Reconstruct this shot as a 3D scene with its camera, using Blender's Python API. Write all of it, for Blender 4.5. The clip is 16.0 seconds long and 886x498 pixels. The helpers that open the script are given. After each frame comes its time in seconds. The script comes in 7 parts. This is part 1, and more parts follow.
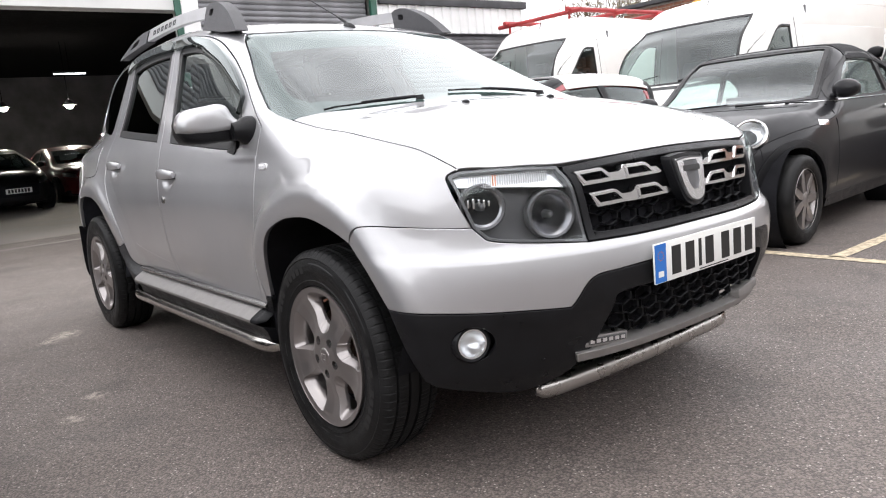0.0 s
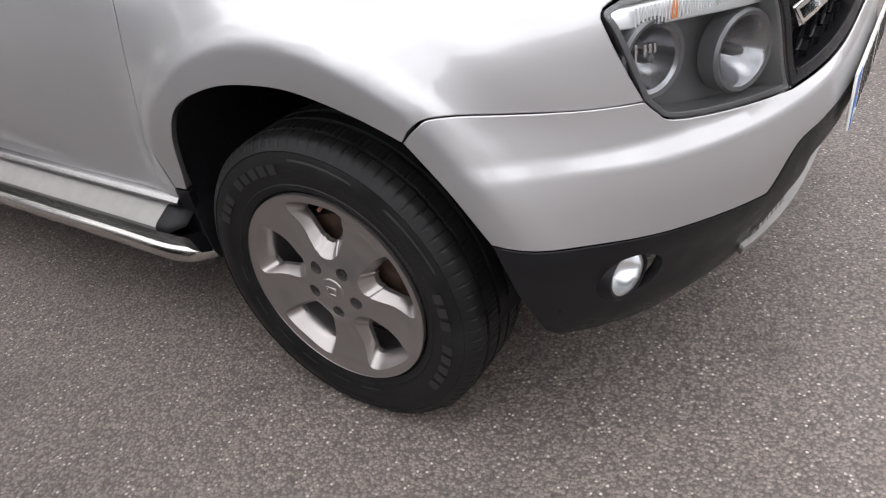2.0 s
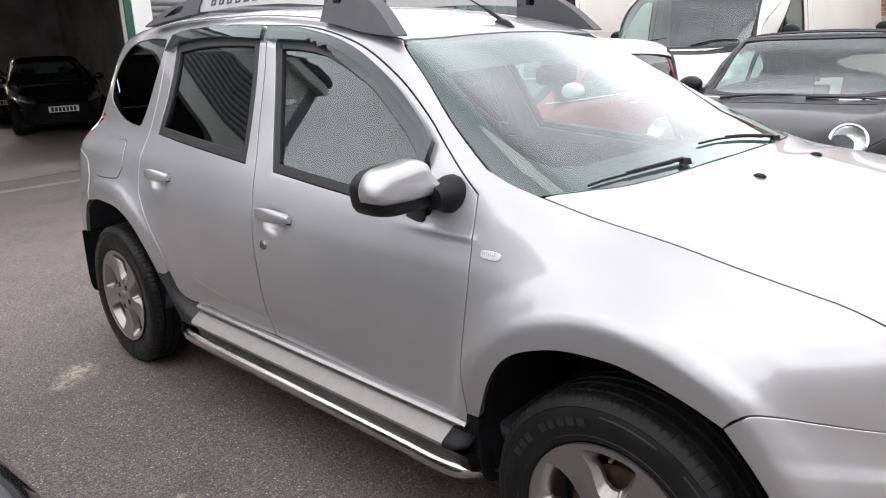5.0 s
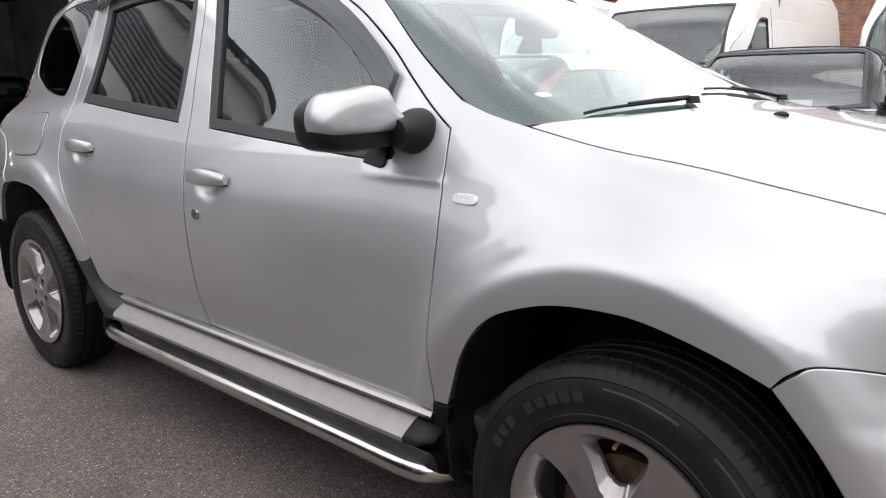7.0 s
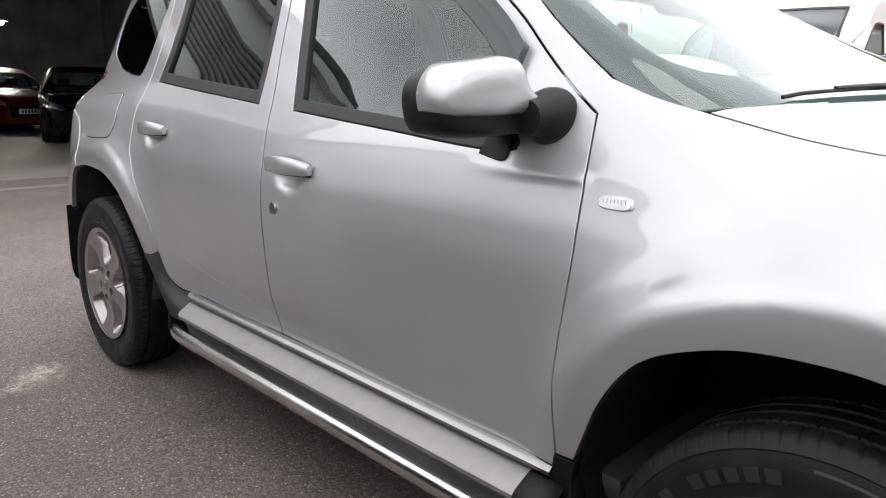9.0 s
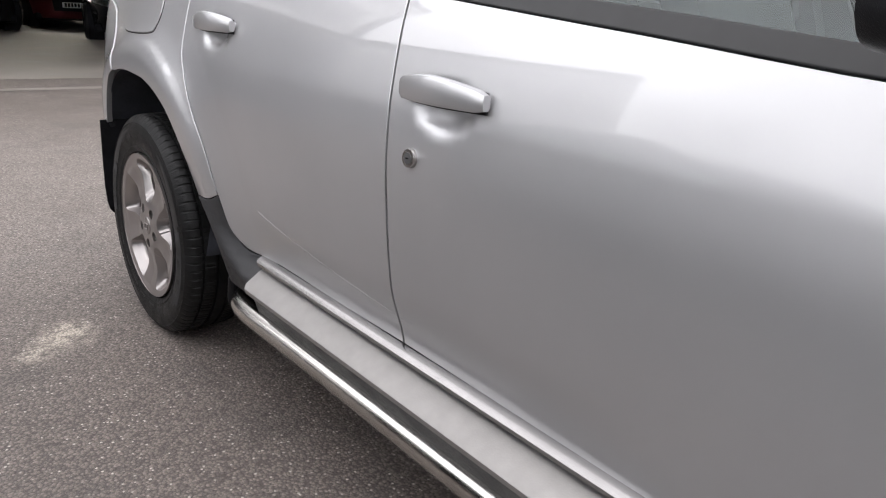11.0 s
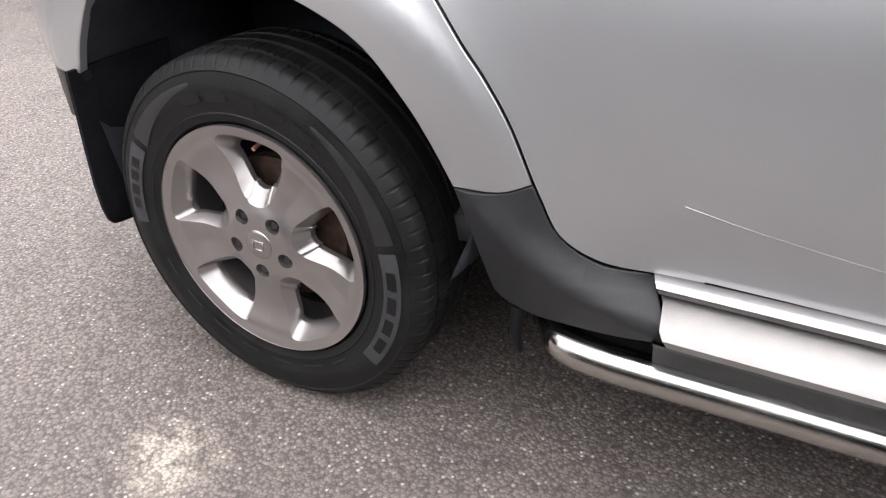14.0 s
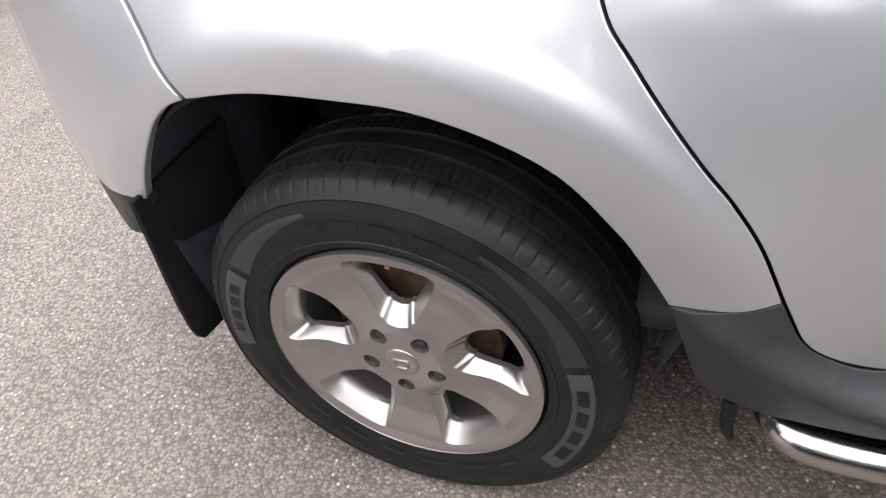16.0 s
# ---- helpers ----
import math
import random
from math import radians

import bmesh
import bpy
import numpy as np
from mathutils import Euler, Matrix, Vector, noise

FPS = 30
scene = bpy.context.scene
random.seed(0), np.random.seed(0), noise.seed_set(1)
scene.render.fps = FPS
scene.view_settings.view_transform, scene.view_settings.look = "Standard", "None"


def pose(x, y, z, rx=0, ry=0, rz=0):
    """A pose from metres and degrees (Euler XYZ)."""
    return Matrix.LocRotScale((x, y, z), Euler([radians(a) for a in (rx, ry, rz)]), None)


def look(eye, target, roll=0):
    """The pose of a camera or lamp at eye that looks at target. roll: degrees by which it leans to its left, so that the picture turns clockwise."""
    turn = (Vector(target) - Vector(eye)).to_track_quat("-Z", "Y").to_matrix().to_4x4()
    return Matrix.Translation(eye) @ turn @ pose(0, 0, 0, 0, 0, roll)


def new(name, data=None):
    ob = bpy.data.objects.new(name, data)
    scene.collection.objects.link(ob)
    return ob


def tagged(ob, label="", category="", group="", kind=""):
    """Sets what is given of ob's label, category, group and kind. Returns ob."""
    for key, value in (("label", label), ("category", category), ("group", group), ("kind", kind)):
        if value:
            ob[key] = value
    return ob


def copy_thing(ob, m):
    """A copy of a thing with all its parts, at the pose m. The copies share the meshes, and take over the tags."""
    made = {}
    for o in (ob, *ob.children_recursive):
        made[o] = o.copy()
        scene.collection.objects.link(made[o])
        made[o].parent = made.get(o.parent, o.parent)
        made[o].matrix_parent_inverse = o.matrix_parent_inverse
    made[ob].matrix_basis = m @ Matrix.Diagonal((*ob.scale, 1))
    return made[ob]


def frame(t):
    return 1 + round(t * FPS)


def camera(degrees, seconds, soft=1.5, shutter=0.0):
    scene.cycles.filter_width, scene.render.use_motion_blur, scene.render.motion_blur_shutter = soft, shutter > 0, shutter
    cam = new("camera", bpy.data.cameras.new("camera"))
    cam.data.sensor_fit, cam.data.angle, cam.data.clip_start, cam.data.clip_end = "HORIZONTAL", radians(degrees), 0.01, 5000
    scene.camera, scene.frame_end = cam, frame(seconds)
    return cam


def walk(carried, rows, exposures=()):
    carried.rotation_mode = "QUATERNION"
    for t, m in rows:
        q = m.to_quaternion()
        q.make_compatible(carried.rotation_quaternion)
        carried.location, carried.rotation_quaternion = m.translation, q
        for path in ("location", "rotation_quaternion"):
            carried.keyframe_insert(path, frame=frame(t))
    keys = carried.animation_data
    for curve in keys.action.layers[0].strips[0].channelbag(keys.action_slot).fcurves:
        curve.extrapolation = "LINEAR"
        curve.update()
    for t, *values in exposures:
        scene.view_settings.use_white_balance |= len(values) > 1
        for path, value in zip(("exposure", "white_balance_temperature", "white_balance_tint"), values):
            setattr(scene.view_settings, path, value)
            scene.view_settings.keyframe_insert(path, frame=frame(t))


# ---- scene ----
from mathutils.geometry import delaunay_2d_cdt

# ---- camera ----
cam = camera(62.5, 16.0, 1.1)
PATH = [
    (0, (4.659, -1.873, 1.004), (3.101, -0.662, 0.679), -5.2),
    (0.5, (4.475, -1.656, 1.091), (2.941, -0.488, 0.557), -3.4),
    (1, (4.262, -1.62, 1.151), (2.831, -0.43, 0.416), -2.1),
    (1.5, (3.936, -1.658, 1.164), (2.716, -0.33, 0.3), -4.6),
    (2, (3.583, -1.662, 1.197), (2.586, -0.328, 0.09), -8.6),
    (2.5, (3.39, -1.926, 1.325), (2.581, -0.448, 0.248), -5.5),
    (3, (3.362, -2.049, 1.391), (2.453, -0.533, 0.454), -3.5),
    (3.5, (3.397, -2.078, 1.439), (2.307, -0.614, 0.62), -3.2),
    (4, (3.42, -2.1, 1.466), (2.186, -0.698, 0.752), -2.9),
    (4.5, (3.433, -2.117, 1.478), (2.108, -0.757, 0.85), -2.7),
    (4.7, (3.444, -2.118, 1.476), (2.087, -0.77, 0.892), -2.7),
    (6.8, (3.304, -1.959, 1.165), (2.03, -0.483, 0.723), -1.4),
    (7, (3.242, -1.928, 1.161), (1.948, -0.468, 0.722), -0.8),
    (7.5, (3.084, -1.856, 1.213), (1.73, -0.444, 0.797), -0.6),
    (8, (3.021, -1.814, 1.266), (1.609, -0.439, 0.924), -0.4),
    (8.5, (3.004, -1.79, 1.26), (1.563, -0.439, 0.951), 0.2),
    (9, (2.945, -1.782, 1.105), (1.525, -0.44, 0.678), 0.9),
    (9.2, (2.891, -1.756, 1.071), (1.477, -0.426, 0.589), 1.4),
    (11.3, (2.073, -1.512, 1.029), (0.644, -0.272, 0.379), 4.2),
    (11.5, (1.977, -1.504, 1.015), (0.548, -0.243, 0.409), 5.3),
    (12, (1.722, -1.509, 1.015), (0.344, -0.2, 0.39), 3.9),
    (12.5, (1.488, -1.551, 1.013), (0.189, -0.186, 0.343), 2.9),
    (13, (1.274, -1.579, 0.974), (0.063, -0.183, 0.211), 1.4),
    (13.5, (1.06, -1.612, 0.969), (-0.003, -0.186, 0.055), -0.4),
    (14, (0.819, -1.649, 0.995), (-0.003, -0.156, -0.052), -1.8),
    (14.5, (0.688, -1.63, 1.037), (-0.033, -0.102, -0.034), -3.9),
    (15, (0.605, -1.592, 1.154), (-0.125, -0.116, 0.02), -7.5),
    (15.5, (0.546, -1.535, 1.19), (-0.206, -0.149, -0.04), -10.8),
    (16, (0.428, -1.458, 1.174), (-0.273, -0.1, -0.115), -11.0),
]
walk(cam, [(t, look(eye, target, roll)) for t, eye, target, roll in PATH], [(0.0, 0.62, 6500, 11), (2.0, 0.62, 6500, 11), (3.0, 0.68, 6500, 11), (4.0, 0.5, 6500, 11), (7.0, 0.47, 6500, 11), (9.0, 0.53, 6500, 11), (12.0, 0.95, 6500, 11), (14.0, 1.42, 6500, 11), (16.0, 1.48, 6500, 11)])

# ---- light: a bright overcast sky with a weak, wide sun behind the cloud ----
world = bpy.data.worlds.new("overcast")
scene.world = world
world.use_nodes = True
wn, wl = world.node_tree.nodes, world.node_tree.links
wn.clear()
w_out, w_bg = wn.new("ShaderNodeOutputWorld"), wn.new("ShaderNodeBackground")
w_sky = wn.new("ShaderNodeTexSky")
w_sky.sky_type, w_sky.sun_disc = "NISHITA", False
w_sky.sun_elevation, w_sky.sun_rotation = radians(80), radians(117)
w_grey = wn.new("ShaderNodeHueSaturation")
w_grey.inputs["Saturation"].default_value = 0.16
w_co, w_cloud = wn.new("ShaderNodeTexCoord"), wn.new("ShaderNodeTexNoise")
w_map = wn.new("ShaderNodeMapping")
w_map.inputs["Scale"].default_value = (1.0, 1.0, 1.25)
w_cloud.inputs["Scale"].default_value, w_cloud.inputs["Detail"].default_value = 2.2, 3.0
w_ramp = wn.new("ShaderNodeMapRange")
w_ramp.inputs["From Min"].default_value, w_ramp.inputs["From Max"].default_value = 0.36, 0.64
w_ramp.inputs["To Min"].default_value, w_ramp.inputs["To Max"].default_value = 0.62, 1.26
w_mix = wn.new("ShaderNodeMix")
w_mix.data_type, w_mix.blend_type = "RGBA", "MIX"
w_mix.inputs["Factor"].default_value = 0.72
w_mix.inputs["B"].default_value = (9.12, 9.05, 9.3, 1)
w_mul = wn.new("ShaderNodeVectorMath")
w_mul.operation = "SCALE"
wl.new(w_sky.outputs[0], w_grey.inputs["Color"])
wl.new(w_grey.outputs[0], w_mix.inputs["A"])
wl.new(w_co.outputs["Generated"], w_map.inputs["Vector"])
wl.new(w_map.outputs[0], w_cloud.inputs["Vector"])
wl.new(w_cloud.outputs["Fac"], w_ramp.inputs["Value"])
wl.new(w_mix.outputs["Result"], w_mul.inputs[0])
# thin bright cloud down to the horizon
w_sep, w_up = wn.new("ShaderNodeSeparateXYZ"), wn.new("ShaderNodeMapRange")
w_up.inputs["From Min"].default_value, w_up.inputs["From Max"].default_value = 0.0, 1.0
w_up.inputs["To Min"].default_value, w_up.inputs["To Max"].default_value = 0.92, 0.70
w_both = wn.new("ShaderNodeMath")
w_both.operation = "MULTIPLY"
wl.new(w_co.outputs["Generated"], w_sep.inputs[0])
wl.new(w_sep.outputs["Z"], w_up.inputs["Value"])
wl.new(w_up.outputs[0], w_both.inputs[0])
wl.new(w_ramp.outputs[0], w_both.inputs[1])
wl.new(w_both.outputs[0], w_mul.inputs["Scale"])
wl.new(w_mul.outputs[0], w_bg.inputs["Color"])
w_bg.inputs["Strength"].default_value = 0.27
wl.new(w_bg.outputs[0], w_out.inputs["Surface"])
sun = new("sun", bpy.data.lights.new("sun", "SUN"))
sun.data.energy, sun.data.angle, sun.data.color = 0.5, radians(40), (1.0, 0.97, 0.93)
sun.matrix_world = look((2, -1, 14), (0, 0, 0))

# ---- materials ----
def mat(name, base, rough=0.5, metal=0.0, vary=0.12, scale=6.0, bump=0.0, bump_scale=120.0, coat=0.0, spec=0.5, rough_vary=0.0, fine=0.0, emit=0.0):
    """A principled surface whose colour varies at two scales, with fine relief."""
    m = bpy.data.materials.new(name)
    m.use_nodes = True
    n, l = m.node_tree.nodes, m.node_tree.links
    b = n["Principled BSDF"]
    b.inputs["Roughness"].default_value, b.inputs["Metallic"].default_value = rough, metal
    b.inputs["Coat Weight"].default_value, b.inputs["Coat Roughness"].default_value = coat, 0.03
    b.inputs["Specular IOR Level"].default_value = spec
    co = n.new("ShaderNodeTexCoord")
    big, small, mix = n.new("ShaderNodeTexNoise"), n.new("ShaderNodeTexNoise"), n.new("ShaderNodeMix")
    big.inputs["Scale"].default_value, big.inputs["Detail"].default_value = scale, 5
    small.inputs["Scale"].default_value, small.inputs["Detail"].default_value = bump_scale, 2
    l.new(co.outputs["Object"], big.inputs["Vector"])
    l.new(co.outputs["Object"], small.inputs["Vector"])
    mix.data_type = "RGBA"
    mix.inputs["A"].default_value = (*[c * (1 - vary) for c in base], 1)
    mix.inputs["B"].default_value = (*[min(1, c * (1 + vary)) for c in base], 1)
    add = n.new("ShaderNodeMath")
    add.operation, add.use_clamp = "MULTIPLY_ADD", True
    l.new(small.outputs["Fac"], add.inputs[0])
    add.inputs[1].default_value = fine
    stretch = n.new("ShaderNodeMapRange")
    stretch.inputs["From Min"].default_value, stretch.inputs["From Max"].default_value = 0.3, 0.7
    stretch.inputs["To Min"].default_value, stretch.inputs["To Max"].default_value = -fine / 2, 1 - fine / 2
    stretch.clamp = False
    l.new(big.outputs["Fac"], stretch.inputs["Value"])
    l.new(stretch.outputs[0], add.inputs[2])
    l.new(add.outputs[0], mix.inputs["Factor"])
    l.new(mix.outputs["Result"], b.inputs["Base Color"])
    if rough_vary:
        rv = n.new("ShaderNodeMapRange")
        rv.inputs["From Min"].default_value, rv.inputs["From Max"].default_value = 0.3, 0.7
        rv.inputs["To Min"].default_value, rv.inputs["To Max"].default_value = rough - rough_vary, rough + rough_vary
        l.new(big.outputs["Fac"], rv.inputs["Value"])
        l.new(rv.outputs[0], b.inputs["Roughness"])
    if bump:
        bp = n.new("ShaderNodeBump")
        bp.inputs["Strength"].default_value, bp.inputs["Distance"].default_value = 1.0, bump
        l.new(small.outputs["Fac"], bp.inputs["Height"])
        l.new(bp.outputs[0], b.inputs["Normal"])
    if emit:
        b.inputs["Emission Color"].default_value, b.inputs["Emission Strength"].default_value = (*base, 1), emit
    return m


def glass(name, tint, gloss=(0.9, 0.97, 0.96), ior=2.3):
    """A thin pane: clear or tinted, with a mirror's gloss that grows towards a grazing view."""
    m = bpy.data.materials.new(name)
    m.use_nodes = True
    n, l = m.node_tree.nodes, m.node_tree.links
    n.clear()
    out, mix = n.new("ShaderNodeOutputMaterial"), n.new("ShaderNodeMixShader")
    clear, shine, face = n.new("ShaderNodeBsdfTransparent"), n.new("ShaderNodeBsdfGlossy"), n.new("ShaderNodeLayerWeight")
    clear.inputs["Color"].default_value = (*tint, 1)
    shine.inputs["Roughness"].default_value = 0.02
    shine.inputs["Color"].default_value = (*gloss, 1)
    # the same gloss from either side of the pane
    face.inputs["Blend"].default_value = 0.5
    steep, gain = n.new("ShaderNodeMath"), n.new("ShaderNodeMath")
    steep.operation, gain.operation = "POWER", "MULTIPLY_ADD"
    flat = ((ior - 1) / (ior + 1)) ** 2
    steep.inputs[1].default_value, gain.inputs[1].default_value, gain.inputs[2].default_value = 4.0, 1 - flat, flat
    l.new(face.outputs["Facing"], steep.inputs[0])
    l.new(steep.outputs[0], gain.inputs[0])
    l.new(gain.outputs[0], mix.inputs[0])
    l.new(clear.outputs[0], mix.inputs[1])
    l.new(shine.outputs[0], mix.inputs[2])
    l.new(mix.outputs[0], out.inputs["Surface"])
    return m


def paint(name, base, metal=0.0, flake=0.0, rough=0.35, vary=0.03, ior=1.5):
    """Car paint under clear lacquer, with metal flakes and a film of road dust."""
    m = mat(name, base, rough, metal, vary, 2.5, 0.0, 1400.0, coat=1.0, fine=flake)
    m.node_tree.nodes["Principled BSDF"].inputs["Coat IOR"].default_value = ior
    return m


SILVER = paint("silver_paint", (0.445, 0.445, 0.455), 0.66, 0.8, 0.39, 0.05, 1.62)
BLACK_PAINT = paint("black_paint", (0.008, 0.008, 0.010), rough=0.2, ior=1.4)
DARK_GREY_PAINT = paint("dark_grey_paint", (0.010, 0.010, 0.012), 0.0, 0.5)
for dark_ in (BLACK_PAINT, DARK_GREY_PAINT):
    dark_.node_tree.nodes["Principled BSDF"].inputs["Coat Weight"].default_value = 1.0 if dark_ is BLACK_PAINT else 0.3
    dark_.node_tree.nodes["Principled BSDF"].inputs["Specular IOR Level"].default_value = 0.2
RED_PAINT = paint("red_paint", (0.30, 0.012, 0.018))
WHITE_PAINT = paint("white_paint", (0.78, 0.77, 0.74))
PLASTIC = mat("black_plastic", (0.0070, 0.0072, 0.0085), 0.36, spec=0.24, vary=0.25, scale=14, bump=0.0006, bump_scale=900, rough_vary=0.1)
GREY_PLASTIC = mat("grey_plastic", (0.075, 0.075, 0.08), 0.6, vary=0.15, scale=10, bump=0.0005, bump_scale=900)
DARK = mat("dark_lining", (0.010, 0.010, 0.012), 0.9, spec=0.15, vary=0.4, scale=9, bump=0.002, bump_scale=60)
RUBBER = mat("tyre_rubber", (0.0095, 0.0095, 0.0098), 0.48, spec=0.20, vary=0.35, scale=18, bump=0.0006, bump_scale=500, rough_vary=0.12)
RUBBER_SOFT = mat("tyre_raised_rubber", (0.013, 0.013, 0.0135), 0.5, vary=0.25, scale=30)
RUBBER_PALE = mat("tyre_label_rubber", (0.032, 0.032, 0.034), 0.7, vary=0.2, scale=30)
# lighter lining: the rear arches' brighter light is in its colour
LINER_LIT = mat("arch_liner_lit", (0.052, 0.055, 0.066), 0.8, spec=0.2, vary=0.3, scale=9, bump=0.002, bump_scale=60)
# dusty look plus the spats' brighter light, both in this lighter plastic
DUSTY_LIT = mat("dusty_lit_plastic", (0.026, 0.026, 0.028), 0.5, spec=0.4, vary=0.3, scale=7, bump=0.0006, bump_scale=900, rough_vary=0.12)
SEAL = mat("window_seal", (0.014, 0.014, 0.015), 0.5, vary=0.2, scale=20)
ALLOY = mat("alloy_wheel", (0.33, 0.308, 0.302), 0.30, 0.85, vary=0.05, scale=6, bump=0.0, rough_vary=0.02)
ANTHRACITE = mat("anthracite_wheel", (0.05, 0.05, 0.054), 0.4, 0.7, vary=0.1, scale=25)
STEEL = mat("polished_steel", (0.58, 0.56, 0.53), 0.2, 1.0, vary=0.08, scale=14, rough_vary=0.06)
BRUSHED = mat("brushed_aluminium", (0.31, 0.298, 0.29), 0.48, 0.7, vary=0.06, scale=30, bump=0.0003, bump_scale=300)
LIP_METAL = mat("bright_sill_lip", (0.34, 0.33, 0.325), 0.25, 1.0, vary=0.05, scale=20)
BAR_STEEL = mat("brushed_bar_steel", (0.45, 0.43, 0.41), 0.28, 1.0, vary=0.08, scale=20, rough_vary=0.05)
CHROME = mat("chrome", (0.80, 0.80, 0.81), 0.16, 1.0, vary=0.03)
RUST = mat("brake_iron", (0.09, 0.055, 0.04), 0.6, 0.5, vary=0.5, scale=35, bump=0.001, bump_scale=150)
LIGHT_RAIL = mat("rail_silver", (0.52, 0.52, 0.53), 0.4, 0.6, vary=0.05, scale=20)
SEAT_CLOTH = mat("seat_cloth", (0.045, 0.045, 0.05), 0.9, vary=0.3, scale=12, bump=0.001, bump_scale=400)
DASH = mat("dashboard_plastic", (0.03, 0.031, 0.034), 0.6, vary=0.15, scale=12, bump=0.0006, bump_scale=500)
CLEAR_GLASS = glass("clear_glass", (0.74, 0.92, 0.88), (0.92, 0.96, 0.96), 2.0)
SIDE_GLASS = glass("side_glass", (0.66, 0.76, 0.73), ior=1.8)
PRIVACY_GLASS = glass("privacy_glass", (0.05, 0.05, 0.055), ior=1.5)
SMOKED = glass("smoked_acrylic", (0.16, 0.17, 0.17), ior=1.7)
LENS = glass("lamp_lens", (0.95, 0.96, 0.97), ior=1.5)
PLATE_WHITE = mat("plate_white", (0.80, 0.80, 0.77), 0.35, vary=0.04, scale=15)
PLATE_BLUE = mat("plate_blue", (0.02, 0.16, 0.55), 0.35, vary=0.05)
INK = mat("plate_ink", (0.012, 0.012, 0.012), 0.45, vary=0.1)
AMBER = mat("amber_reflector", (0.75, 0.22, 0.04), 0.25, vary=0.1)
LAMP_SILVER = mat("lamp_reflector", (0.86, 0.87, 0.88), 0.28, 1.0, vary=0.05)
LAMP_CHROME = mat("lamp_bowl_chrome", (0.24, 0.24, 0.25), 0.22, 1.0, vary=0.05)
LAMP_FROST = mat("lamp_frosted_rib", (0.62, 0.62, 0.63), 0.35, 0.2, vary=0.1, scale=60)
LAMP_GREY = mat("lamp_housing", (0.11, 0.11, 0.114), 0.35, 0.5, vary=0.1)
TAIL_RED = mat("tail_lamp_red", (0.35, 0.01, 0.015), 0.15, vary=0.1, coat=1.0)

# ---- shape of the car's skin: inside is negative ----
def spline(xs, ys):
    """A smooth curve through a few knots (monotone cubic)."""
    xs, ys = np.array(xs, float), np.array(ys, float)
    h, d = np.diff(xs), np.diff(ys) / np.diff(xs)
    m = np.empty(len(xs))
    m[0], m[-1] = d[0], d[-1]
    for i in range(1, len(xs) - 1):
        m[i] = 0 if d[i - 1] * d[i] <= 0 else 3 * (h[i - 1] + h[i]) / ((2 * h[i] + h[i - 1]) / d[i - 1] + (h[i] + 2 * h[i - 1]) / d[i])

    def at(x):
        x = np.clip(x, xs[0], xs[-1])
        i = np.clip(np.searchsorted(xs, x, side="right") - 1, 0, len(xs) - 2)
        t = (x - xs[i]) / h[i]
        return ((1 + 2 * t) * (1 - t) ** 2 * ys[i] + t * (1 - t) ** 2 * h[i] * m[i] + t * t * (3 - 2 * t) * ys[i + 1] + t * t * (t - 1) * h[i] * m[i + 1])
    return at


def smax(a, b, k):
    h = np.maximum(k - np.abs(a - b), 0) / k
    return np.maximum(a, b) + h * h * k / 4


def soft_step(a, b, x):
    t = np.clip((x - a) / (b - a), 0, 1)
    return t * t * (3 - 2 * t)


WIDTH = spline([0.2, 0.40, 0.52, 0.66, 0.78, 0.86, 0.93, 1.00, 1.06, 1.12, 1.22, 1.32, 1.42, 1.52, 1.62],
               [0.770, 0.790, 0.800, 0.813, 0.819, 0.813, 0.799, 0.780, 0.757, 0.733, 0.694, 0.655, 0.616, 0.577, 0.540])
ROOFLINE = spline([-1.0, -0.60, -0.2, 0.3, 0.8, 1.2, 1.5, 1.74, 2.00, 2.35, 2.60, 2.72, 2.95, 3.15, 3.30, 3.40, 3.6],
                  [1.47, 1.545, 1.592, 1.615, 1.615, 1.590, 1.548, 1.490, 1.372, 1.208, 1.105, 1.082, 1.040, 0.992, 0.943, 0.895, 0.79])
NOSE = spline([0.15, 0.26, 0.34, 0.43, 0.52, 0.60, 0.655, 0.69, 0.80, 0.89, 1.0],
              [-0.22, -0.15, -0.085, -0.045, -0.008, 0.0, -0.008, -0.035, -0.055, -0.075, -0.16])
TAIL = spline([0.2, 0.35, 0.5, 0.65, 0.85, 1.05, 1.3, 1.55], [0.14, 0.04, 0.0, 0.0, 0.03, 0.05, 0.15, 0.28])
FLARE = spline([0.0, 0.40, 0.45, 0.485, 0.515, 0.55, 0.60, 0.68, 0.80], [0.050, 0.050, 0.056, 0.058, 0.050, 0.030, 0.013, 0.004, 0.0])
FLARE_REAR = spline([0.0, 0.40, 0.45, 0.485, 0.515, 0.55, 0.60, 0.67], [0.026, 0.026, 0.031, 0.0325, 0.028, 0.015, 0.005, 0.0])
CREASE = spline([2.4, 2.62, 2.85, 3.10, 3.22, 3.4], [0.555, 0.548, 0.528, 0.468, 0.415, 0.33])


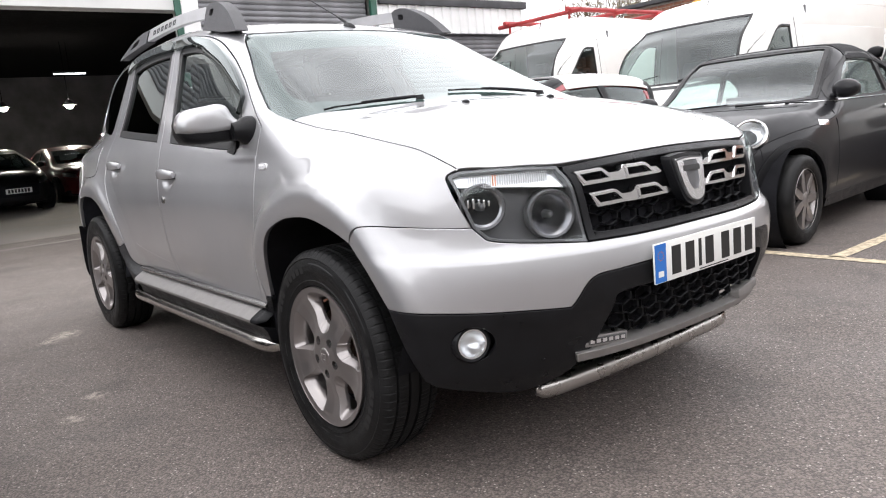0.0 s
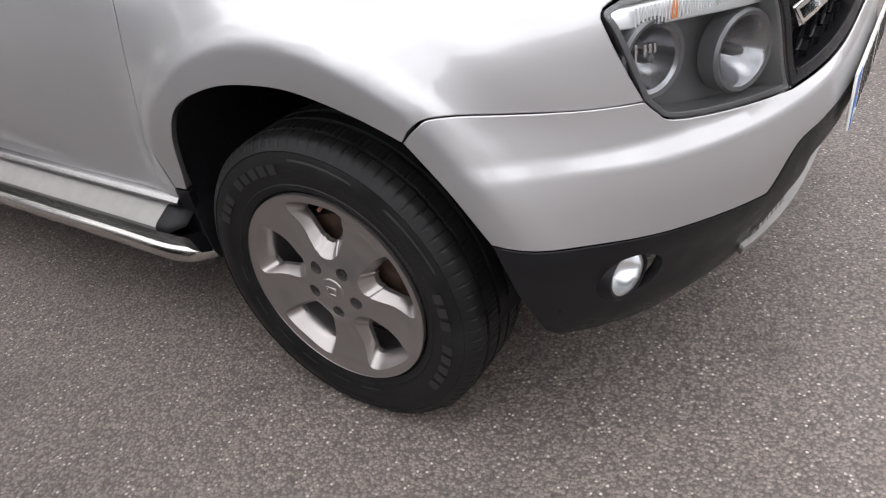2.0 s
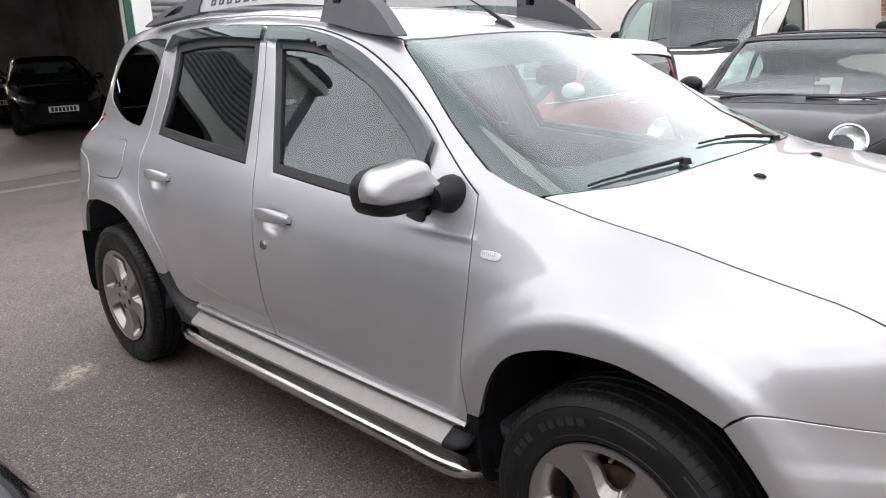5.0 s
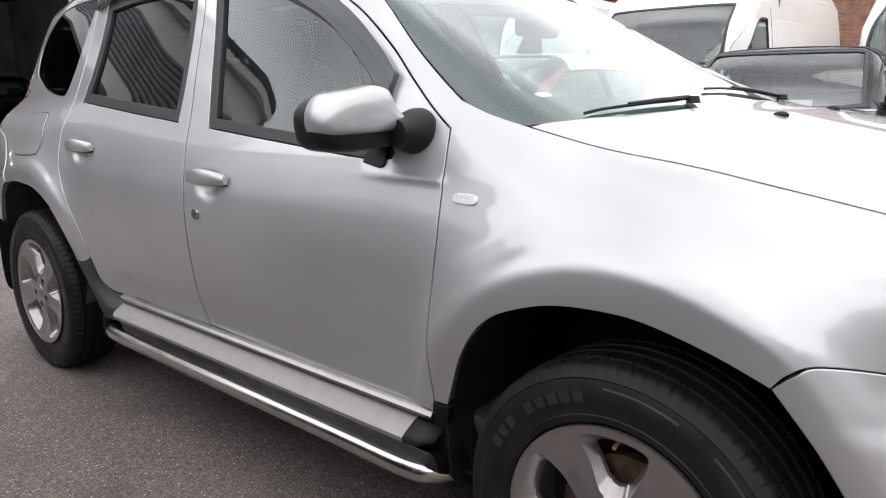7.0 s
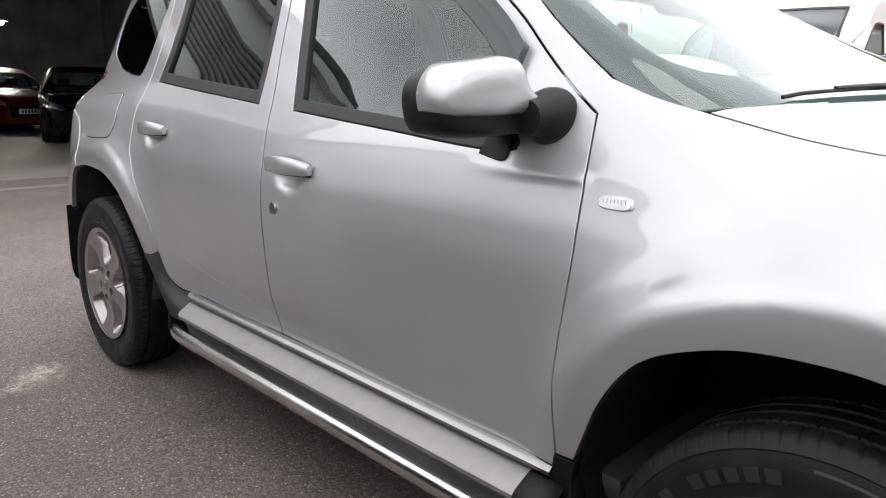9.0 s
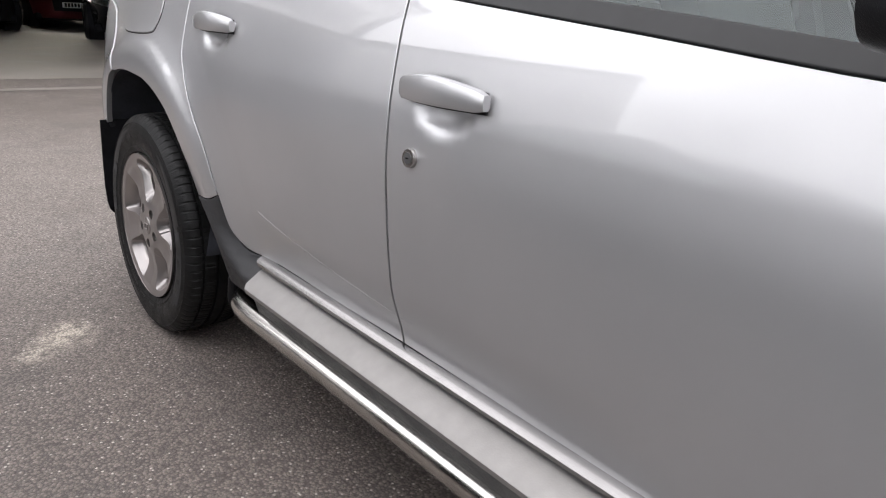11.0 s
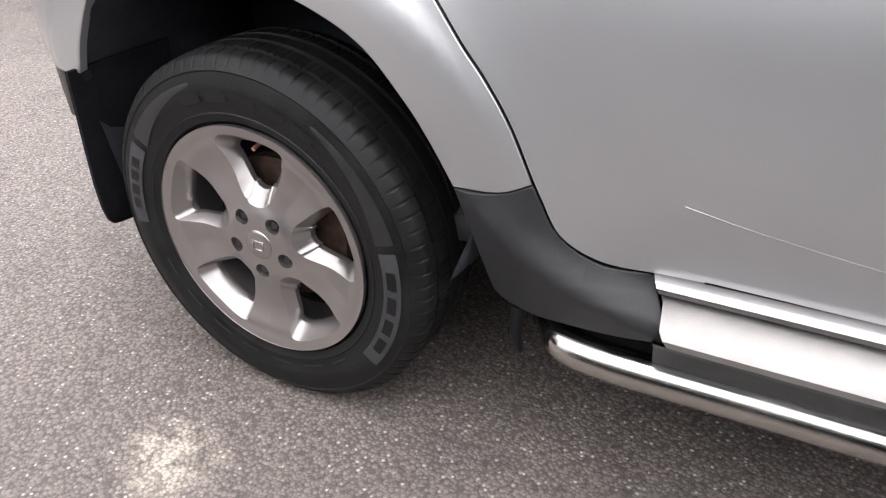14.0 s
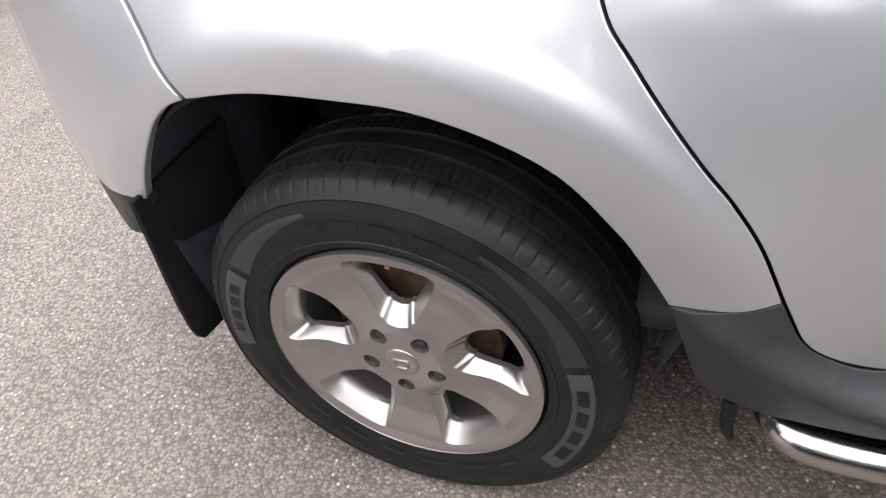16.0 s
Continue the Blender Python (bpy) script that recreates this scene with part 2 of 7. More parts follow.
def half_width(x, z):
    w = WIDTH(z)
    w = w - (0.105 - 0.065 * soft_step(0.72, 0.92, z)) * (np.maximum(x - 2.35, 0) / 0.9) ** 2 - 0.05 * (np.maximum(0.3 - x, 0) / 1.1) ** 2
    w = w - 0.035 * (np.maximum(0.9 - x, 0) / 0.85) ** 2 * soft_step(1.0, 1.15, z)
    w = w - 0.022 * soft_step(1.5, 2.25, x) * soft_step(3.1, 2.5, x)
    for cx, side in ((0.0, 1.0), (2.673, -1.0)):
        r = np.hypot(x - cx, z - 0.36)
        low = (1 - soft_step(0.38, 0.74, z)) * soft_step(0.10, 0.34, side * (x - cx))
        extra = FLARE_REAR(r) * (1 - 0.5 * low) if cx < 1 else FLARE(r) * 1.1 * (1 - 0.75 * low)
        if cx > 1:
            extra = extra + 0.075 * (np.maximum(x - 2.35, 0) / 0.9) ** 2 * np.exp(-((r - 0.5) / 0.25) ** 2)
        w = w + extra
    # the doors tuck in above the sill
    w = w - 0.018 * soft_step(0.56, 0.43, z) * soft_step(0.50, 0.75, x) * soft_step(2.05, 1.45, x)
    # finger bowls under the door handles, and the pressed line below the windscreen pillar
    for hx, hz in ((1.348, 0.886), (0.482, 0.938)):
        w = w - 0.017 * np.exp(-(((x - hx) / 0.058) ** 2 + ((z - hz) / 0.032) ** 2) ** 2)
    w = w + 0.004 * np.exp(-((z - 0.962 - 0.02 * (2.2 - x)) / 0.010) ** 2) * soft_step(1.9, 2.15, x) * soft_step(2.24, 2.2, x)
    return w


def skin(x, y, z):
    a = np.abs(y)
    side = a - half_width(x, z)
    crown = 0.10 + 0.06 * soft_step(1.6, 2.2, x) - 0.075 * soft_step(2.3, 2.8, x)
    fold = 0.007 * (1 - soft_step(-0.030, 0.012, a - CREASE(x))) * soft_step(2.58, 2.72, x) * soft_step(3.34, 3.18, x)
    top = (z - (ROOFLINE(x) - crown * a * a + fold)) * 0.93
    front = x - (3.485 - 0.070 * (a / 0.5) ** 3.05 + NOSE(z))
    front = front / np.sqrt(1 + (0.427 * (a / 0.5) ** 2.05) ** 2)
    rear = (-0.80 + 0.06 * (a / 0.5) ** 3.2 + TAIL(z)) - x
    rear = rear / np.sqrt(1 + (0.38 * (a / 0.5) ** 2.2) ** 2)
    k = 0.11 + 0.03 * soft_step(2.1, 2.6, x)
    f = smax(side, top, k)
    f = smax(f, front, 0.075)
    return smax(f, rear, 0.10)


def slope(f, p):
    e = 1e-3
    g = np.stack([f(*(p + e * d).T) - f(*(p - e * d).T) for d in np.eye(3)], 1)
    return g / np.linalg.norm(g, axis=1, keepdims=True)


def meet(f, eye, way):
    """Where rays first meet the skin f, by stepping along them."""
    s = np.zeros(len(eye))
    for _ in range(60):
        s = s + 0.85 * f(*(eye + s[:, None] * way).T)
    return eye + s[:, None] * way


# ---- modelling tools ----
def bez(*pts, n=8):
    """Points of a smooth curve through pts."""
    p = np.array(pts, float)
    p = np.vstack([2 * p[0] - p[1], p, 2 * p[-1] - p[-2]])
    out = []
    for a, b, c, d in zip(p, p[1:], p[2:], p[3:]):
        for t in np.linspace(0, 1, n, endpoint=False):
            out.append(0.5 * (2 * b + (c - a) * t + (2 * a - 5 * b + 4 * c - d) * t * t + (3 * b - a - 3 * c + d) * t ** 3))
    return [tuple(q) for q in out] + [tuple(p[-2])]


def ring(*runs, step=0.02):
    """A closed outline from runs of points, evenly filled."""
    pts = [np.array(q, float) for run in runs for q in (run if isinstance(run, list) else [run])]
    clean = [p for p, q in zip(pts, pts[-1:] + pts[:-1]) if np.linalg.norm(p - q) > 1e-4]
    out = []
    for a, b in zip(clean, clean[1:] + clean[:1]):
        k = max(1, int(np.ceil(np.linalg.norm(b - a) / step)))
        out += [a + (b - a) * i / k for i in range(k)]
    out = np.array(out)
    x, y = out.T
    return out if (x * np.roll(y, -1) - y * np.roll(x, -1)).sum() > 0 else out[::-1]


def inset(poly, d):
    a, b = poly - np.roll(poly, 1, 0), np.roll(poly, -1, 0) - poly
    na, nb = np.stack([-a[:, 1], a[:, 0]], 1), np.stack([-b[:, 1], b[:, 0]], 1)
    na /= np.linalg.norm(na, axis=1, keepdims=True)
    nb /= np.linalg.norm(nb, axis=1, keepdims=True)
    m = na + nb
    return poly + d * m / np.maximum((m * m).sum(1, keepdims=True) / 2, 0.5)


def inside(poly, p):
    x, y = p.T
    odd = np.zeros(len(p), bool)
    for (x0, y0), (x1, y1) in zip(poly, np.roll(poly, -1, 0)):
        if y0 != y1:
            odd ^= ((y0 > y) != (y1 > y)) & (x < (x1 - x0) * (y - y0) / (y1 - y0) + x0)
    return odd


def away(poly, p):
    far = np.full(len(p), 9.0)
    for a, b in zip(poly, np.roll(poly, -1, 0)):
        d = b - a
        t = np.clip(((p - a) @ d) / max(d @ d, 1e-12), 0, 1)
        far = np.minimum(far, np.linalg.norm(p - a - t[:, None] * d, axis=1))
    return far


def fill(outer, holes, step):
    """Triangles between an outline and its holes, on an even grid."""
    lo, hi = outer.min(0), outer.max(0)
    gx, gy = np.meshgrid(np.arange(lo[0], hi[0], step) + step / 3, np.arange(lo[1], hi[1], step * 0.87) + step / 3)
    gx[1::2] += step / 2
    g = np.stack([gx.ravel(), gy.ravel()], 1)
    g = g[inside(outer, g)]
    g = g[away(outer, g) > 0.45 * step]
    for h in holes:
        g = g[~inside(h, g)]
        g = g[away(h, g) > 0.45 * step]
    pts, edges = [], []
    for loop in (outer, *holes):
        k = len(pts)
        edges += [(k + i, k + (i + 1) % len(loop)) for i in range(len(loop))]
        pts += [Vector(p) for p in loop]
    pts += [Vector(p) for p in g]
    v, _, faces, *_ = delaunay_2d_cdt(pts, edges, [], 0, 1e-6)
    v = np.array([tuple(p) for p in v])
    mid = np.array([v[list(f)].mean(0) for f in faces])
    keep = inside(outer, mid)
    for h in holes:
        keep &= ~inside(h, mid)
    return v, [tuple(f) for f, k in zip(faces, keep) if k]


def lay(mode, uv, f, side=-1, centre=(2.3, 0.0)):
    """Lays points of a drawing onto a skin: from the side (x, z), from above (x, y), or from round a standing axis (metres along, z)."""
    u, v = uv.T
    o, z = np.ones(len(u)), np.zeros(len(u))
    if mode == "side":
        eye, way = np.stack([u, side * 1.15 * o, v], 1), np.stack([z, -side * o, z], 1)
    elif mode == "top":
        eye, way = np.stack([u, v, 3.1 * o], 1), np.stack([z, z, -o], 1)
    else:
        a = u
        eye = np.stack([centre[0] + 1.6 * np.cos(a), centre[1] + 1.6 * np.sin(a), v], 1)
        way = np.stack([-np.cos(a), -np.sin(a), z], 1)
    return meet(f, eye, way)


def made(name, v, faces, material, parent=None, label="", normals=None, smooth=True):
    me = bpy.data.meshes.new(name)
    me.from_pydata([tuple(map(float, p)) for p in v], [], faces)
    me.materials.append(material)
    if smooth:
        me.shade_smooth()
    if normals is not None:
        me.normals_split_custom_set_from_vertices([tuple(map(float, q)) for q in normals])
    ob = new(name, me)
    ob.parent = parent
    if label:
        tagged(ob, label)
    return ob


def panel(name, outline, mode, material, parent, f=None, side=-1, holes=(), lift=0.0, thick=0.018, gap=0.0014, edge=0.0022, step=0.026, label="", centre=(2.3, 0.0)):
    """A pressed panel that lies on the skin, with turned-in, softened edges."""
    f = f or skin
    outer = inset(outline, gap)
    hs = [inset(h[::-1], gap) for h in holes]
    flat_v, faces = fill(inset(outer, edge), [inset(h, edge)[::-1] for h in hs], step)
    p = lay(mode, flat_v, f, side, centre)
    n = slope(f, p)
    p = p + lift * n
    turn = np.cross(p[faces[0][1]] - p[faces[0][0]], p[faces[0][2]] - p[faces[0][0]]) @ n[faces[0][0]] < 0
    if turn:
        faces = [q[::-1] for q in faces]
    verts, norms, polys = [p], [n], list(faces)
    k = len(p)
    for loop in (outer, *hs):
        top = lay(mode, inset(loop, edge), f, side, centre)
        rim = lay(mode, loop, f, side, centre)
        nt, nr = slope(f, top), slope(f, rim)
        out = rim - top
        out /= np.linalg.norm(out, axis=1, keepdims=True) + 1e-9
        half = nr * 0.55 + out * 0.83
        verts += [top + lift * nt, rim + (lift - edge * 0.6) * nr, rim + (lift - edge * 0.6) * nr, rim + (lift - thick) * nr]
        norms += [nt, half, out, out]
        m = len(loop)
        for i in range(m):
            j = (i + 1) % m
            for a, b in ((0, 1), (2, 3)):
                q = (k + a * m + i, k + a * m + j, k + b * m + j, k + b * m + i)
                polys.append(q if not turn else q[::-1])
        k += 4 * m
    v, nn = np.vstack(verts), np.vstack(norms)
    # every face looks the way its normals do
    polys = [q if np.cross(v[q[1]] - v[q[0]], v[q[2]] - v[q[0]]) @ nn[list(q)].sum(0) >= 0 else q[::-1] for q in polys]
    return made(name, v, polys, material, parent, label, nn)


def from_bm(name, bm, material, parent=None, label="", smooth=True):
    bmesh.ops.recalc_face_normals(bm, faces=bm.faces[:])
    me = bpy.data.meshes.new(name)
    bm.to_mesh(me)
    bm.free()
    me.materials.append(material)
    if smooth:
        me.shade_smooth()
        me.set_sharp_from_angle(angle=radians(38))
    ob = new(name, me)
    ob.parent = parent
    if label:
        tagged(ob, label)
    return ob


def box(bm, lo, hi, bevel=0.0, m=Matrix(), segs=2):
    """A bevelled block in a bmesh."""
    c = [(a + b) / 2 for a, b in zip(lo, hi)]
    s = [abs(b - a) for a, b in zip(lo, hi)]
    r = bmesh.ops.create_cube(bm, size=1, matrix=m @ Matrix.Translation(c) @ Matrix.Diagonal((*s, 1)))
    if bevel:
        es = {e for v in r["verts"] for e in v.link_edges}
        bmesh.ops.bevel(bm, geom=list(es), offset=bevel, segments=segs, profile=0.5, affect="EDGES")
    return bm


def block(name, lo, hi, material, parent=None, bevel=0.01, label="", m=Matrix()):
    return from_bm(name, box(bmesh.new(), lo, hi, bevel, m), material, parent, label)


def lathe(name, profile, material, parent, m=Matrix(), n=96, label="", waves=None):
    """Turns a profile of (radius, along) about the local y axis."""
    pr = np.array(profile, float)
    a = np.linspace(0, 2 * np.pi, n, endpoint=False)
    v = []
    for i, t in enumerate(a):
        r, y = pr[:, 0].copy(), pr[:, 1]
        if waves is not None:
            r = r + waves(i, pr)
        v += [(m @ Vector((rr * np.cos(t), yy, rr * np.sin(t)))) for rr, yy in zip(r, y)]
    k = len(pr)
    faces = [(i * k + j, ((i + 1) % n) * k + j, ((i + 1) % n) * k + j + 1, i * k + j + 1) for i in range(n) for j in range(k - 1)]
    me = bpy.data.meshes.new(name)
    me.from_pydata([tuple(p) for p in v], [], faces)
    bm = bmesh.new()
    bm.from_mesh(me)
    bpy.data.meshes.remove(me)
    return from_bm(name, bm, material, parent, label)


def pipe(name, pts, radius, material, parent=None, label="", smooth=True, squash=1.0, cyclic=False, n=10):
    """A round bar along a smooth line, with closed ends. radius: one, or one for each point."""
    p = np.array(bez(*pts, n=6) if smooth and len(pts) > 2 else pts, float)
    rad = np.interp(np.linspace(0, 1, len(p)), np.linspace(0, 1, np.size(radius)), np.atleast_1d(radius)) if np.size(radius) > 1 else np.full(len(p), radius)
    t = np.gradient(p, axis=0)
    t /= np.linalg.norm(t, axis=1, keepdims=True)
    up = np.array([0, 0, 1.0]) if abs(t[:, 2]).mean() < 0.8 else np.array([1.0, 0, 0])
    s = np.cross(t, up)
    s /= np.linalg.norm(s, axis=1, keepdims=True)
    w = np.cross(s, t)
    a = np.linspace(0, 2 * np.pi, n, endpoint=False)
    v = np.concatenate([q + r * (np.cos(a)[:, None] * ss + squash * np.sin(a)[:, None] * ww) for q, r, ss, ww in zip(p, rad, s, w)])
    k = len(p)
    faces = [(i * n + j, i * n + (j + 1) % n, (i + 1) * n + (j + 1) % n, (i + 1) * n + j) for i in range(k - 1) for j in range(n)]
    faces += [tuple(range(n))[::-1], tuple((k - 1) * n + j for j in range(n))]
    me = bpy.data.meshes.new(name)
    me.from_pydata([tuple(q) for q in v], [], faces)
    bm = bmesh.new()
    bm.from_mesh(me)
    bpy.data.meshes.remove(me)
    return from_bm(name, bm, material, parent, label)


def slab(name, outline, to3d, depth, material, parent=None, label="", bevel=0.0, step=0.03, holes=()):
    """A plate cut to an outline: to3d(u, v, w) places it, w running through its depth."""
    v, faces = fill(outline, [h[::-1] for h in holes], step)
    k = len(v)
    pts = [to3d(u, w, 0.0) for u, w in v] + [to3d(u, w, depth) for u, w in v]
    polys = [f for f in faces] + [tuple(i + k for i in f[::-1]) for f in faces]
    for loop in (outline, *holes):
        n = len(loop)
        b = len(pts)
        pts += [to3d(u, w, 0.0) for u, w in loop] + [to3d(u, w, depth) for u, w in loop]
        polys += [(b + i, b + (i + 1) % n, b + n + (i + 1) % n, b + n + i) for i in range(n)]
    me = bpy.data.meshes.new(name)
    me.from_pydata([tuple(map(float, q)) for q in pts], [], polys)
    bm = bmesh.new()
    bm.from_mesh(me)
    bpy.data.meshes.remove(me)
    bmesh.ops.remove_doubles(bm, verts=bm.verts[:], dist=1e-5)
    return from_bm(name, bm, material, parent, label)


def thing(name, label, category, m=Matrix(), group="", kind=""):
    ob = new(name)
    ob.matrix_basis = m
    ob.empty_display_size = 0.1
    return tagged(ob, label, category, group, kind)


# ---- ground ----
def asphalt():
    m = bpy.data.materials.new("asphalt")
    m.use_nodes = True
    n, l = m.node_tree.nodes, m.node_tree.links
    b = n["Principled BSDF"]
    co = n.new("ShaderNodeTexCoord")

    def noise_of(scale, detail=4):
        t = n.new("ShaderNodeTexNoise")
        t.inputs["Scale"].default_value, t.inputs["Detail"].default_value = scale, detail
        l.new(co.outputs["Object"], t.inputs["Vector"])
        return t.outputs["Fac"]

    def ranged(value, a, b_, c=0.0, d=1.0):
        r = n.new("ShaderNodeMapRange")
        for key, x in zip(("From Min", "From Max", "To Min", "To Max"), (a, b_, c, d)):
            r.inputs[key].default_value = x
        l.new(value, r.inputs["Value"])
        return r.outputs[0]

    def blend(fac, a, c):
        x = n.new("ShaderNodeMix")
        x.data_type = "RGBA"
        if isinstance(fac, float):
            x.inputs["Factor"].default_value = fac
        else:
            l.new(fac, x.inputs["Factor"])
        for key, q in (("A", a), ("B", c)):
            if isinstance(q, tuple):
                x.inputs[key].default_value = (*q, 1)
            else:
                l.new(q, x.inputs[key])
        return x.outputs["Result"]

    def times(a, c):
        x = n.new("ShaderNodeMath")
        x.operation = "MULTIPLY"
        l.new(a, x.inputs[0])
        l.new(c, x.inputs[1])
        return x.outputs[0]

    stone = n.new("ShaderNodeTexVoronoi")
    stone.inputs["Scale"].default_value, stone.inputs["Randomness"].default_value = 132.0, 1.0
    l.new(co.outputs["Object"], stone.inputs["Vector"])
    pick = n.new("ShaderNodeSeparateColor")
    l.new(stone.outputs["Color"], pick.inputs[0])
    col = blend(ranged(pick.outputs[0], 0.0, 1.0), (0.075, 0.063, 0.056), (0.225, 0.188, 0.168))
    chips = times(ranged(pick.outputs[1], 0.93, 0.97), ranged(stone.outputs["Distance"], 0.50, 0.30))
    col = blend(chips, col, (0.62, 0.57, 0.52))
    col = blend(ranged(noise_of(0.7, 5), 0.35, 0.68, 0.0, 0.35), col, (0.142, 0.118, 0.107))
    col = blend(ranged(noise_of(3.1, 6), 0.55, 0.72, 0.0, 0.45), col, (0.035, 0.033, 0.032))
    worn = n.new("ShaderNodeVectorMath")
    worn.operation = "DISTANCE"
    worn.inputs[1].default_value = (-2.0, -0.6, 0)
    l.new(co.outputs["Object"], worn.inputs[0])
    pale = times(ranged(worn.outputs["Value"], 2.6, 1.0), ranged(noise_of(1.7, 4), 0.25, 0.5, 0.30, 0.62))
    col = blend(times(pale, ranged(pick.outputs[2], 0.0, 1.0, 0.10, 0.90)), col, (0.37, 0.33, 0.303))
    # ground off the front right corner paler: open-sky light put into the colour
    front = n.new("ShaderNodeVectorMath")
    front.operation = "DISTANCE"
    front.inputs[1].default_value = (4.6, -2.4, 0)
    l.new(co.outputs["Object"], front.inputs[0])
    front_light = times(ranged(front.outputs["Value"], 4.2, 1.6), ranged(noise_of(1.9, 4), 0.25, 0.5, 0.16, 0.36))
    col = blend(times(front_light, ranged(pick.outputs[2], 0.0, 1.0, 0.10, 0.95)), col, (0.38, 0.322, 0.295))
    # pale dried spills
    for x, y, r in ((-0.05, -1.09, 0.085), (1.53, -1.37, 0.05), (1.30, -1.235, 0.05), (0.02, -1.18, 0.05), (2.2, -2.6, 0.05), (-0.10, -1.06, 0.07)):
        d = n.new("ShaderNodeVectorMath")
        d.operation = "DISTANCE"
        d.inputs[1].default_value = (x, y, 0)
        l.new(co.outputs["Object"], d.inputs[0])
        spot = times(ranged(d.outputs["Value"], r * 1.3, r * 0.3), ranged(noise_of(22, 6), 0.38, 0.54))
        col = blend(times(spot, ranged(noise_of(140, 2), 0.2, 0.6, 0.5, 1.0)), col, (0.52, 0.46, 0.39))
    joint = ranged(stone.outputs["Distance"], 0.45, 0.70, 0.0, 0.55)
    col = blend(joint, col, (0.020, 0.018, 0.017))
    grit = ranged(noise_of(420, 2), 0.52, 0.68)
    col = blend(times(grit, ranged(pick.outputs[1], 0.2, 1.0, 0.1, 0.55)), col, (0.30, 0.265, 0.245))
    col = blend(ranged(noise_of(260, 2), 0.50, 0.34, 0.0, 0.40), col, (0.030, 0.026, 0.024))
    l.new(col, b.inputs["Base Color"])
    l.new(ranged(noise_of(1.3, 5), 0.3, 0.7, 0.52, 0.78), b.inputs["Roughness"])
    bump = n.new("ShaderNodeBump")
    bump.inputs["Strength"].default_value, bump.inputs["Distance"].default_value = 0.8, 0.0025
    l.new(ranged(stone.outputs["Distance"], 0.0, 0.7, 1.0, 0.0), bump.inputs["Height"])
    l.new(bump.outputs[0], b.inputs["Normal"])
    return m


ASPHALT = asphalt()
CONCRETE = mat("worn_concrete", (0.20, 0.18, 0.165), 0.6, vary=0.3, scale=1.4, bump=0.002, bump_scale=90, rough_vary=0.15)
LINE_PAINT = mat("worn_line_paint", (0.50, 0.42, 0.30), 0.8, vary=0.45, scale=26, bump=0.002, bump_scale=160, fine=0.8)
tagged(made("ground", [(-120, -120, 0), (120, -120, 0), (120, 160, 0), (-120, 160, 0)], [(0, 1, 2, 3)], ASPHALT, smooth=False),
       "worn grey asphalt yard with pale stone chips and dried spills", "ground", kind="structure")


def flat_strip(name, a, b, width, material, label, z=0.004):
    a, b = Vector(a), Vector(b)
    along = (b - a).normalized()
    across = Vector((-along.y, along.x)) * width / 2
    rng, left, right = random.Random(7), [], []
    k = max(6, int((b - a).length / 0.06))
    for i in range(k + 1):
        c = a + (b - a) * i / k
        left.append((*(c + across * rng.uniform(0.86, 1.08)), z))
        right.append((*(c - across * rng.uniform(0.86, 1.08)), z))
    faces = [(i, i + 1, k + 2 + i, k + 1 + i) for i in range(k)]
    ob = made(name, left + right, faces, material, smooth=False)
    return tagged(ob, label, "road marking", kind="structure")


flat_strip("parking_line", (2.66, 2.74), (2.60, 9.0), 0.10, LINE_PAINT, "faded yellowish parking bay line on asphalt")
flat_strip("parking_line", (0.4, 2.78), (6.5, 2.62), 0.10, LINE_PAINT, "faded yellowish parking bay line on asphalt")
flat_strip("parking_line", (-0.1, 2.84), (-0.2, 9.0), 0.10, LINE_PAINT, "faded yellowish parking bay line on asphalt")
flat_strip("drain_channel", (-5.7, -6.0), (-5.9, 6.0), 0.16, CONCRETE, "narrow concrete drain strip across the asphalt")
tagged(made("workshop_floor", [(-30, -5.2, 0.005), (-6.6, -5.2, 0.005), (-6.6, 9.5, 0.005), (-30, 9.5, 0.005)], [(0, 1, 2, 3)], CONCRETE, smooth=False),
       "stained grey concrete workshop floor", "floor", kind="structure")

# ---- workshop building behind the car ----
WHITE_SHEET = mat("white_sheet_metal", (0.74, 0.74, 0.73), 0.5, vary=0.08, scale=1.5, bump=0.0005, bump_scale=60)
GREEN_TRIM = mat("dark_green_trim", (0.012, 0.07, 0.045), 0.5, vary=0.2, scale=6)
SHUTTER = mat("grey_shutter", (0.20, 0.20, 0.21), 0.5, 0.3, vary=0.2, scale=3)
BRICK = mat("brown_brick", (0.24, 0.105, 0.065), 0.85, vary=0.45, scale=9, bump=0.003, bump_scale=60, fine=0.6)
MORTAR = mat("mortar", (0.30, 0.28, 0.25), 0.9, vary=0.2, scale=20, bump=0.002, bump_scale=100)
BLOCKWORK = mat("dark_inner_wall", (0.20, 0.20, 0.22), 0.9, vary=0.3, scale=1.2, bump=0.003, bump_scale=20)
COPING = mat("dark_coping", (0.05, 0.05, 0.055), 0.7, vary=0.25, scale=4)


def wall(name, lo, hi, material, label, category="wall"):
    return tagged(block(name, lo, hi, material, bevel=0.004), label, category, kind="structure")


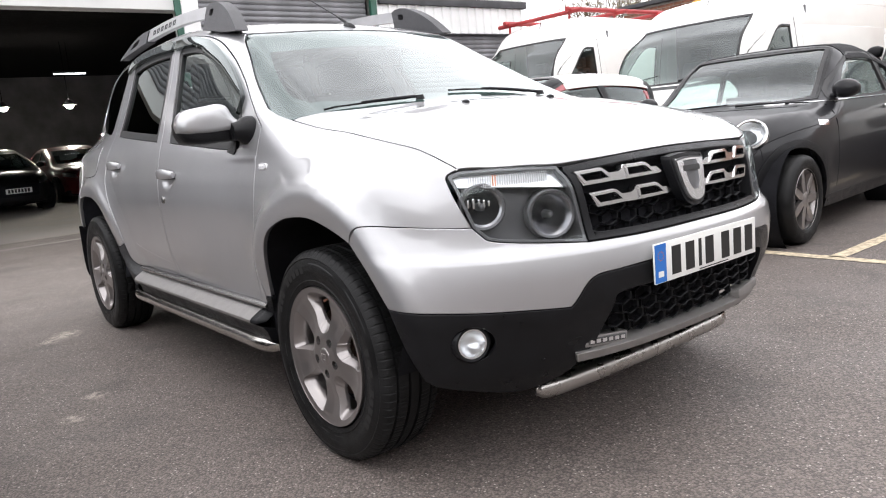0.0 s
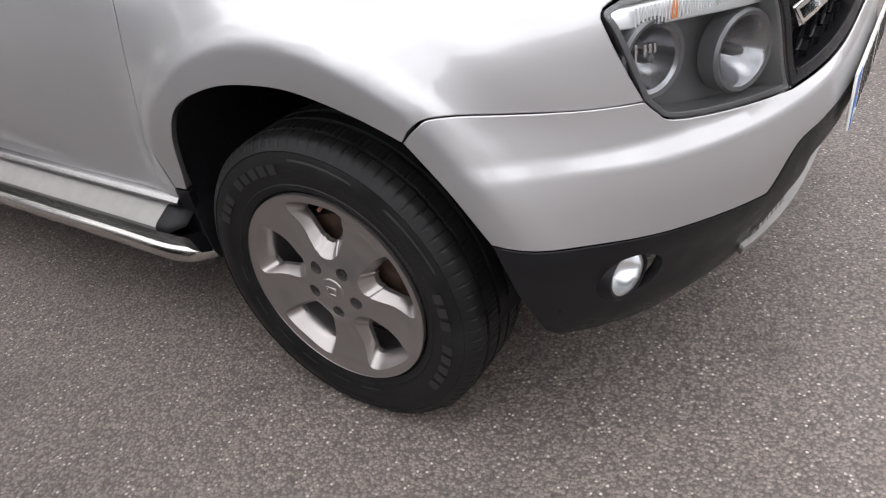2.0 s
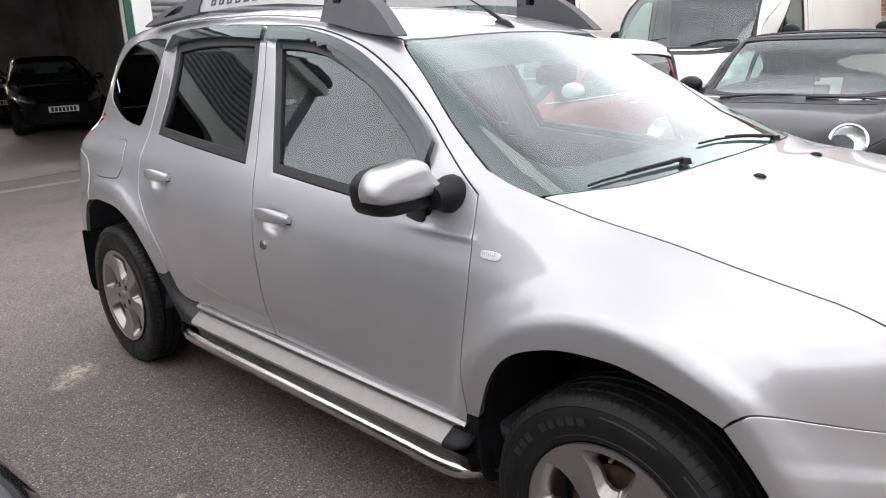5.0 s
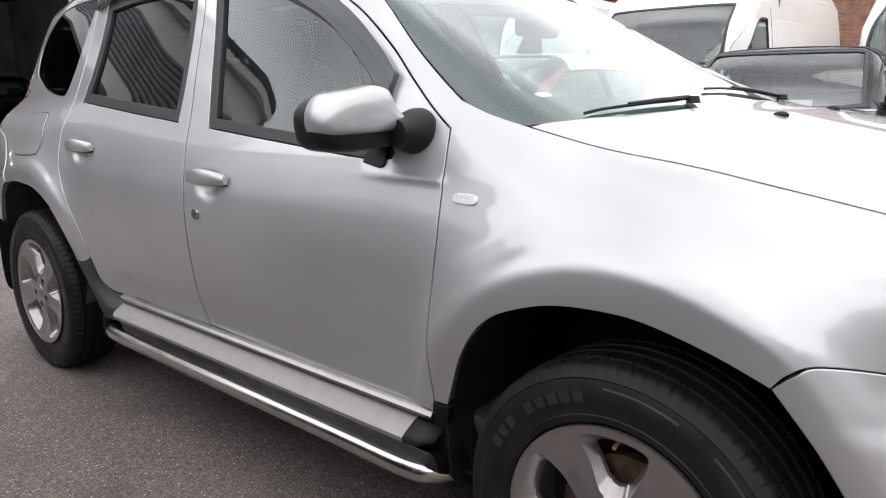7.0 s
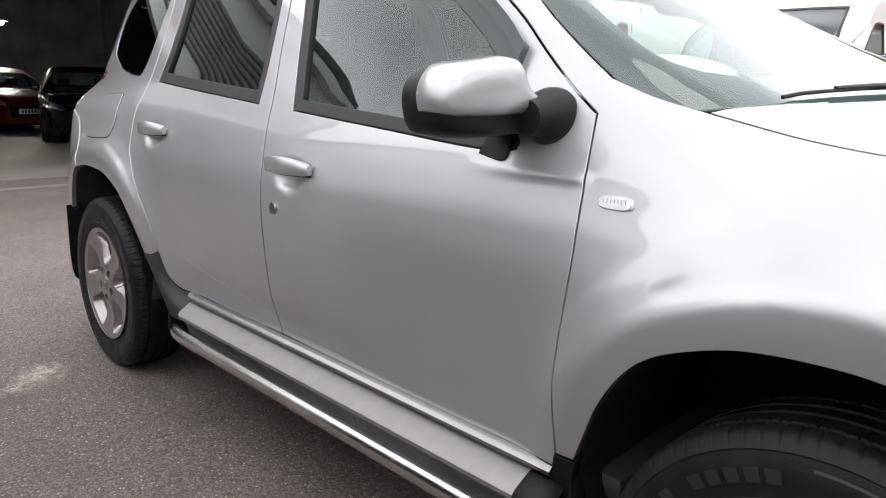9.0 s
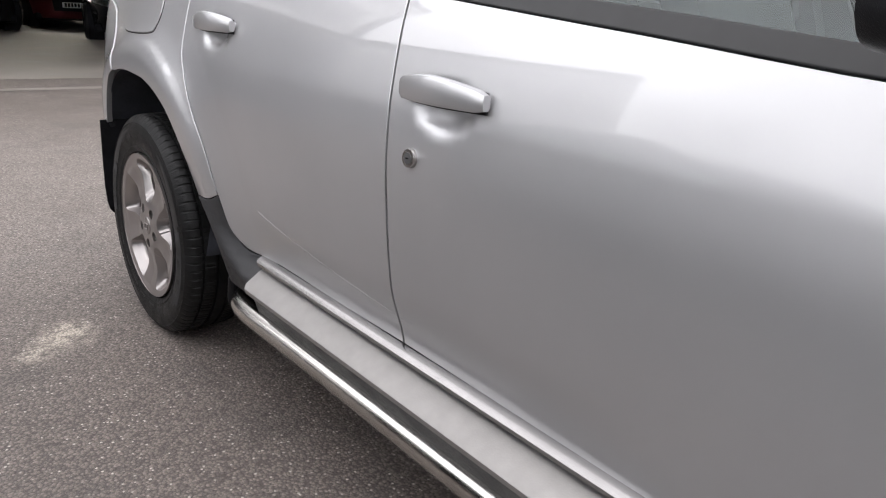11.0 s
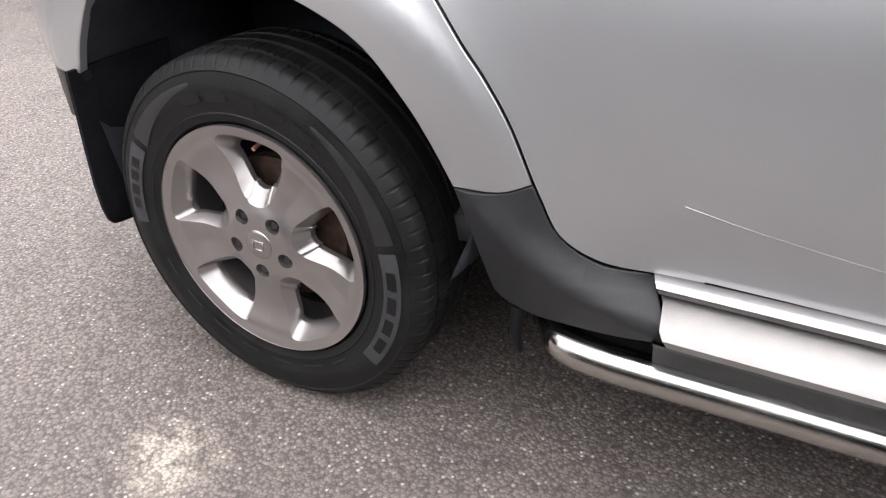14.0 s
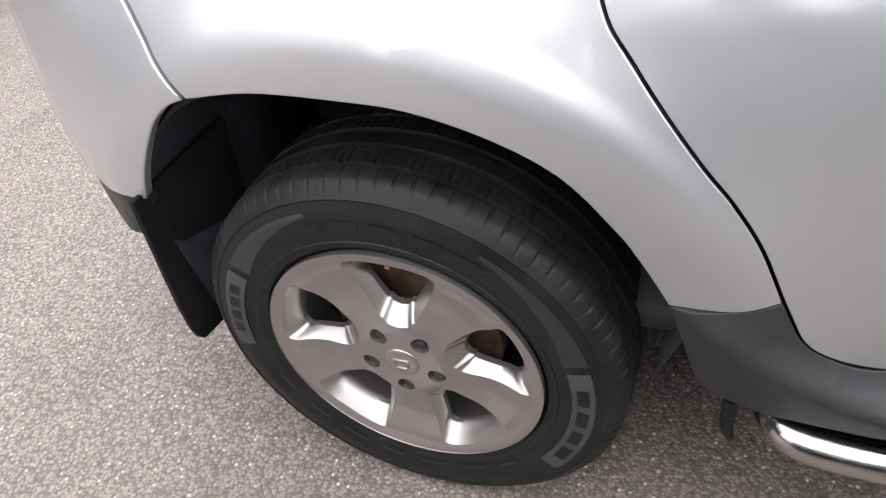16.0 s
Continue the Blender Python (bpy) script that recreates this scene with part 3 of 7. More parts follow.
wall("wall_fascia", (-6.9, -5.2, 3.10), (-6.6, 2.30, 5.2), WHITE_SHEET, "white sheet metal fascia above a wide workshop opening")
wall("trim_eave", (-6.9, -5.4, 4.95), (-6.35, 2.30, 5.08), COPING, "dark overhanging eave with a gutter", "eave")
wall("trim_soffit", (-6.598, -5.4, 4.80), (-6.38, 2.30, 4.945), WHITE_SHEET, "white boxed eave under a dark gutter", "eave")
wall("wall_post", (-6.95, 2.32, 0.0), (-6.55, 2.58, 5.2), WHITE_SHEET, "white painted post between two workshop doorways")
wall("trim_post", (-6.6, 2.22, 0.0), (-6.56, 2.315, 3.3), GREEN_TRIM, "dark green steel door frame", "door frame")
wall("wall_left_end", (-30, -5.4, 0), (-6.6, -5.2, 5.2), BLOCKWORK, "dark workshop side wall")
wall("wall_inner", (-30, 9.55, 0), (-6.96, 9.7, 5.2), BLOCKWORK, "dark workshop side wall")
wall("wall_back", (-30.3, -5.4, 0), (-30.02, 9.7, 5.2), BLOCKWORK, "dark workshop back wall")
# near-black where the walls are grey: the ceiling's dimness is in its colour
wall("ceiling", (-30, -5.2, 4.6), (-6.92, 9.54, 4.8), DARK, "workshop ceiling painted near-black for its shade", "ceiling")
wall("wall_head", (-6.9, 2.60, 3.45), (-6.62, 9.6, 5.0), WHITE_SHEET, "white ribbed sheet metal wall above shutters")
wall("trim_door", (-6.62, 5.72, 0.0), (-6.54, 5.84, 3.5), GREEN_TRIM, "dark green steel door frame", "door frame")
wall("wall_pier", (-6.9, 5.86, 0.0), (-6.6, 6.0, 3.44), WHITE_SHEET, "narrow white wall pier")


def shutter(y0, y1, z1, x=-6.72):
    """A roller shutter of separate curved slats."""
    th = thing("roller_shutter", "closed grey steel roller shutter with horizontal slats", "shutter", kind="structure")
    pr = [(0.0, 0.0), (0.016, 0.02), (0.020, 0.045), (0.016, 0.07), (0.0, 0.088)]
    v = [(x + a, y, b) for y in (y0, y1) for a, b in pr]
    faces = [(i, i + 5, i + 6, i + 1) for i in range(4)]
    me = None
    z = 0.0
    while z < z1 - 0.05:
        if me is None:
            first = made("slat", v, faces, SHUTTER, th)
            me = first.data
        else:
            ob = new("slat", me)
            ob.parent = th
            ob.location = (0, 0, z)
        z += 0.09
    return th


# the raised shutter over the wide opening, with its slats side by side
raised = thing("roller_shutter", "half raised pale steel roller shutter over the workshop opening", "shutter", kind="structure")
slat_pr = [(0.0, 0.0), (0.016, 0.02), (0.020, 0.045), (0.016, 0.07), (0.0, 0.088)]
slat_me = None
for k in range(10):
    if slat_me is None:
        slat_me = made("slat", [(-6.585 + a, y, b) for y in (-4.9, 2.15) for a, b in slat_pr], [(i, i + 5, i + 6, i + 1) for i in range(4)], SHUTTER, raised).data
        bpy.data.objects["slat"].location = (0, 0, 3.42)
    else:
        ob = new("slat", slat_me)
        ob.parent, ob.location = raised, (0, 0, 3.42 + 0.09 * k)

shutter(2.60, 5.70, 3.42)
shutter(6.02, 9.5, 2.76)


def ribbed(name, y0, y1, z0, z1, x, label):
    """Box-ribbed cladding sheet."""
    v, y = [], y0
    while y < y1:
        for dy, dx in ((0.0, 0.0), (0.10, 0.0), (0.125, 0.03), (0.185, 0.03), (0.21, 0.0)):
            v.append((x + dx, min(y + dy, y1), z0))
            v.append((x + dx, min(y + dy, y1), z1))
        y += 0.21
    faces = [(2 * i, 2 * i + 2, 2 * i + 3, 2 * i + 1) for i in range(len(v) // 2 - 1)]
    return tagged(made(name, v, faces, WHITE_SHEET, smooth=False), label, "cladding", kind="structure")


ribbed("wall_cladding", 6.0, 9.5, 2.80, 3.30, -6.6, "white box-ribbed metal cladding under a dark coping")
wall("trim_coping", (-6.95, 5.9, 3.30), (-6.52, 9.6, 3.44), COPING, "dark roof edge coping", "coping")
wall("wall_clad_back", (-6.9, 6.0, 2.77), (-6.615, 9.5, 3.29), COPING, "wall behind cladding")

# brick building behind the row of vans
def brick_wall(name, x0, x1, y, z0, z1, label):
    th = thing(name, label, "building", kind="structure")
    block("wall", (x0, y, 0), (x1, y + 0.3, z1), MORTAR, th, 0.004)
    bm = bmesh.new()
    box(bm, (-0.105, -0.012, -0.031), (0.105, 0.05, 0.031), 0.004, segs=1)
    one = from_bm("brick", bm, BRICK, th)
    spots, row, z = [], 0, z0 + 0.035
    while z < z1 - 0.03:
        x = x0 + (0.11 if row % 2 else 0.22)
        while x < x1 - 0.1:
            spots.append((x, z))
            x += 0.225
        z += 0.075
        row += 1
    near = [s for s in spots if -7.6 < s[0] < 0.5 and s[1] > z1 - 0.62][:300]
    one.location = (near[0][0], y, near[0][1])
    for x, zz in near[1:]:
        ob = new("brick", one.data)
        ob.parent, ob.location = th, (x, y, zz)
    rest = [s for s in spots if s not in set(near)]
    base = [v.co.copy() for v in one.data.vertices]
    polys = [tuple(p.vertices) for p in one.data.polygons]
    v, faces = [], []
    for x, zz in rest:
        k = len(v)
        v += [(c.x + x, c.y + y, c.z + zz) for c in base]
        faces += [tuple(i + k for i in p) for p in polys]
    tagged(made("brickwork", v, faces, BRICK, th, smooth=False), kind="stuff")
    block("coping", (x0 - 0.1, y - 0.12, z1), (x1 + 0.1, y + 0.4, z1 + 0.10), COPING, th, 0.01, "dark flat roof edge")
    bm = bmesh.new()
    bmesh.ops.create_cone(bm, cap_ends=True, segments=6, radius1=0.20, radius2=0.17, depth=0.10, matrix=pose(-5.25, y - 0.07, z1 - 0.28, 90, 0, 30))
    from_bm("alarm_box", bm, mat("alarm_yellow", (0.75, 0.42, 0.06), 0.5, vary=0.1), th, "yellow hexagonal alarm box", smooth=False)
    block("flood_light", (-4.72, y - 0.16, z1 - 0.33), (-4.42, y - 0.03, z1 - 0.12), GREY_PLASTIC, th, 0.015, "small grey flood light")
    pipe("cable", [(-6.4, y - 0.03, z1 - 0.22), (-4.9, y - 0.03, z1 - 0.27), (-4.0, y - 0.03, z1 - 0.2), (-2.6, y - 0.03, z1 - 0.3), (-1.0, y - 0.03, z1 - 0.22)], 0.015, COPING, th, "dark sagging cable")
    return th


# ---- the silver SUV; x runs forward from its rear axle, y to its left ----
suv = thing("suv_car", "silver compact SUV with black plastic trim, roof rails and side steps", "car")


def both(make):
    """Makes a part for the right and the left flank."""
    return [make(-1), make(1)]


FENDER_ARCH = bez((2.935, 0.716), (2.841, 0.747), (2.727, 0.773), (2.64, 0.776), (2.546, 0.767), (2.47, 0.745), (2.41, 0.717), (2.36, 0.672), (2.31, 0.60), (2.27, 0.52), (2.245, 0.465), n=6)
DOOR_FRONT = bez((2.204, 0.432), (2.209, 0.50), (2.213, 0.60), (2.217, 0.71), (2.224, 0.83), (2.220, 0.962), (2.209, 1.066), n=6)
PILLAR_B = bez((1.236, 0.432), (1.226, 0.53), (1.221, 0.63), (1.219, 0.72), (1.214, 0.85), (1.190, 1.05), (1.150, 1.205), (1.112, 1.380), (1.058, 1.532), n=6)
DOOR_TOP = bez((1.058, 1.532), (1.313, 1.516), (1.59, 1.455), (1.80, 1.363), (1.961, 1.258), (2.06, 1.178), (2.14, 1.115), (2.212, 1.066), n=6)
DOOR_REAR = bez((0.262, 1.522), (0.290, 1.30), (0.285, 1.12), (0.284, 1.00), (0.302, 0.892), (0.334, 0.836), (0.401, 0.738), (0.437, 0.689), (0.472, 0.628), (0.509, 0.534), (0.541, 0.468), (0.60, 0.434), (0.68, 0.430), (0.74, 0.430), n=6)
REAR_DOOR_TOP = bez((0.262, 1.522), (0.45, 1.541), (0.75, 1.545), (1.058, 1.532), n=6)
REAR_ARCH = bez((0.380, 0.520), (0.346, 0.595), (0.318, 0.645), (0.263, 0.715), (0.19, 0.757), (0.10, 0.784), (0.017, 0.791), (-0.10, 0.794), (-0.20, 0.780), n=6)
ROOF_EDGE = bez((-0.44, 1.520), (-0.2, 1.553), (0.3, 1.577), (0.8, 1.577), (1.2, 1.556), (1.5, 1.517), (1.729, 1.462), n=6)
SCREEN_SIDE = bez((1.729, 1.462), (1.88, 1.365), (2.033, 1.250), (2.14, 1.176), (2.215, 1.128), n=6)
HOOD_SEAM = bez((2.394, -0.700), (2.52, -0.692), (2.61, -0.692), (2.76, -0.706), (2.885, -0.715), (2.997, -0.715), (3.10, -0.706), (3.169, -0.694), (3.213, -0.680), n=6)
HOOD_BACK = bez((2.394, -0.698), (2.47, -0.635), (2.525, -0.53), (2.565, -0.33), (2.585, 0.0), (2.565, 0.33), (2.525, 0.53), (2.47, 0.635), (2.394, 0.698), n=5)
lip = [math.atan2(y, x - 2.3) for x, y in ((3.213, -0.680), (3.262, -0.60), (3.31, -0.51), (3.350, -0.43), (3.385, -0.30), (3.402, -0.15), (3.407, 0.0))]
lip3 = lay("round", np.array(list(zip(lip, (0.895, 0.8935, 0.890, 0.886, 0.890, 0.895, 0.897)))), skin)
HOOD_FRONT = bez(HOOD_SEAM[-1], *[(p[0], p[1]) for p in lip3[1:]], n=5)
flip = lambda pts: [(x, -y) for x, y in pts]

# bonnet
hood_outline = ring(HOOD_SEAM, HOOD_FRONT, flip(HOOD_FRONT)[::-1], flip(HOOD_SEAM)[::-1], HOOD_BACK[::-1])
panel("bonnet", hood_outline, "top", SILVER, suv, step=0.02, gap=0.0008, edge=0.0016)
seam3 = lay("top", np.array(HOOD_SEAM), skin)
seam_xz = [(p[0], p[2]) for p in seam3]

# front wings
wing = ring(DOOR_FRONT[3:], bez((2.209, 1.066), (2.208, 1.128), n=3), bez((2.215, 1.128), (2.30, 1.099), (2.394, seam_xz[0][1]), n=5), seam_xz,
            bez((3.213, 0.897), (3.199, 0.882), (3.214, 0.845), (3.256, 0.748), n=4), bez((3.256, 0.748), (3.19, 0.753), (3.11, 0.760), (3.0, 0.765), (2.96, 0.746), (2.935, 0.716), n=6), FENDER_ARCH)
both(lambda s: panel("front_wing", wing, "side", SILVER, suv, side=s, thick=0.03, step=0.014, gap=0.0008, edge=0.0016))

# doors and their windows
FRONT_GLASS = ring(bez((1.300, 1.048), (1.255, 1.17), (1.200, 1.33), (1.143, 1.475), n=4), bez((1.143, 1.480), (1.30, 1.474), (1.48, 1.444), (1.74, 1.343), (1.930, 1.224), (1.995, 1.160), (2.028, 1.10), n=6), bez((2.034, 1.05), (2.030, 0.996), (1.65, 1.022), (1.300, 1.048), n=5))
REAR_GLASS = ring(bez((0.373, 1.118), (0.392, 1.226), (0.392, 1.36), (0.372, 1.478), n=4), bez((0.372, 1.480), (0.6, 1.500), (0.85, 1.502), (1.030, 1.495), n=4), bez((1.030, 1.495), (1.075, 1.33), (1.105, 1.17), (1.118, 1.060), n=4), bez((1.118, 1.060), (0.75, 1.088), (0.373, 1.118), n=4))
QUARTER_GLASS = ring(bez((0.235, 1.505), (0.05, 1.512), (-0.20, 1.492), (-0.35, 1.42), (-0.415, 1.34), (-0.385, 1.245), (-0.25, 1.195), (-0.09, 1.158), (0.10, 1.138), (0.165, 1.15), (0.195, 1.22), (0.215, 1.33), (0.240, 1.47), (0.235, 1.505), n=6)[:-1])
front_door = ring(bez((1.236, 0.432), (1.75, 0.428), (2.200, 0.432), n=4), DOOR_FRONT, DOOR_TOP[::-1], PILLAR_B[::-1])
rear_door = ring(bez((0.74, 0.432), (1.0, 0.430), (1.236, 0.432), n=4), PILLAR_B, REAR_DOOR_TOP[::-1], DOOR_REAR)


def doors(s):
    for name, out, pane, tint in (("front_door", front_door, FRONT_GLASS, SIDE_GLASS), ("rear_door", rear_door, REAR_GLASS, PRIVACY_GLASS)):
        door = panel(name, out, "side", SILVER, suv, side=s, holes=[pane], thick=0.035, step=0.018, gap=0.0026, edge=0.0013)
        seal = panel("window_seal", inset(pane, 0.001), "side", SEAL, door, side=s, holes=[inset(pane, 0.030 if name == "front_door" else 0.034)], lift=-0.004, thick=0.02, gap=0.0)
        panel("window_pane", inset(pane, 0.026), "side", tint, door, side=s, lift=-0.014, thick=0.003, gap=0.0)
    return door


both(doors)

# rear quarters with the fixed windows
quarter = ring(DOOR_REAR[:53], bez((0.503, 0.549), (0.453, 0.528), (0.380, 0.520), n=4), REAR_ARCH, bez((-0.200, 0.780), (-0.222, 0.814), (-0.246, 0.850), (-0.277, 0.905), (-0.335, 0.965), (-0.46, 1.0), n=4),
               bez((-0.50, 1.02), (-0.505, 1.15), (-0.50, 1.27), (-0.475, 1.40), (-0.44, 1.520), n=4), ROOF_EDGE[:14], bez(ROOF_EDGE[13], (0.262, 1.522), n=2))
both(lambda s: panel("rear_quarter", quarter, "side", SILVER, suv, side=s, holes=[QUARTER_GLASS], thick=0.03, step=0.013))
both(lambda s: panel("quarter_window", inset(QUARTER_GLASS, 0.001), "side", PRIVACY_GLASS, suv, side=s, lift=-0.003, thick=0.004, gap=0.0))
FLAP = ring(bez((0.045, 1.072), (-0.11, 1.064), (-0.145, 1.05), (-0.175, 0.96), (-0.165, 0.915), (-0.10, 0.903), (0.075, 0.911), (0.108, 0.931), (0.118, 0.985), (0.088, 1.06), (0.045, 1.072), n=5)[:-1])
flap_ = panel("fuel_flap", FLAP, "side", SILVER, suv, side=-1, lift=0.004, thick=0.010, gap=0.0, step=0.014)
panel("flap_seam", inset(FLAP, -0.0022), "side", DARK, flap_, side=-1, lift=0.0012, thick=0.006, gap=0.0, edge=0.0005, step=0.02)

# roof, its side rails and the pillars beside the windscreen
cant = ring(ROOF_EDGE[13:], SCREEN_SIDE, bez((2.215, 1.128), (2.212, 1.066), n=2), DOOR_TOP[::-1], REAR_DOOR_TOP[::-1], bez((0.262, 1.522), ROOF_EDGE[13], n=2))
both(lambda s: panel("roof_pillar", cant, "side", SILVER, suv, side=s, thick=0.05, step=0.02))
edge_r = [(p[0], p[1]) for p in lay("side", np.array(ROOF_EDGE), skin)]
screen_r = [(p[0], p[1]) for p in lay("side", np.array(SCREEN_SIDE), skin)]
ROOF_FRONT = bez(edge_r[-1], (1.758, -0.40), (1.772, -0.2), (1.776, 0.0), n=5)
roof_back = bez((-0.47, 0.0), (-0.46, -0.3), edge_r[0], n=4)
roof_outline = ring(edge_r, ROOF_FRONT, flip(ROOF_FRONT)[::-1], flip(edge_r)[::-1], flip(roof_back)[::-1], roof_back)
panel("roof", roof_outline, "top", SILVER, suv, step=0.04)
SCREEN_LOW = bez(screen_r[-1], (2.305, -0.722), (2.394, -0.692), (2.47, -0.628), (2.522, -0.52), (2.560, -0.33), (2.578, 0.0), n=5)
screen_outline = ring(ROOF_FRONT, flip(ROOF_FRONT)[::-1], flip(screen_r), flip(SCREEN_LOW), SCREEN_LOW[::-1], screen_r[::-1])
panel("windscreen", screen_outline, "top", CLEAR_GLASS, suv, lift=-0.004, thick=0.005, step=0.03, label="laminated windscreen reflecting the sky")
SCREEN_CLEAR = ring(bez((1.93, -0.52), (1.955, -0.27), (1.965, 0.0), n=4), bez((1.965, 0.0), (1.955, 0.27), (1.93, 0.52), n=4), bez((1.93, 0.525), (2.08, 0.585), (2.25, 0.63), (2.36, 0.61), n=4), bez((2.36, 0.61), (2.455, 0.40), (2.475, 0.0), (2.455, -0.40), (2.36, -0.61), n=6), bez((2.36, -0.61), (2.25, -0.63), (2.08, -0.585), (1.93, -0.525), n=4))
FRIT = mat("glass_frit", (0.012, 0.012, 0.013), 0.4, vary=0.15, scale=30)
panel("windscreen_frit", inset(screen_outline, 0.004), "top", FRIT, suv, holes=[SCREEN_CLEAR], lift=-0.010, thick=0.002, gap=0.0, step=0.04, label="dark printed border of the windscreen")
panel("scuttle", ring(SCREEN_LOW, flip(SCREEN_LOW)[::-1], [(2.62, 0.5), (2.645, 0.2), (2.65, 0.0), (2.645, -0.2), (2.62, -0.5)]), "top", PLASTIC, suv, lift=-0.03, thick=0.02, gap=0.0, step=0.04)

# dark inner shell, added behind the gaps to keep light out
shell = ring((-0.45, 0.98), bez(*[(x, z) for x, z in (REAR_ARCH[::-1][::9])], n=3), (0.40, 0.44), (0.7, 0.36), (2.24, 0.36), bez((2.25, 0.45), (2.27, 0.54), (2.33, 0.65), (2.45, 0.755), (2.66, 0.79), (2.86, 0.757), (2.94, 0.73), n=3), (3.05, 0.70), (3.05, 0.90), (2.6, 0.98), (1.5, 0.99), (0.5, 1.02))
both(lambda s: panel("inner_shell", shell, "side", DARK, suv, side=s, lift=-0.04, thick=0.01, gap=0.0, step=0.05))
panel("bonnet_backing", inset(hood_outline, 0.05), "top", DARK, suv, lift=-0.045, thick=0.01, gap=0.0, step=0.08)

# ---- nose ----
turn_of = lambda x, y, z: (math.atan2(y, x - 2.3), z)
mirror = lambda pts: [(-a, z) for a, z in pts][::-1]
NOSE_SEAM = bez(turn_of(2.935, -0.86, 0.716), turn_of(2.96, -0.858, 0.746), turn_of(3.0, -0.853, 0.765), turn_of(3.11, -0.80, 0.760), turn_of(3.256, -0.684, 0.748), n=6)
LAMP_LOW = bez(turn_of(3.256, -0.684, 0.748), turn_of(3.27, -0.668, 0.727), turn_of(3.29, -0.65, 0.710), turn_of(3.35, -0.57, 0.696), turn_of(3.414, -0.424, 0.681), n=5)
GRILLE_LOW = bez(turn_of(3.414, -0.424, 0.681), turn_of(3.45, -0.22, 0.678), turn_of(3.46, 0.0, 0.678), n=5)
BLACK_SEAM = bez(turn_of(3.06, -0.835, 0.541), turn_of(3.16, -0.785, 0.535), turn_of(3.26, -0.72, 0.531), turn_of(3.35, -0.607, 0.526), turn_of(3.408, -0.498, 0.519), n=5) + bez(turn_of(3.414, -0.488, 0.53), turn_of(3.437, -0.441, 0.590), turn_of(3.455, -0.36, 0.600), turn_of(3.476, -0.254, 0.605), turn_of(3.485, 0.0, 0.612), n=4)
NOSE_ARCH = bez(turn_of(2.935, -0.86, 0.716), turn_of(3.0, -0.85, 0.635), turn_of(3.06, -0.835, 0.541), n=6)
bumper = ring(NOSE_SEAM, LAMP_LOW, GRILLE_LOW, mirror(GRILLE_LOW), mirror(LAMP_LOW), mirror(NOSE_SEAM), mirror(NOSE_ARCH)[::-1], mirror(BLACK_SEAM)[::-1], BLACK_SEAM[::-1], NOSE_ARCH[::-1])
panel("front_bumper", bumper, "round", SILVER, suv, step=0.016)
BLACK_LOW = bez(turn_of(3.06, -0.835, 0.541), turn_of(3.078, -0.80, 0.43), turn_of(3.09, -0.75, 0.335), n=4) + bez(turn_of(3.10, -0.72, 0.315), turn_of(3.16, -0.66, 0.292), turn_of(3.25, -0.55, 0.268), turn_of(3.33, -0.46, 0.305), turn_of(3.38, -0.43, 0.36), n=4)
AIR_UP = bez(turn_of(3.40, -0.40, 0.385), turn_of(3.44, -0.37, 0.50), turn_of(3.455, -0.35, 0.535), turn_of(3.475, -0.2, 0.54), turn_of(3.485, 0.0, 0.542), n=4)
fog_spot = turn_of(3.247, -0.704, 0.443)
fog_hole = ring([(fog_spot[0] + 0.047 * math.cos(t), fog_spot[1] + 0.049 * math.sin(t)) for t in np.linspace(0, 2 * np.pi, 28, endpoint=False)], step=0.02)
lower = ring(BLACK_SEAM, mirror(BLACK_SEAM), mirror(BLACK_LOW)[::-1], mirror(AIR_UP)[::-1], AIR_UP[::-1], BLACK_LOW[::-1])
panel("lower_bumper", lower, "round", PLASTIC, suv, step=0.022, holes=[fog_hole, ring([(-a, z) for a, z in fog_hole], step=0.02)])


# ---- wheels ----
def tyre_profile(r=0.341, rim=0.221, half=0.1075):
    """The right-hand half is the outer wall; along is measured outward (-) and inward (+)."""
    return [(rim - 0.012, -half + 0.030), (rim + 0.002, -half + 0.018), (rim + 0.008, -half + 0.010), (rim + 0.011, -half + 0.0095), (rim + 0.022, -half + 0.004), (rim + 0.024, -half + 0.0055),
            (rim + 0.050, -half + 0.001), (rim + 0.053, -half - 0.0005), (rim + 0.072, -half + 0.001), (r - 0.030, -half + 0.006), (r - 0.027, -half + 0.0045), (r - 0.020, -half + 0.010), (r - 0.010, -half + 0.017), (r - 0.004, -half + 0.026),
            (r - 0.002, -half + 0.044), (r - 0.010, -half + 0.0455), (r - 0.010, -half + 0.0515), (r - 0.001, -half + 0.053), (r, -0.024), (r - 0.009, -0.0225), (r - 0.009, -0.0145), (r, -0.013), (r, 0.013), (r - 0.009, 0.0145), (r - 0.009, 0.0225), (r, 0.024),
            (r - 0.001, half - 0.053), (r - 0.010, half - 0.0515), (r - 0.010, half - 0.0455), (r - 0.002, half - 0.044), (r - 0.004, half - 0.026), (r - 0.012, half - 0.015), (r - 0.030, half - 0.006), (rim + 0.05, half), (rim, half - 0.02)]


def shoulder_cuts(i, pr):
    """Cross grooves in the tread's shoulders."""
    cut = np.zeros(len(pr))
    if i % 12 in (0, 1):
        cut[(pr[:, 0] > 0.326) & (np.abs(pr[:, 1]) > 0.05)] = -0.0024
    if i % 24 in (6, 7):
        cut[(pr[:, 0] > 0.338) & (np.abs(pr[:, 1]) < 0.06) & (np.abs(pr[:, 1]) > 0.03)] = -0.004
    return cut


def polar(r, a):
    return (r * math.cos(a), r * math.sin(a))


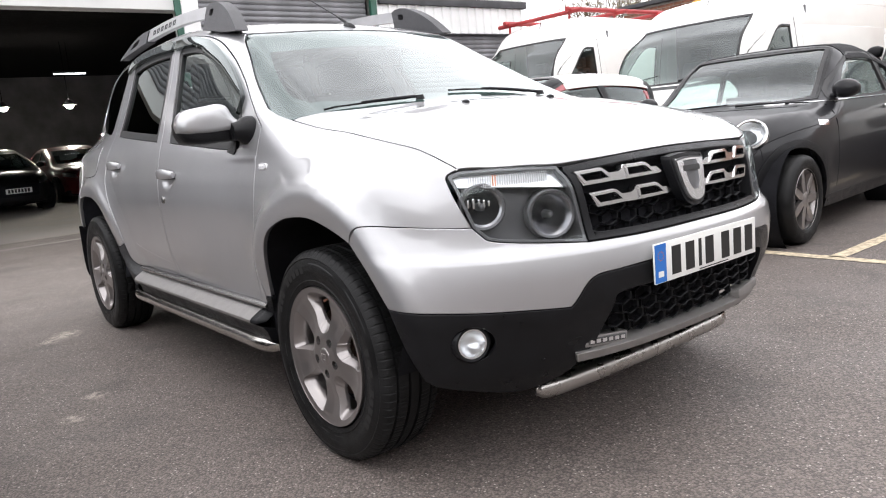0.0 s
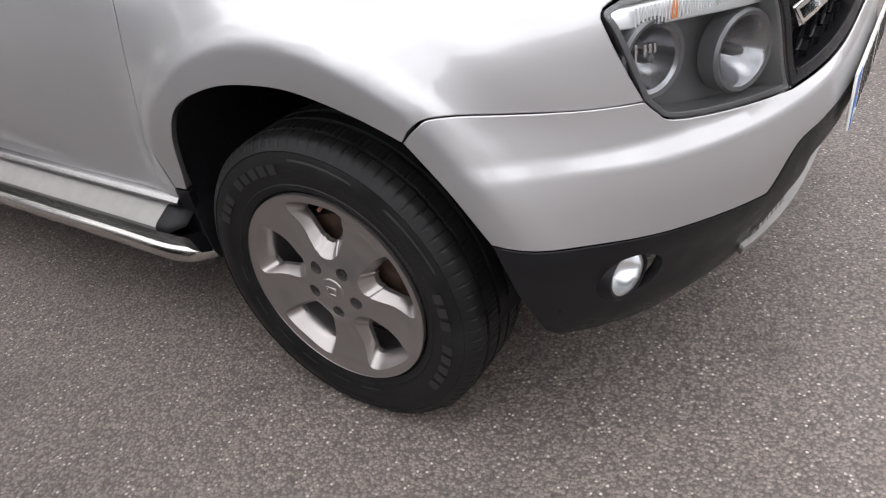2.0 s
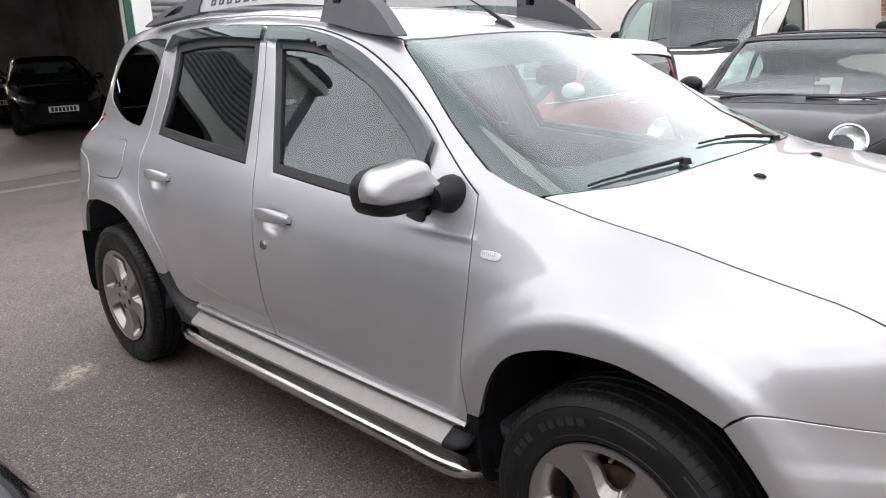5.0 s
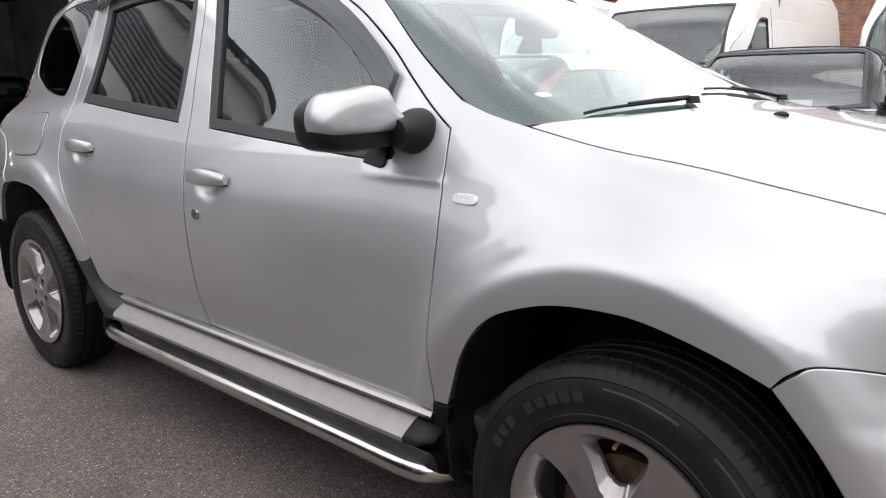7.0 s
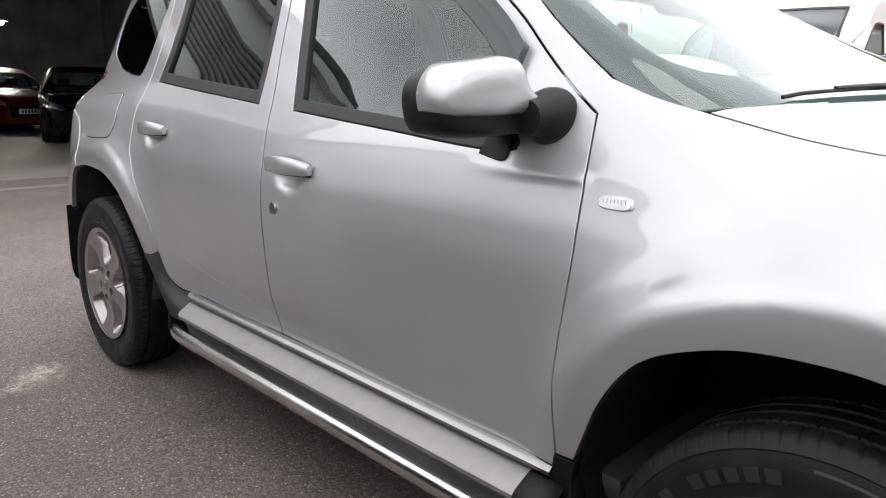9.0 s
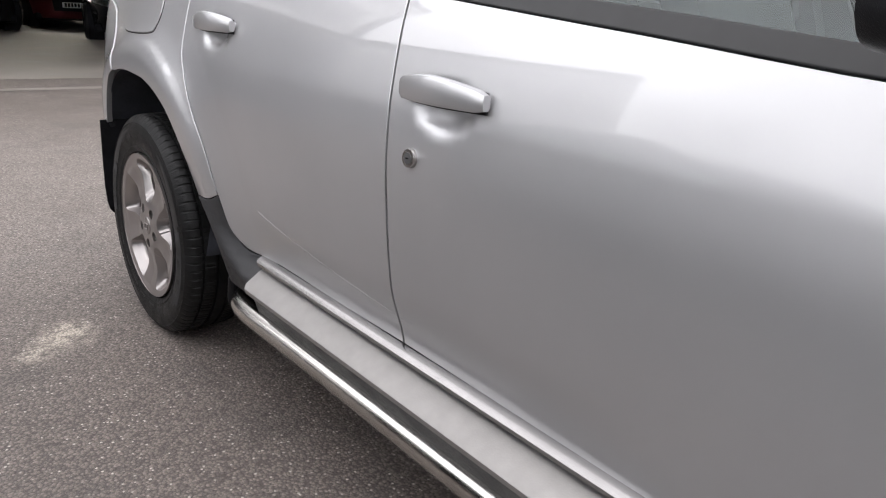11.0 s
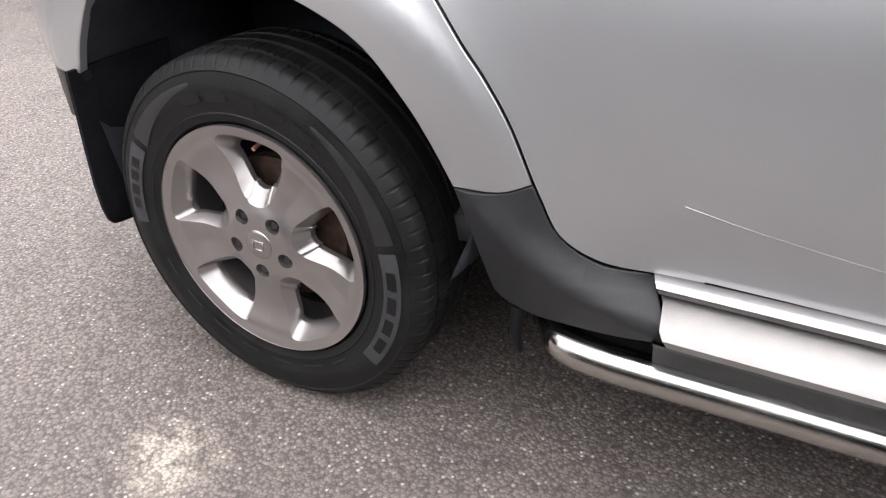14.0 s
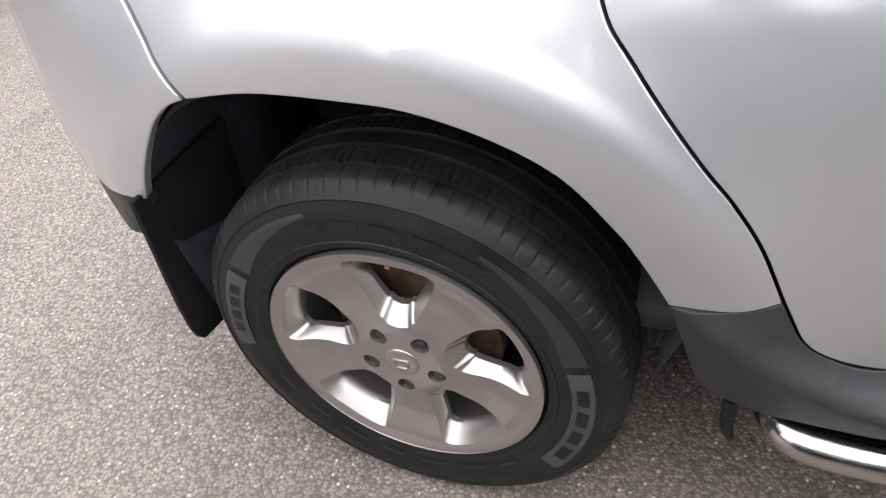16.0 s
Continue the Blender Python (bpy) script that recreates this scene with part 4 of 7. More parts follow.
def window_outline(mid, deep=0.0):
    """One of the five openings between the spokes: its edge on the face (deep 0), narrowing to the hole at the back (deep 1)."""
    r0, r1 = 0.074 + 0.026 * deep, 0.2035 - 0.020 * deep
    w0, w1 = 0.025 - 0.007 * deep, 0.070 - 0.017 * deep
    half = [(r1, 0.0), (r1 - 0.0012, w1 * 0.45), (r1 - 0.006, w1 * 0.80), (r1 - 0.013, w1 * 0.96), (r1 - 0.022, w1 * 0.985), (r0 + 0.65 * (r1 - r0), w0 + 0.80 * (w1 - w0)), (r0 + 0.35 * (r1 - r0), w0 + 0.42 * (w1 - w0)), (r0 + 0.12 * (r1 - r0), w0 + 0.10 * (w1 - w0)), (r0 + 0.010, w0 * 0.90), (r0 + 0.003, w0 * 0.62), (r0, 0.0)]
    pts = half[::-1] + [(r, -w) for r, w in half[1:-1]]
    c, s = math.cos(mid), math.sin(mid)
    out = np.array([(r * c - w * s, r * s + w * c) for r, w in bez(*pts, pts[0], n=4)[:-1]])
    x, y = out.T
    return out if (x * np.roll(y, -1) - y * np.roll(x, -1)).sum() > 0 else out[::-1]


def face_height(p, spin):
    """How far the wheel's face stands out, towards the viewer."""
    r, a = np.hypot(*p.T), np.arctan2(p[:, 1], p[:, 0]) - spin
    spoke = np.abs((np.degrees(a) + 36) % 72 - 36) / 36
    dish = -0.020 * np.sin(np.pi * np.clip((r - 0.062) / 0.150, 0, 1)) ** 1.2
    ridge = 0.008 * (1 - 0.4 * np.clip(1 - spoke / 0.36, 0, 1)) * soft_step(0.075, 0.12, r) * soft_step(0.212, 0.185, r)
    lip = 0.004 * soft_step(0.196, 0.2225, r)
    return 0.004 + dish + ridge + lip


def wheel_face(spin):
    """The cast face with five broad spokes: vertices, faces and normals in the wheel's plane (x, z), standing out along -y."""
    rim = ring([polar(0.2225, t) for t in np.linspace(0, 2 * np.pi, 120, endpoint=False)], step=0.02)
    wins = [window_outline(spin + radians(36 + 72 * k)) for k in range(5)]
    lugs = [ring([tuple(np.add(polar(0.0572, spin + radians(72 * k)), polar(0.0145, t))) for t in np.linspace(0, 2 * np.pi, 18, endpoint=False)], step=0.01) for k in range(5)]
    v, faces = fill(rim, [w[::-1] for w in wins] + [q[::-1] for q in lugs], 0.0055)
    h = face_height(v, spin)
    pts = [(x, -k, z) for (x, z), k in zip(v, h)]
    polys = [f[::-1] for f in faces]
    c = lambda q: face_height(q, spin)
    for w, k in zip(wins, range(5)):
        mid = spin + radians(36 + 72 * k)
        prev = None
        for share, deep in ((0.0, 0.0), (0.5, 0.013), (0.92, 0.026), (1.0, 0.036)):
            loop = window_outline(mid, share)
            base = len(pts)
            pts += [(x, deep - hh * (1 - share), z) for (x, z), hh in zip(loop, c(w))]
            if prev is not None:
                m = len(w)
                polys += [(prev + i, prev + (i + 1) % m, base + (i + 1) % m, base + i) for i in range(m)]
            prev = base
    for q in lugs:
        base = len(pts)
        m = len(q)
        pts += [(x, -hh, z) for (x, z), hh in zip(q, c(q))] + [(x, -hh + 0.022, z) for (x, z), hh in zip(q, c(q))]
        polys += [(base + i, base + (i + 1) % m, base + m + (i + 1) % m, base + m + i) for i in range(m)]
        polys.append(tuple(base + m + i for i in range(m)))
    bm = bmesh.new()
    me = bpy.data.meshes.new("wheel")
    me.from_pydata(pts, [], polys)
    bm.from_mesh(me)
    bpy.data.meshes.remove(me)
    bmesh.ops.remove_doubles(bm, verts=bm.verts, dist=0.0001)
    return bm


def alloy_wheel(parent, where, spin, label=""):
    """wheel > tyre, barrel, cap, nuts, brake disc; its face lies in the plane y = 0 and looks to -y."""
    w = from_bm("wheel", wheel_face(spin), ALLOY, parent, label or "grey five-spoke alloy wheel")
    w.data.set_sharp_from_angle(angle=radians(22))
    w.matrix_basis = where
    back = Matrix.Translation((0, 0.0935, 0))
    lathe("tyre", tyre_profile(), RUBBER, w, back, 1008, "black road tyre with grooved tread", shoulder_cuts)
    lathe("barrel", [(0.2225, -0.010), (0.2225, 0.0), (0.214, 0.012), (0.205, 0.03), (0.195, 0.06), (0.195, 0.17)], ALLOY, w, Matrix(), 96, "alloy rim barrel")
    lathe("brake_disc", [(0.03, 0.045), (0.075, 0.045), (0.078, 0.062), (0.14, 0.064), (0.14, 0.085), (0.04, 0.085)], RUST, w, Matrix(), 64, "brown brake disc")
    lathe("wheel_well_back", [(0.0, 0.11), (0.195, 0.11)], DARK, w, Matrix(), 32, "dark inner face")
    cap = lathe("centre_cap", [(0.0, -0.0075), (0.020, -0.0075), (0.0265, -0.006), (0.0285, -0.004), (0.030, 0.002)], ALLOY, w, Matrix(), 48, "round centre cap with a raised shield")
    bm = bmesh.new()
    for x0, x1, z0, z1 in ((-0.014, 0.014, 0.006, 0.0095), (-0.0125, -0.009, -0.008, 0.006), (0.009, 0.0125, -0.008, 0.006), (-0.010, 0.010, -0.012, -0.008)):
        box(bm, (x0, -0.0098, z0), (x1, -0.006, z1), 0.0008, segs=1)
    from_bm("emblem", bm, ALLOY, cap, "small raised emblem")
    for k in range(5):
        x, z = polar(0.0572, spin + radians(72 * k))
        bm = bmesh.new()
        bmesh.ops.create_cone(bm, cap_ends=True, segments=6, radius1=0.009, radius2=0.008, depth=0.016, matrix=pose(x, 0.010, z, 90, 0, 0))
        from_bm("wheel_nut", bm, ANTHRACITE, w, smooth=False)
    x, z = polar(0.178, spin + radians(36 + 4))
    pipe("valve", [(x, 0.05, z), (x * 0.965, 0.022, z * 0.965)], 0.004, mat("valve_cap", (0.62, 0.32, 0.22), 0.4, 0.6, vary=0.1), w, "short valve with a coppery cap", smooth=False)
    return w


def wall_marks(w, marks):
    """Raised rubber marks on the tyre's outer wall: (start, end in degrees, inner and outer radius)."""
    for a0, a1, r0, r1, material, name in marks:
        k = max(3, int((a1 - a0) / 3))
        prof = lambda r: np.interp(r, [0.221 + 0.022, 0.221 + 0.05, 0.221 + 0.072, 0.307], [-0.1035, -0.1065, -0.1065, -0.1015]) + 0.0935 - 0.0016
        v = []
        for i in range(k + 1):
            t = radians(a0 + (a1 - a0) * i / k)
            in_r = r0 if np.isscalar(r0) else r0[0] + (r0[1] - r0[0]) * i / k
            for r in np.linspace(in_r, r1, 4):
                v.append((r * math.cos(t), float(prof(r)) - (0.0008 if name == "wall_bar" else 0.0), r * math.sin(t)))
        faces = [(4 * i + j, 4 * i + j + 1, 4 * i + 5 + j, 4 * i + 4 + j) for i in range(k) for j in range(3)]
        made(name, v, faces, material, w)


def sidewall(w, front):
    """Pale panels with dark lettering-sized bars, and a row of raised bars above."""
    marks = []
    if front:
        for a0, n in ((102, 9), (-38, 9)):
            marks += [(a0 + 6.2 * k, a0 + 6.2 * k + 4.4, 0.268, 0.290, RUBBER_SOFT, "wall_bar") for k in range(n) if k != 5]
        marks += [(a0, a0 + 28, (0.296, 0.296), 0.300, RUBBER_SOFT, "wall_crescent") for a0 in (24, 66, 172, 214, 256)]
        marks += [(180 + 19 * k, 190 + 19 * k + k % 3, 0.252, 0.256, RUBBER_SOFT, "wall_bar") for k in range(6)]
        return wall_marks(w, marks)
    for a0, a1 in ((-38, 12), (148, 183)):
        marks.append((a0, a1, 0.264, 0.297, RUBBER_PALE, "wall_panel"))
        for k in range(4):
            b = a0 + 5 + (a1 - a0 - 10) * (k + 0.12) / 4
            marks.append((b, b + (a1 - a0 - 10) / 4 * 0.7, 0.272, 0.289, RUBBER, "wall_bar"))
    marks.append((15, 58, (0.262, 0.292), 0.298, RUBBER_SOFT, "wall_crescent"))
    marks.append((106, 145, (0.292, 0.262), 0.298, RUBBER_SOFT, "wall_crescent"))
    marks += [(112 - 12 * k - 9, 112 - 12 * k, 0.264, 0.282, RUBBER, "wall_bar") for k in range(5)]
    marks += [(200 + 17 * k, 209 + 17 * k + k % 3, 0.252, 0.256, RUBBER_SOFT, "wall_bar") for k in range(7)]
    wall_marks(w, marks)


SPIN = radians(50)
wheels = []
for ax, dspin in ((0.0, 0.0), (2.673, 4.0)):
    wheels.append(alloy_wheel(suv, pose(ax, -0.83, 0.335), SPIN + radians(dspin)))
    sidewall(wheels[-1], ax > 1)
    other = copy_thing(wheels[-1], pose(ax, 0.83, 0.335, 0, 0, 180))
    other.parent = suv


# ---- tail of the SUV ----
tail_of = lambda x, y, z: (math.atan2(y, x - 0.3) % (2 * np.pi), z)
TC = (0.3, 0.0)
TAIL_SIDE = [tail_of(*p) for p in lay("side", np.array(bez((-0.200, 0.780), (-0.222, 0.814), (-0.246, 0.850), (-0.277, 0.905), (-0.335, 0.965), (-0.46, 1.0), n=4)), skin)]
TAIL_ARCH = [tail_of(*p) for p in lay("side", np.array(bez((-0.200, 0.780), (-0.232, 0.768), (-0.266, 0.742), (-0.304, 0.698), (-0.340, 0.648), (-0.372, 0.590), n=4)), skin)]
TAIL_FOOT = bez(TAIL_ARCH[-1], tail_of(*lay("side", np.array([(-0.45, 0.585)]), skin)[0]), tail_of(-0.70, -0.60, 0.57), n=3)
tmir = lambda pts: [(2 * np.pi - a, z) for a, z in pts][::-1]
mid_low = [(np.pi + a, 0.55) for a in (0.4, 0.0, -0.4)]
tail_bumper = ring(TAIL_SIDE[::-1], TAIL_ARCH, TAIL_FOOT, mid_low, tmir(TAIL_FOOT), tmir(TAIL_ARCH), tmir(TAIL_SIDE[::-1]), [(np.pi - 0.4, 0.93), (np.pi, 0.92), (np.pi + 0.4, 0.93)])
panel("rear_bumper", tail_bumper, "round", SILVER, suv, centre=TC, lift=0.003, step=0.02, gap=0.0022, edge=0.003)
tail_low = ring(TAIL_FOOT, mid_low, tmir(TAIL_FOOT), [(np.pi - 0.85, 0.50), (np.pi - 0.4, 0.36), (np.pi, 0.34), (np.pi + 0.4, 0.36), (np.pi + 0.85, 0.50)])
panel("rear_lower_bumper", tail_low, "round", PLASTIC, suv, centre=TC, lift=-0.004, step=0.04)
for a in (-1, 1):
    panel("tail_lamp", ring([(np.pi - a * 0.63, 1.0), (np.pi - a * 0.695, 1.01), (np.pi - a * 0.685, 1.26), (np.pi - a * 0.64, 1.27)]), "round", TAIL_RED, suv, centre=TC, step=0.03, label="red tail lamp")
hatch_glass = ring([(np.pi - 0.56, 1.17), (np.pi + 0.56, 1.17), (np.pi + 0.50, 1.42), (np.pi - 0.50, 1.42)])
panel("tailgate", ring([(np.pi - 0.60, 0.935), (np.pi, 0.925), (np.pi + 0.60, 0.935), (np.pi + 0.62, 1.29), (np.pi + 0.55, 1.455), (np.pi - 0.55, 1.455), (np.pi - 0.62, 1.29)]), "round", SILVER, suv, centre=TC, holes=[hatch_glass], step=0.04)
panel("rear_window", hatch_glass, "round", PRIVACY_GLASS, suv, centre=TC, lift=-0.004, thick=0.004, gap=0.001, step=0.05)

# ---- wheel houses ----
def wheel_house(arch, s, cx, lining):
    pts = np.array([(cx - 0.37, 0.32), *arch[::-1], (cx + 0.36, 0.34)] if arch[0][0] > arch[-1][0] else [(cx - 0.37, 0.32), *arch, (cx + 0.36, 0.34)])
    skin_y = lay("side", np.clip(pts, [-9, 0.45], [9, 9]), skin, s)[:, 1]
    v, ys = [], (0.0, 0.02, 0.25, 0.50)
    for (x, z), y in zip(pts, skin_y):
        for d in ys:
            k = 1 + 0.06 * min(1, d / 0.1)
            v.append((cx + (x - cx) * k, y - s * (d + 0.012), 0.335 + (z - 0.335) * k))
    n = len(pts)
    faces = [(4 * i + j, 4 * i + j + 1, 4 * i + 5 + j, 4 * i + 4 + j) for i in range(n - 1) for j in range(3)]
    faces += [tuple(4 * i + 3 for i in range(n))]
    return made("wheel_house", v, faces, lining, suv, "dark wheel arch liner")


REAR_WELL = [(x, z) for x, z in bez((0.400, 0.44), *REAR_ARCH[::9], (-0.265, 0.738), (-0.332, 0.668), (-0.398, 0.572), n=3)]
FRONT_WELL = [(x, z) for x, z in bez((3.075, 0.44), (3.06, 0.541), (3.0, 0.635), *FENDER_ARCH[::9], (2.250, 0.44), n=3)]
# same liner front and rear, lit and shaded by colour alone
for s in (-1, 1):
    wheel_house(REAR_WELL, s, 0.0, LINER_LIT)
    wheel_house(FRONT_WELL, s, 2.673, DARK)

# ---- black spats, mud flaps, sills and side steps ----
SPAT = ring(bez((0.380, 0.520), (0.453, 0.528), (0.503, 0.549), n=3), bez((0.509, 0.534), (0.541, 0.468), (0.60, 0.434), (0.670, 0.430), n=4), [(0.680, 0.412), (0.698, 0.386), (0.712, 0.366), (0.712, 0.346)], bez((0.69, 0.343), (0.60, 0.325), (0.50, 0.311), (0.435, 0.316), (0.414, 0.359), (0.380, 0.520), n=4))


RIDGE = spline([0.38, 0.44, 0.50, 0.56, 0.65, 0.76], [0.54, 0.475, 0.425, 0.392, 0.368, 0.358])


def spat_skin(x, y, z):
    """The flank, swelling at its foot to run into the sill's tread."""
    ridge = RIDGE(x)
    swell = (0.006 + 0.046 * soft_step(0.42, 0.70, x)) * soft_step(ridge + 0.062, ridge + 0.004, z) - 0.20 * np.maximum(ridge - z, 0)
    return skin(x, np.maximum(np.abs(y) - swell, 0), z)


FRONT_SPAT = ring(bez((2.202, 0.462), (2.250, 0.462), n=2), bez((2.250, 0.462), (2.235, 0.40), (2.225, 0.32), n=3), [(2.17, 0.325), (2.185, 0.40)])


def flank_trim(s):
    panel("rear_spat", SPAT, "side", DUSTY_LIT, suv, spat_skin, side=s, lift=-0.001, thick=0.03, step=0.02)
    panel("front_spat", FRONT_SPAT, "side", PLASTIC, suv, side=s, lift=0.002, thick=0.03, step=0.02)
    # sill: rounded lip, sloping bright tread, dark return underneath
    prof = [(-0.772, 0.433), (-0.784, 0.4345), (-0.795, 0.431), (-0.801, 0.424), (-0.800, 0.416), (-0.792, 0.410)]
    tread = [(-0.784, 0.407), (-0.798, 0.406), (-0.838, 0.383), (-0.846, 0.374), (-0.845, 0.364)]
    under = [(-0.843, 0.363), (-0.828, 0.352), (-0.815, 0.335), (-0.800, 0.29), (-0.74, 0.26), (-0.55, 0.25)]
    for name, pr, x0, x1, material, label, slant in (("sill_lip", prof, 0.668, 2.198, LIP_METAL, "rounded bright sill lip", 0.02), ("sill_tread", tread, 0.684, 2.155, BRUSHED, "brushed aluminium sill tread", 0.028), ("sill", under, 0.69, 2.22, PLASTIC, "black sill", 0.0)):
        n, k = 24, len(pr)
        v = []
        for i in range(n + 1):
            for j, (y, z) in enumerate(pr):
                a = x0 + (slant * (j / (k - 1)) if x0 < 1 else 0)
                v.append((a + (x1 - a) * i / n, s * -y, z))
        faces = [(i * k + j, i * k + j + 1, (i + 1) * k + j + 1, (i + 1) * k + j) for i in range(n) for j in range(k - 1)]
        faces += [tuple(range(k)), tuple(n * k + j for j in range(k))[::-1]]
        bm = bmesh.new()
        me = bpy.data.meshes.new("t")
        me.from_pydata(v, [], faces)
        bm.from_mesh(me)
        bpy.data.meshes.remove(me)
        from_bm(name, bm, material, suv, label)
    cap = tread
    v = [(x, s * -(-0.775 + (y + 0.775) * k), 0.385 + (z - 0.385) * k) for x, k in ((2.150, 1.02), (2.190, 0.98), (2.222, 0.55)) for y, z in cap]
    n = len(cap)
    made("sill_end", v, [(r * n + i, r * n + i + 1, r * n + n + i + 1, r * n + n + i) for r in range(2) for i in range(n - 1)] + [tuple(range(n)), tuple(2 * n + i for i in range(n))], PLASTIC, suv, "black sill end cap")
    y = s * 0.795
    step_bar = pipe("side_step", [(0.50, y - s * 0.10, 0.276), (0.535, y - s * 0.035, 0.273), (0.60, y, 0.272), (0.9, y, 0.272), (1.4, y, 0.272), (1.9, y, 0.272), (2.12, y, 0.272), (2.185, y - s * 0.03, 0.272), (2.225, y - s * 0.10, 0.274)], 0.030, STEEL, suv, "polished stainless steel side step tube", n=20)
    for bx in (0.75, 1.4, 2.05):
        pipe("step_bracket", [(bx, y, 0.27), (bx, y - s * 0.20, 0.31)], 0.014, PLASTIC, step_bar, smooth=False)
    # mud flaps
    for fx, z0, z1, y0, y1, lean in ((-0.420, 0.262, 0.60, 0.60, 0.842, 0.035), (2.235, 0.235, 0.47, 0.60, 0.785, -0.015)):
        out = ring(bez((y0, z1), (y0, z0 + 0.04), (y0 + 0.04, z0), (y1 - 0.06, z0), (y1 - 0.01, z0 + 0.05), (y1, z1), n=4))
        flap = slab("mud_flap", out, lambda u, w, d: (fx + d + lean * (w - z0) / 0.35, s * u, w), 0.008, DARK, suv, "black rubber mud flap")
        for bz in (z1 - 0.06,) if fx > 1 else ():
            bm = bmesh.new()
            bmesh.ops.create_uvsphere(bm, u_segments=10, v_segments=6, radius=0.008, matrix=Matrix.Translation((fx + (0.045 if fx < 0 else 0.012), s * (y1 - 0.03), bz)))
            from_bm("bolt", bm, PLASTIC, flap)


both(flank_trim)
pipe("tow_hook", [(0.47, -0.77, 0.31), (0.468, -0.775, 0.255), (0.476, -0.775, 0.225)], [0.012, 0.010, 0.006], PLASTIC, suv, "small dark plastic clip under the spat")

# ---- handles, lock, repeaters ----
def handle(s, x0, x1, z):
    p = lay("side", np.array([(x, z) for x in np.linspace(x0, x1, 7)]), skin, s)
    # the bowl is pressed in under it, so take the door's plain width
    y = np.abs(p[:, 1]).max()
    v, faces, n = [], [], 12
    for i, t in enumerate(np.linspace(0, 1, 15)):
        h = 0.0215 * (0.80 + 0.30 * np.sin(np.pi * t) - 0.10 * t) * (0.78 if i in (0, 14) else 1)
        d = 0.012 * (0.6 if i in (0, 14) else 1)
        out = 0.012 + 0.016 * np.sin(np.pi * t)
        for a in np.linspace(0, 2 * np.pi, n, endpoint=False):
            c, q = np.cos(a), np.sin(a)
            v.append((x0 + (x1 - x0) * t, s * (y + out + d * np.sign(c) * abs(c) ** 0.55), z + 0.006 * np.sin(np.pi * t) + h * np.sign(q) * abs(q) ** 0.55))
    faces = [(i * n + j, i * n + (j + 1) % n, (i + 1) * n + (j + 1) % n, (i + 1) * n + j) for i in range(14) for j in range(n)]
    faces += [tuple(range(n)), tuple(14 * n + j for j in range(n))]
    me = bpy.data.meshes.new("door_handle")
    me.from_pydata(v, [], faces)
    bm = bmesh.new()
    bm.from_mesh(me)
    bpy.data.meshes.remove(me)
    h = from_bm("door_handle", bm, SILVER, suv)
    # dark plate behind the handle, standing for the shadow in its gap
    edge = ring([(x0 + 0.001 + (x1 - x0 - 0.006) * t, z - 0.002 + 0.006 * np.sin(np.pi * t) + q * (0.0215 * (0.80 + 0.30 * np.sin(np.pi * t) - 0.10 * t) + 0.0005)) for q, run in ((1, np.linspace(0, 1, 15)), (-1, np.linspace(1, 0, 15))) for t in run], step=0.012)
    slab("handle_gap_shade", edge, lambda u, w, d: (u, s * (y + 0.002 + d + 0.016 * np.sin(np.pi * np.clip((u - x0) / (x1 - x0), 0, 1))), w), 0.004, PLASTIC, h)
    for hx in (x0 + 0.014, x1 - 0.012):
        block("handle_foot", (hx - 0.008, s * (y - 0.02), z - 0.008), (hx + 0.006, s * (y + 0.020), z + 0.009), SILVER, h, 0.003)
    return h


def disc_on(name, x, z, r, material, s=-1, high=0.004, label="", squash=1.0, n=32, parent=None, power=2.0):
    """A domed button on the flank."""
    p = lay("side", np.array([(x, z)]), skin, s)
    nn = Vector(slope(skin, p)[0])
    m = Matrix.Translation(p[0]) @ nn.to_track_quat("Z", "Y").to_matrix().to_4x4()
    bm = bmesh.new()
    rings, v = [(1.0, -0.004), (1.0, high * 0.5), (0.9, high), (0.4, high * 1.05)], []
    for k, h in rings:
        loop = []
        for a in np.linspace(0, 2 * np.pi, n, endpoint=False):
            c, q = np.cos(a), np.sin(a)
            loop.append(bm.verts.new(m @ Vector((r * k * np.sign(c) * abs(c) ** (2 / power), squash * r * k * np.sign(q) * abs(q) ** (2 / power), h))))
        v.append(loop)
    for a, b in zip(v, v[1:]):
        for i in range(n):
            bm.faces.new((a[i], a[(i + 1) % n], b[(i + 1) % n], b[i]))
    bm.faces.new(v[-1])
    return from_bm(name, bm, material, parent or suv, label)


for s in (-1, 1):
    handle(s, 1.252, 1.452, 0.909)
    handle(s, 0.387, 0.587, 0.960)
    rep = disc_on("side_repeater", 2.290, 0.930, 0.034, LAMP_FROST, s, 0.006, "clear oval side repeater lamp", 0.34, power=3.2)
    for k in range(7):
        q = lay("side", np.array([(2.290 - 0.021 + 0.007 * k, 0.930)]), skin, s)[0]
        pipe("lens_rib", [tuple(q + np.array([0, s * 0.006, 0.0075])), tuple(q + np.array([0, s * 0.006, -0.0075]))], 0.0009, LAMP_SILVER, rep, smooth=False, n=5)
lock = disc_on("door_lock", 1.287, 0.799, 0.0165, LIP_METAL, -1, 0.007, "round chrome key lock")
disc_on("lock_face", 1.287, 0.799, 0.0105, LAMP_GREY, -1, 0.0082, "grey lock barrel", parent=lock)
disc_on("keyhole", 1.287, 0.799, 0.0045, DARK, -1, 0.0092, "", 0.3, parent=lock)

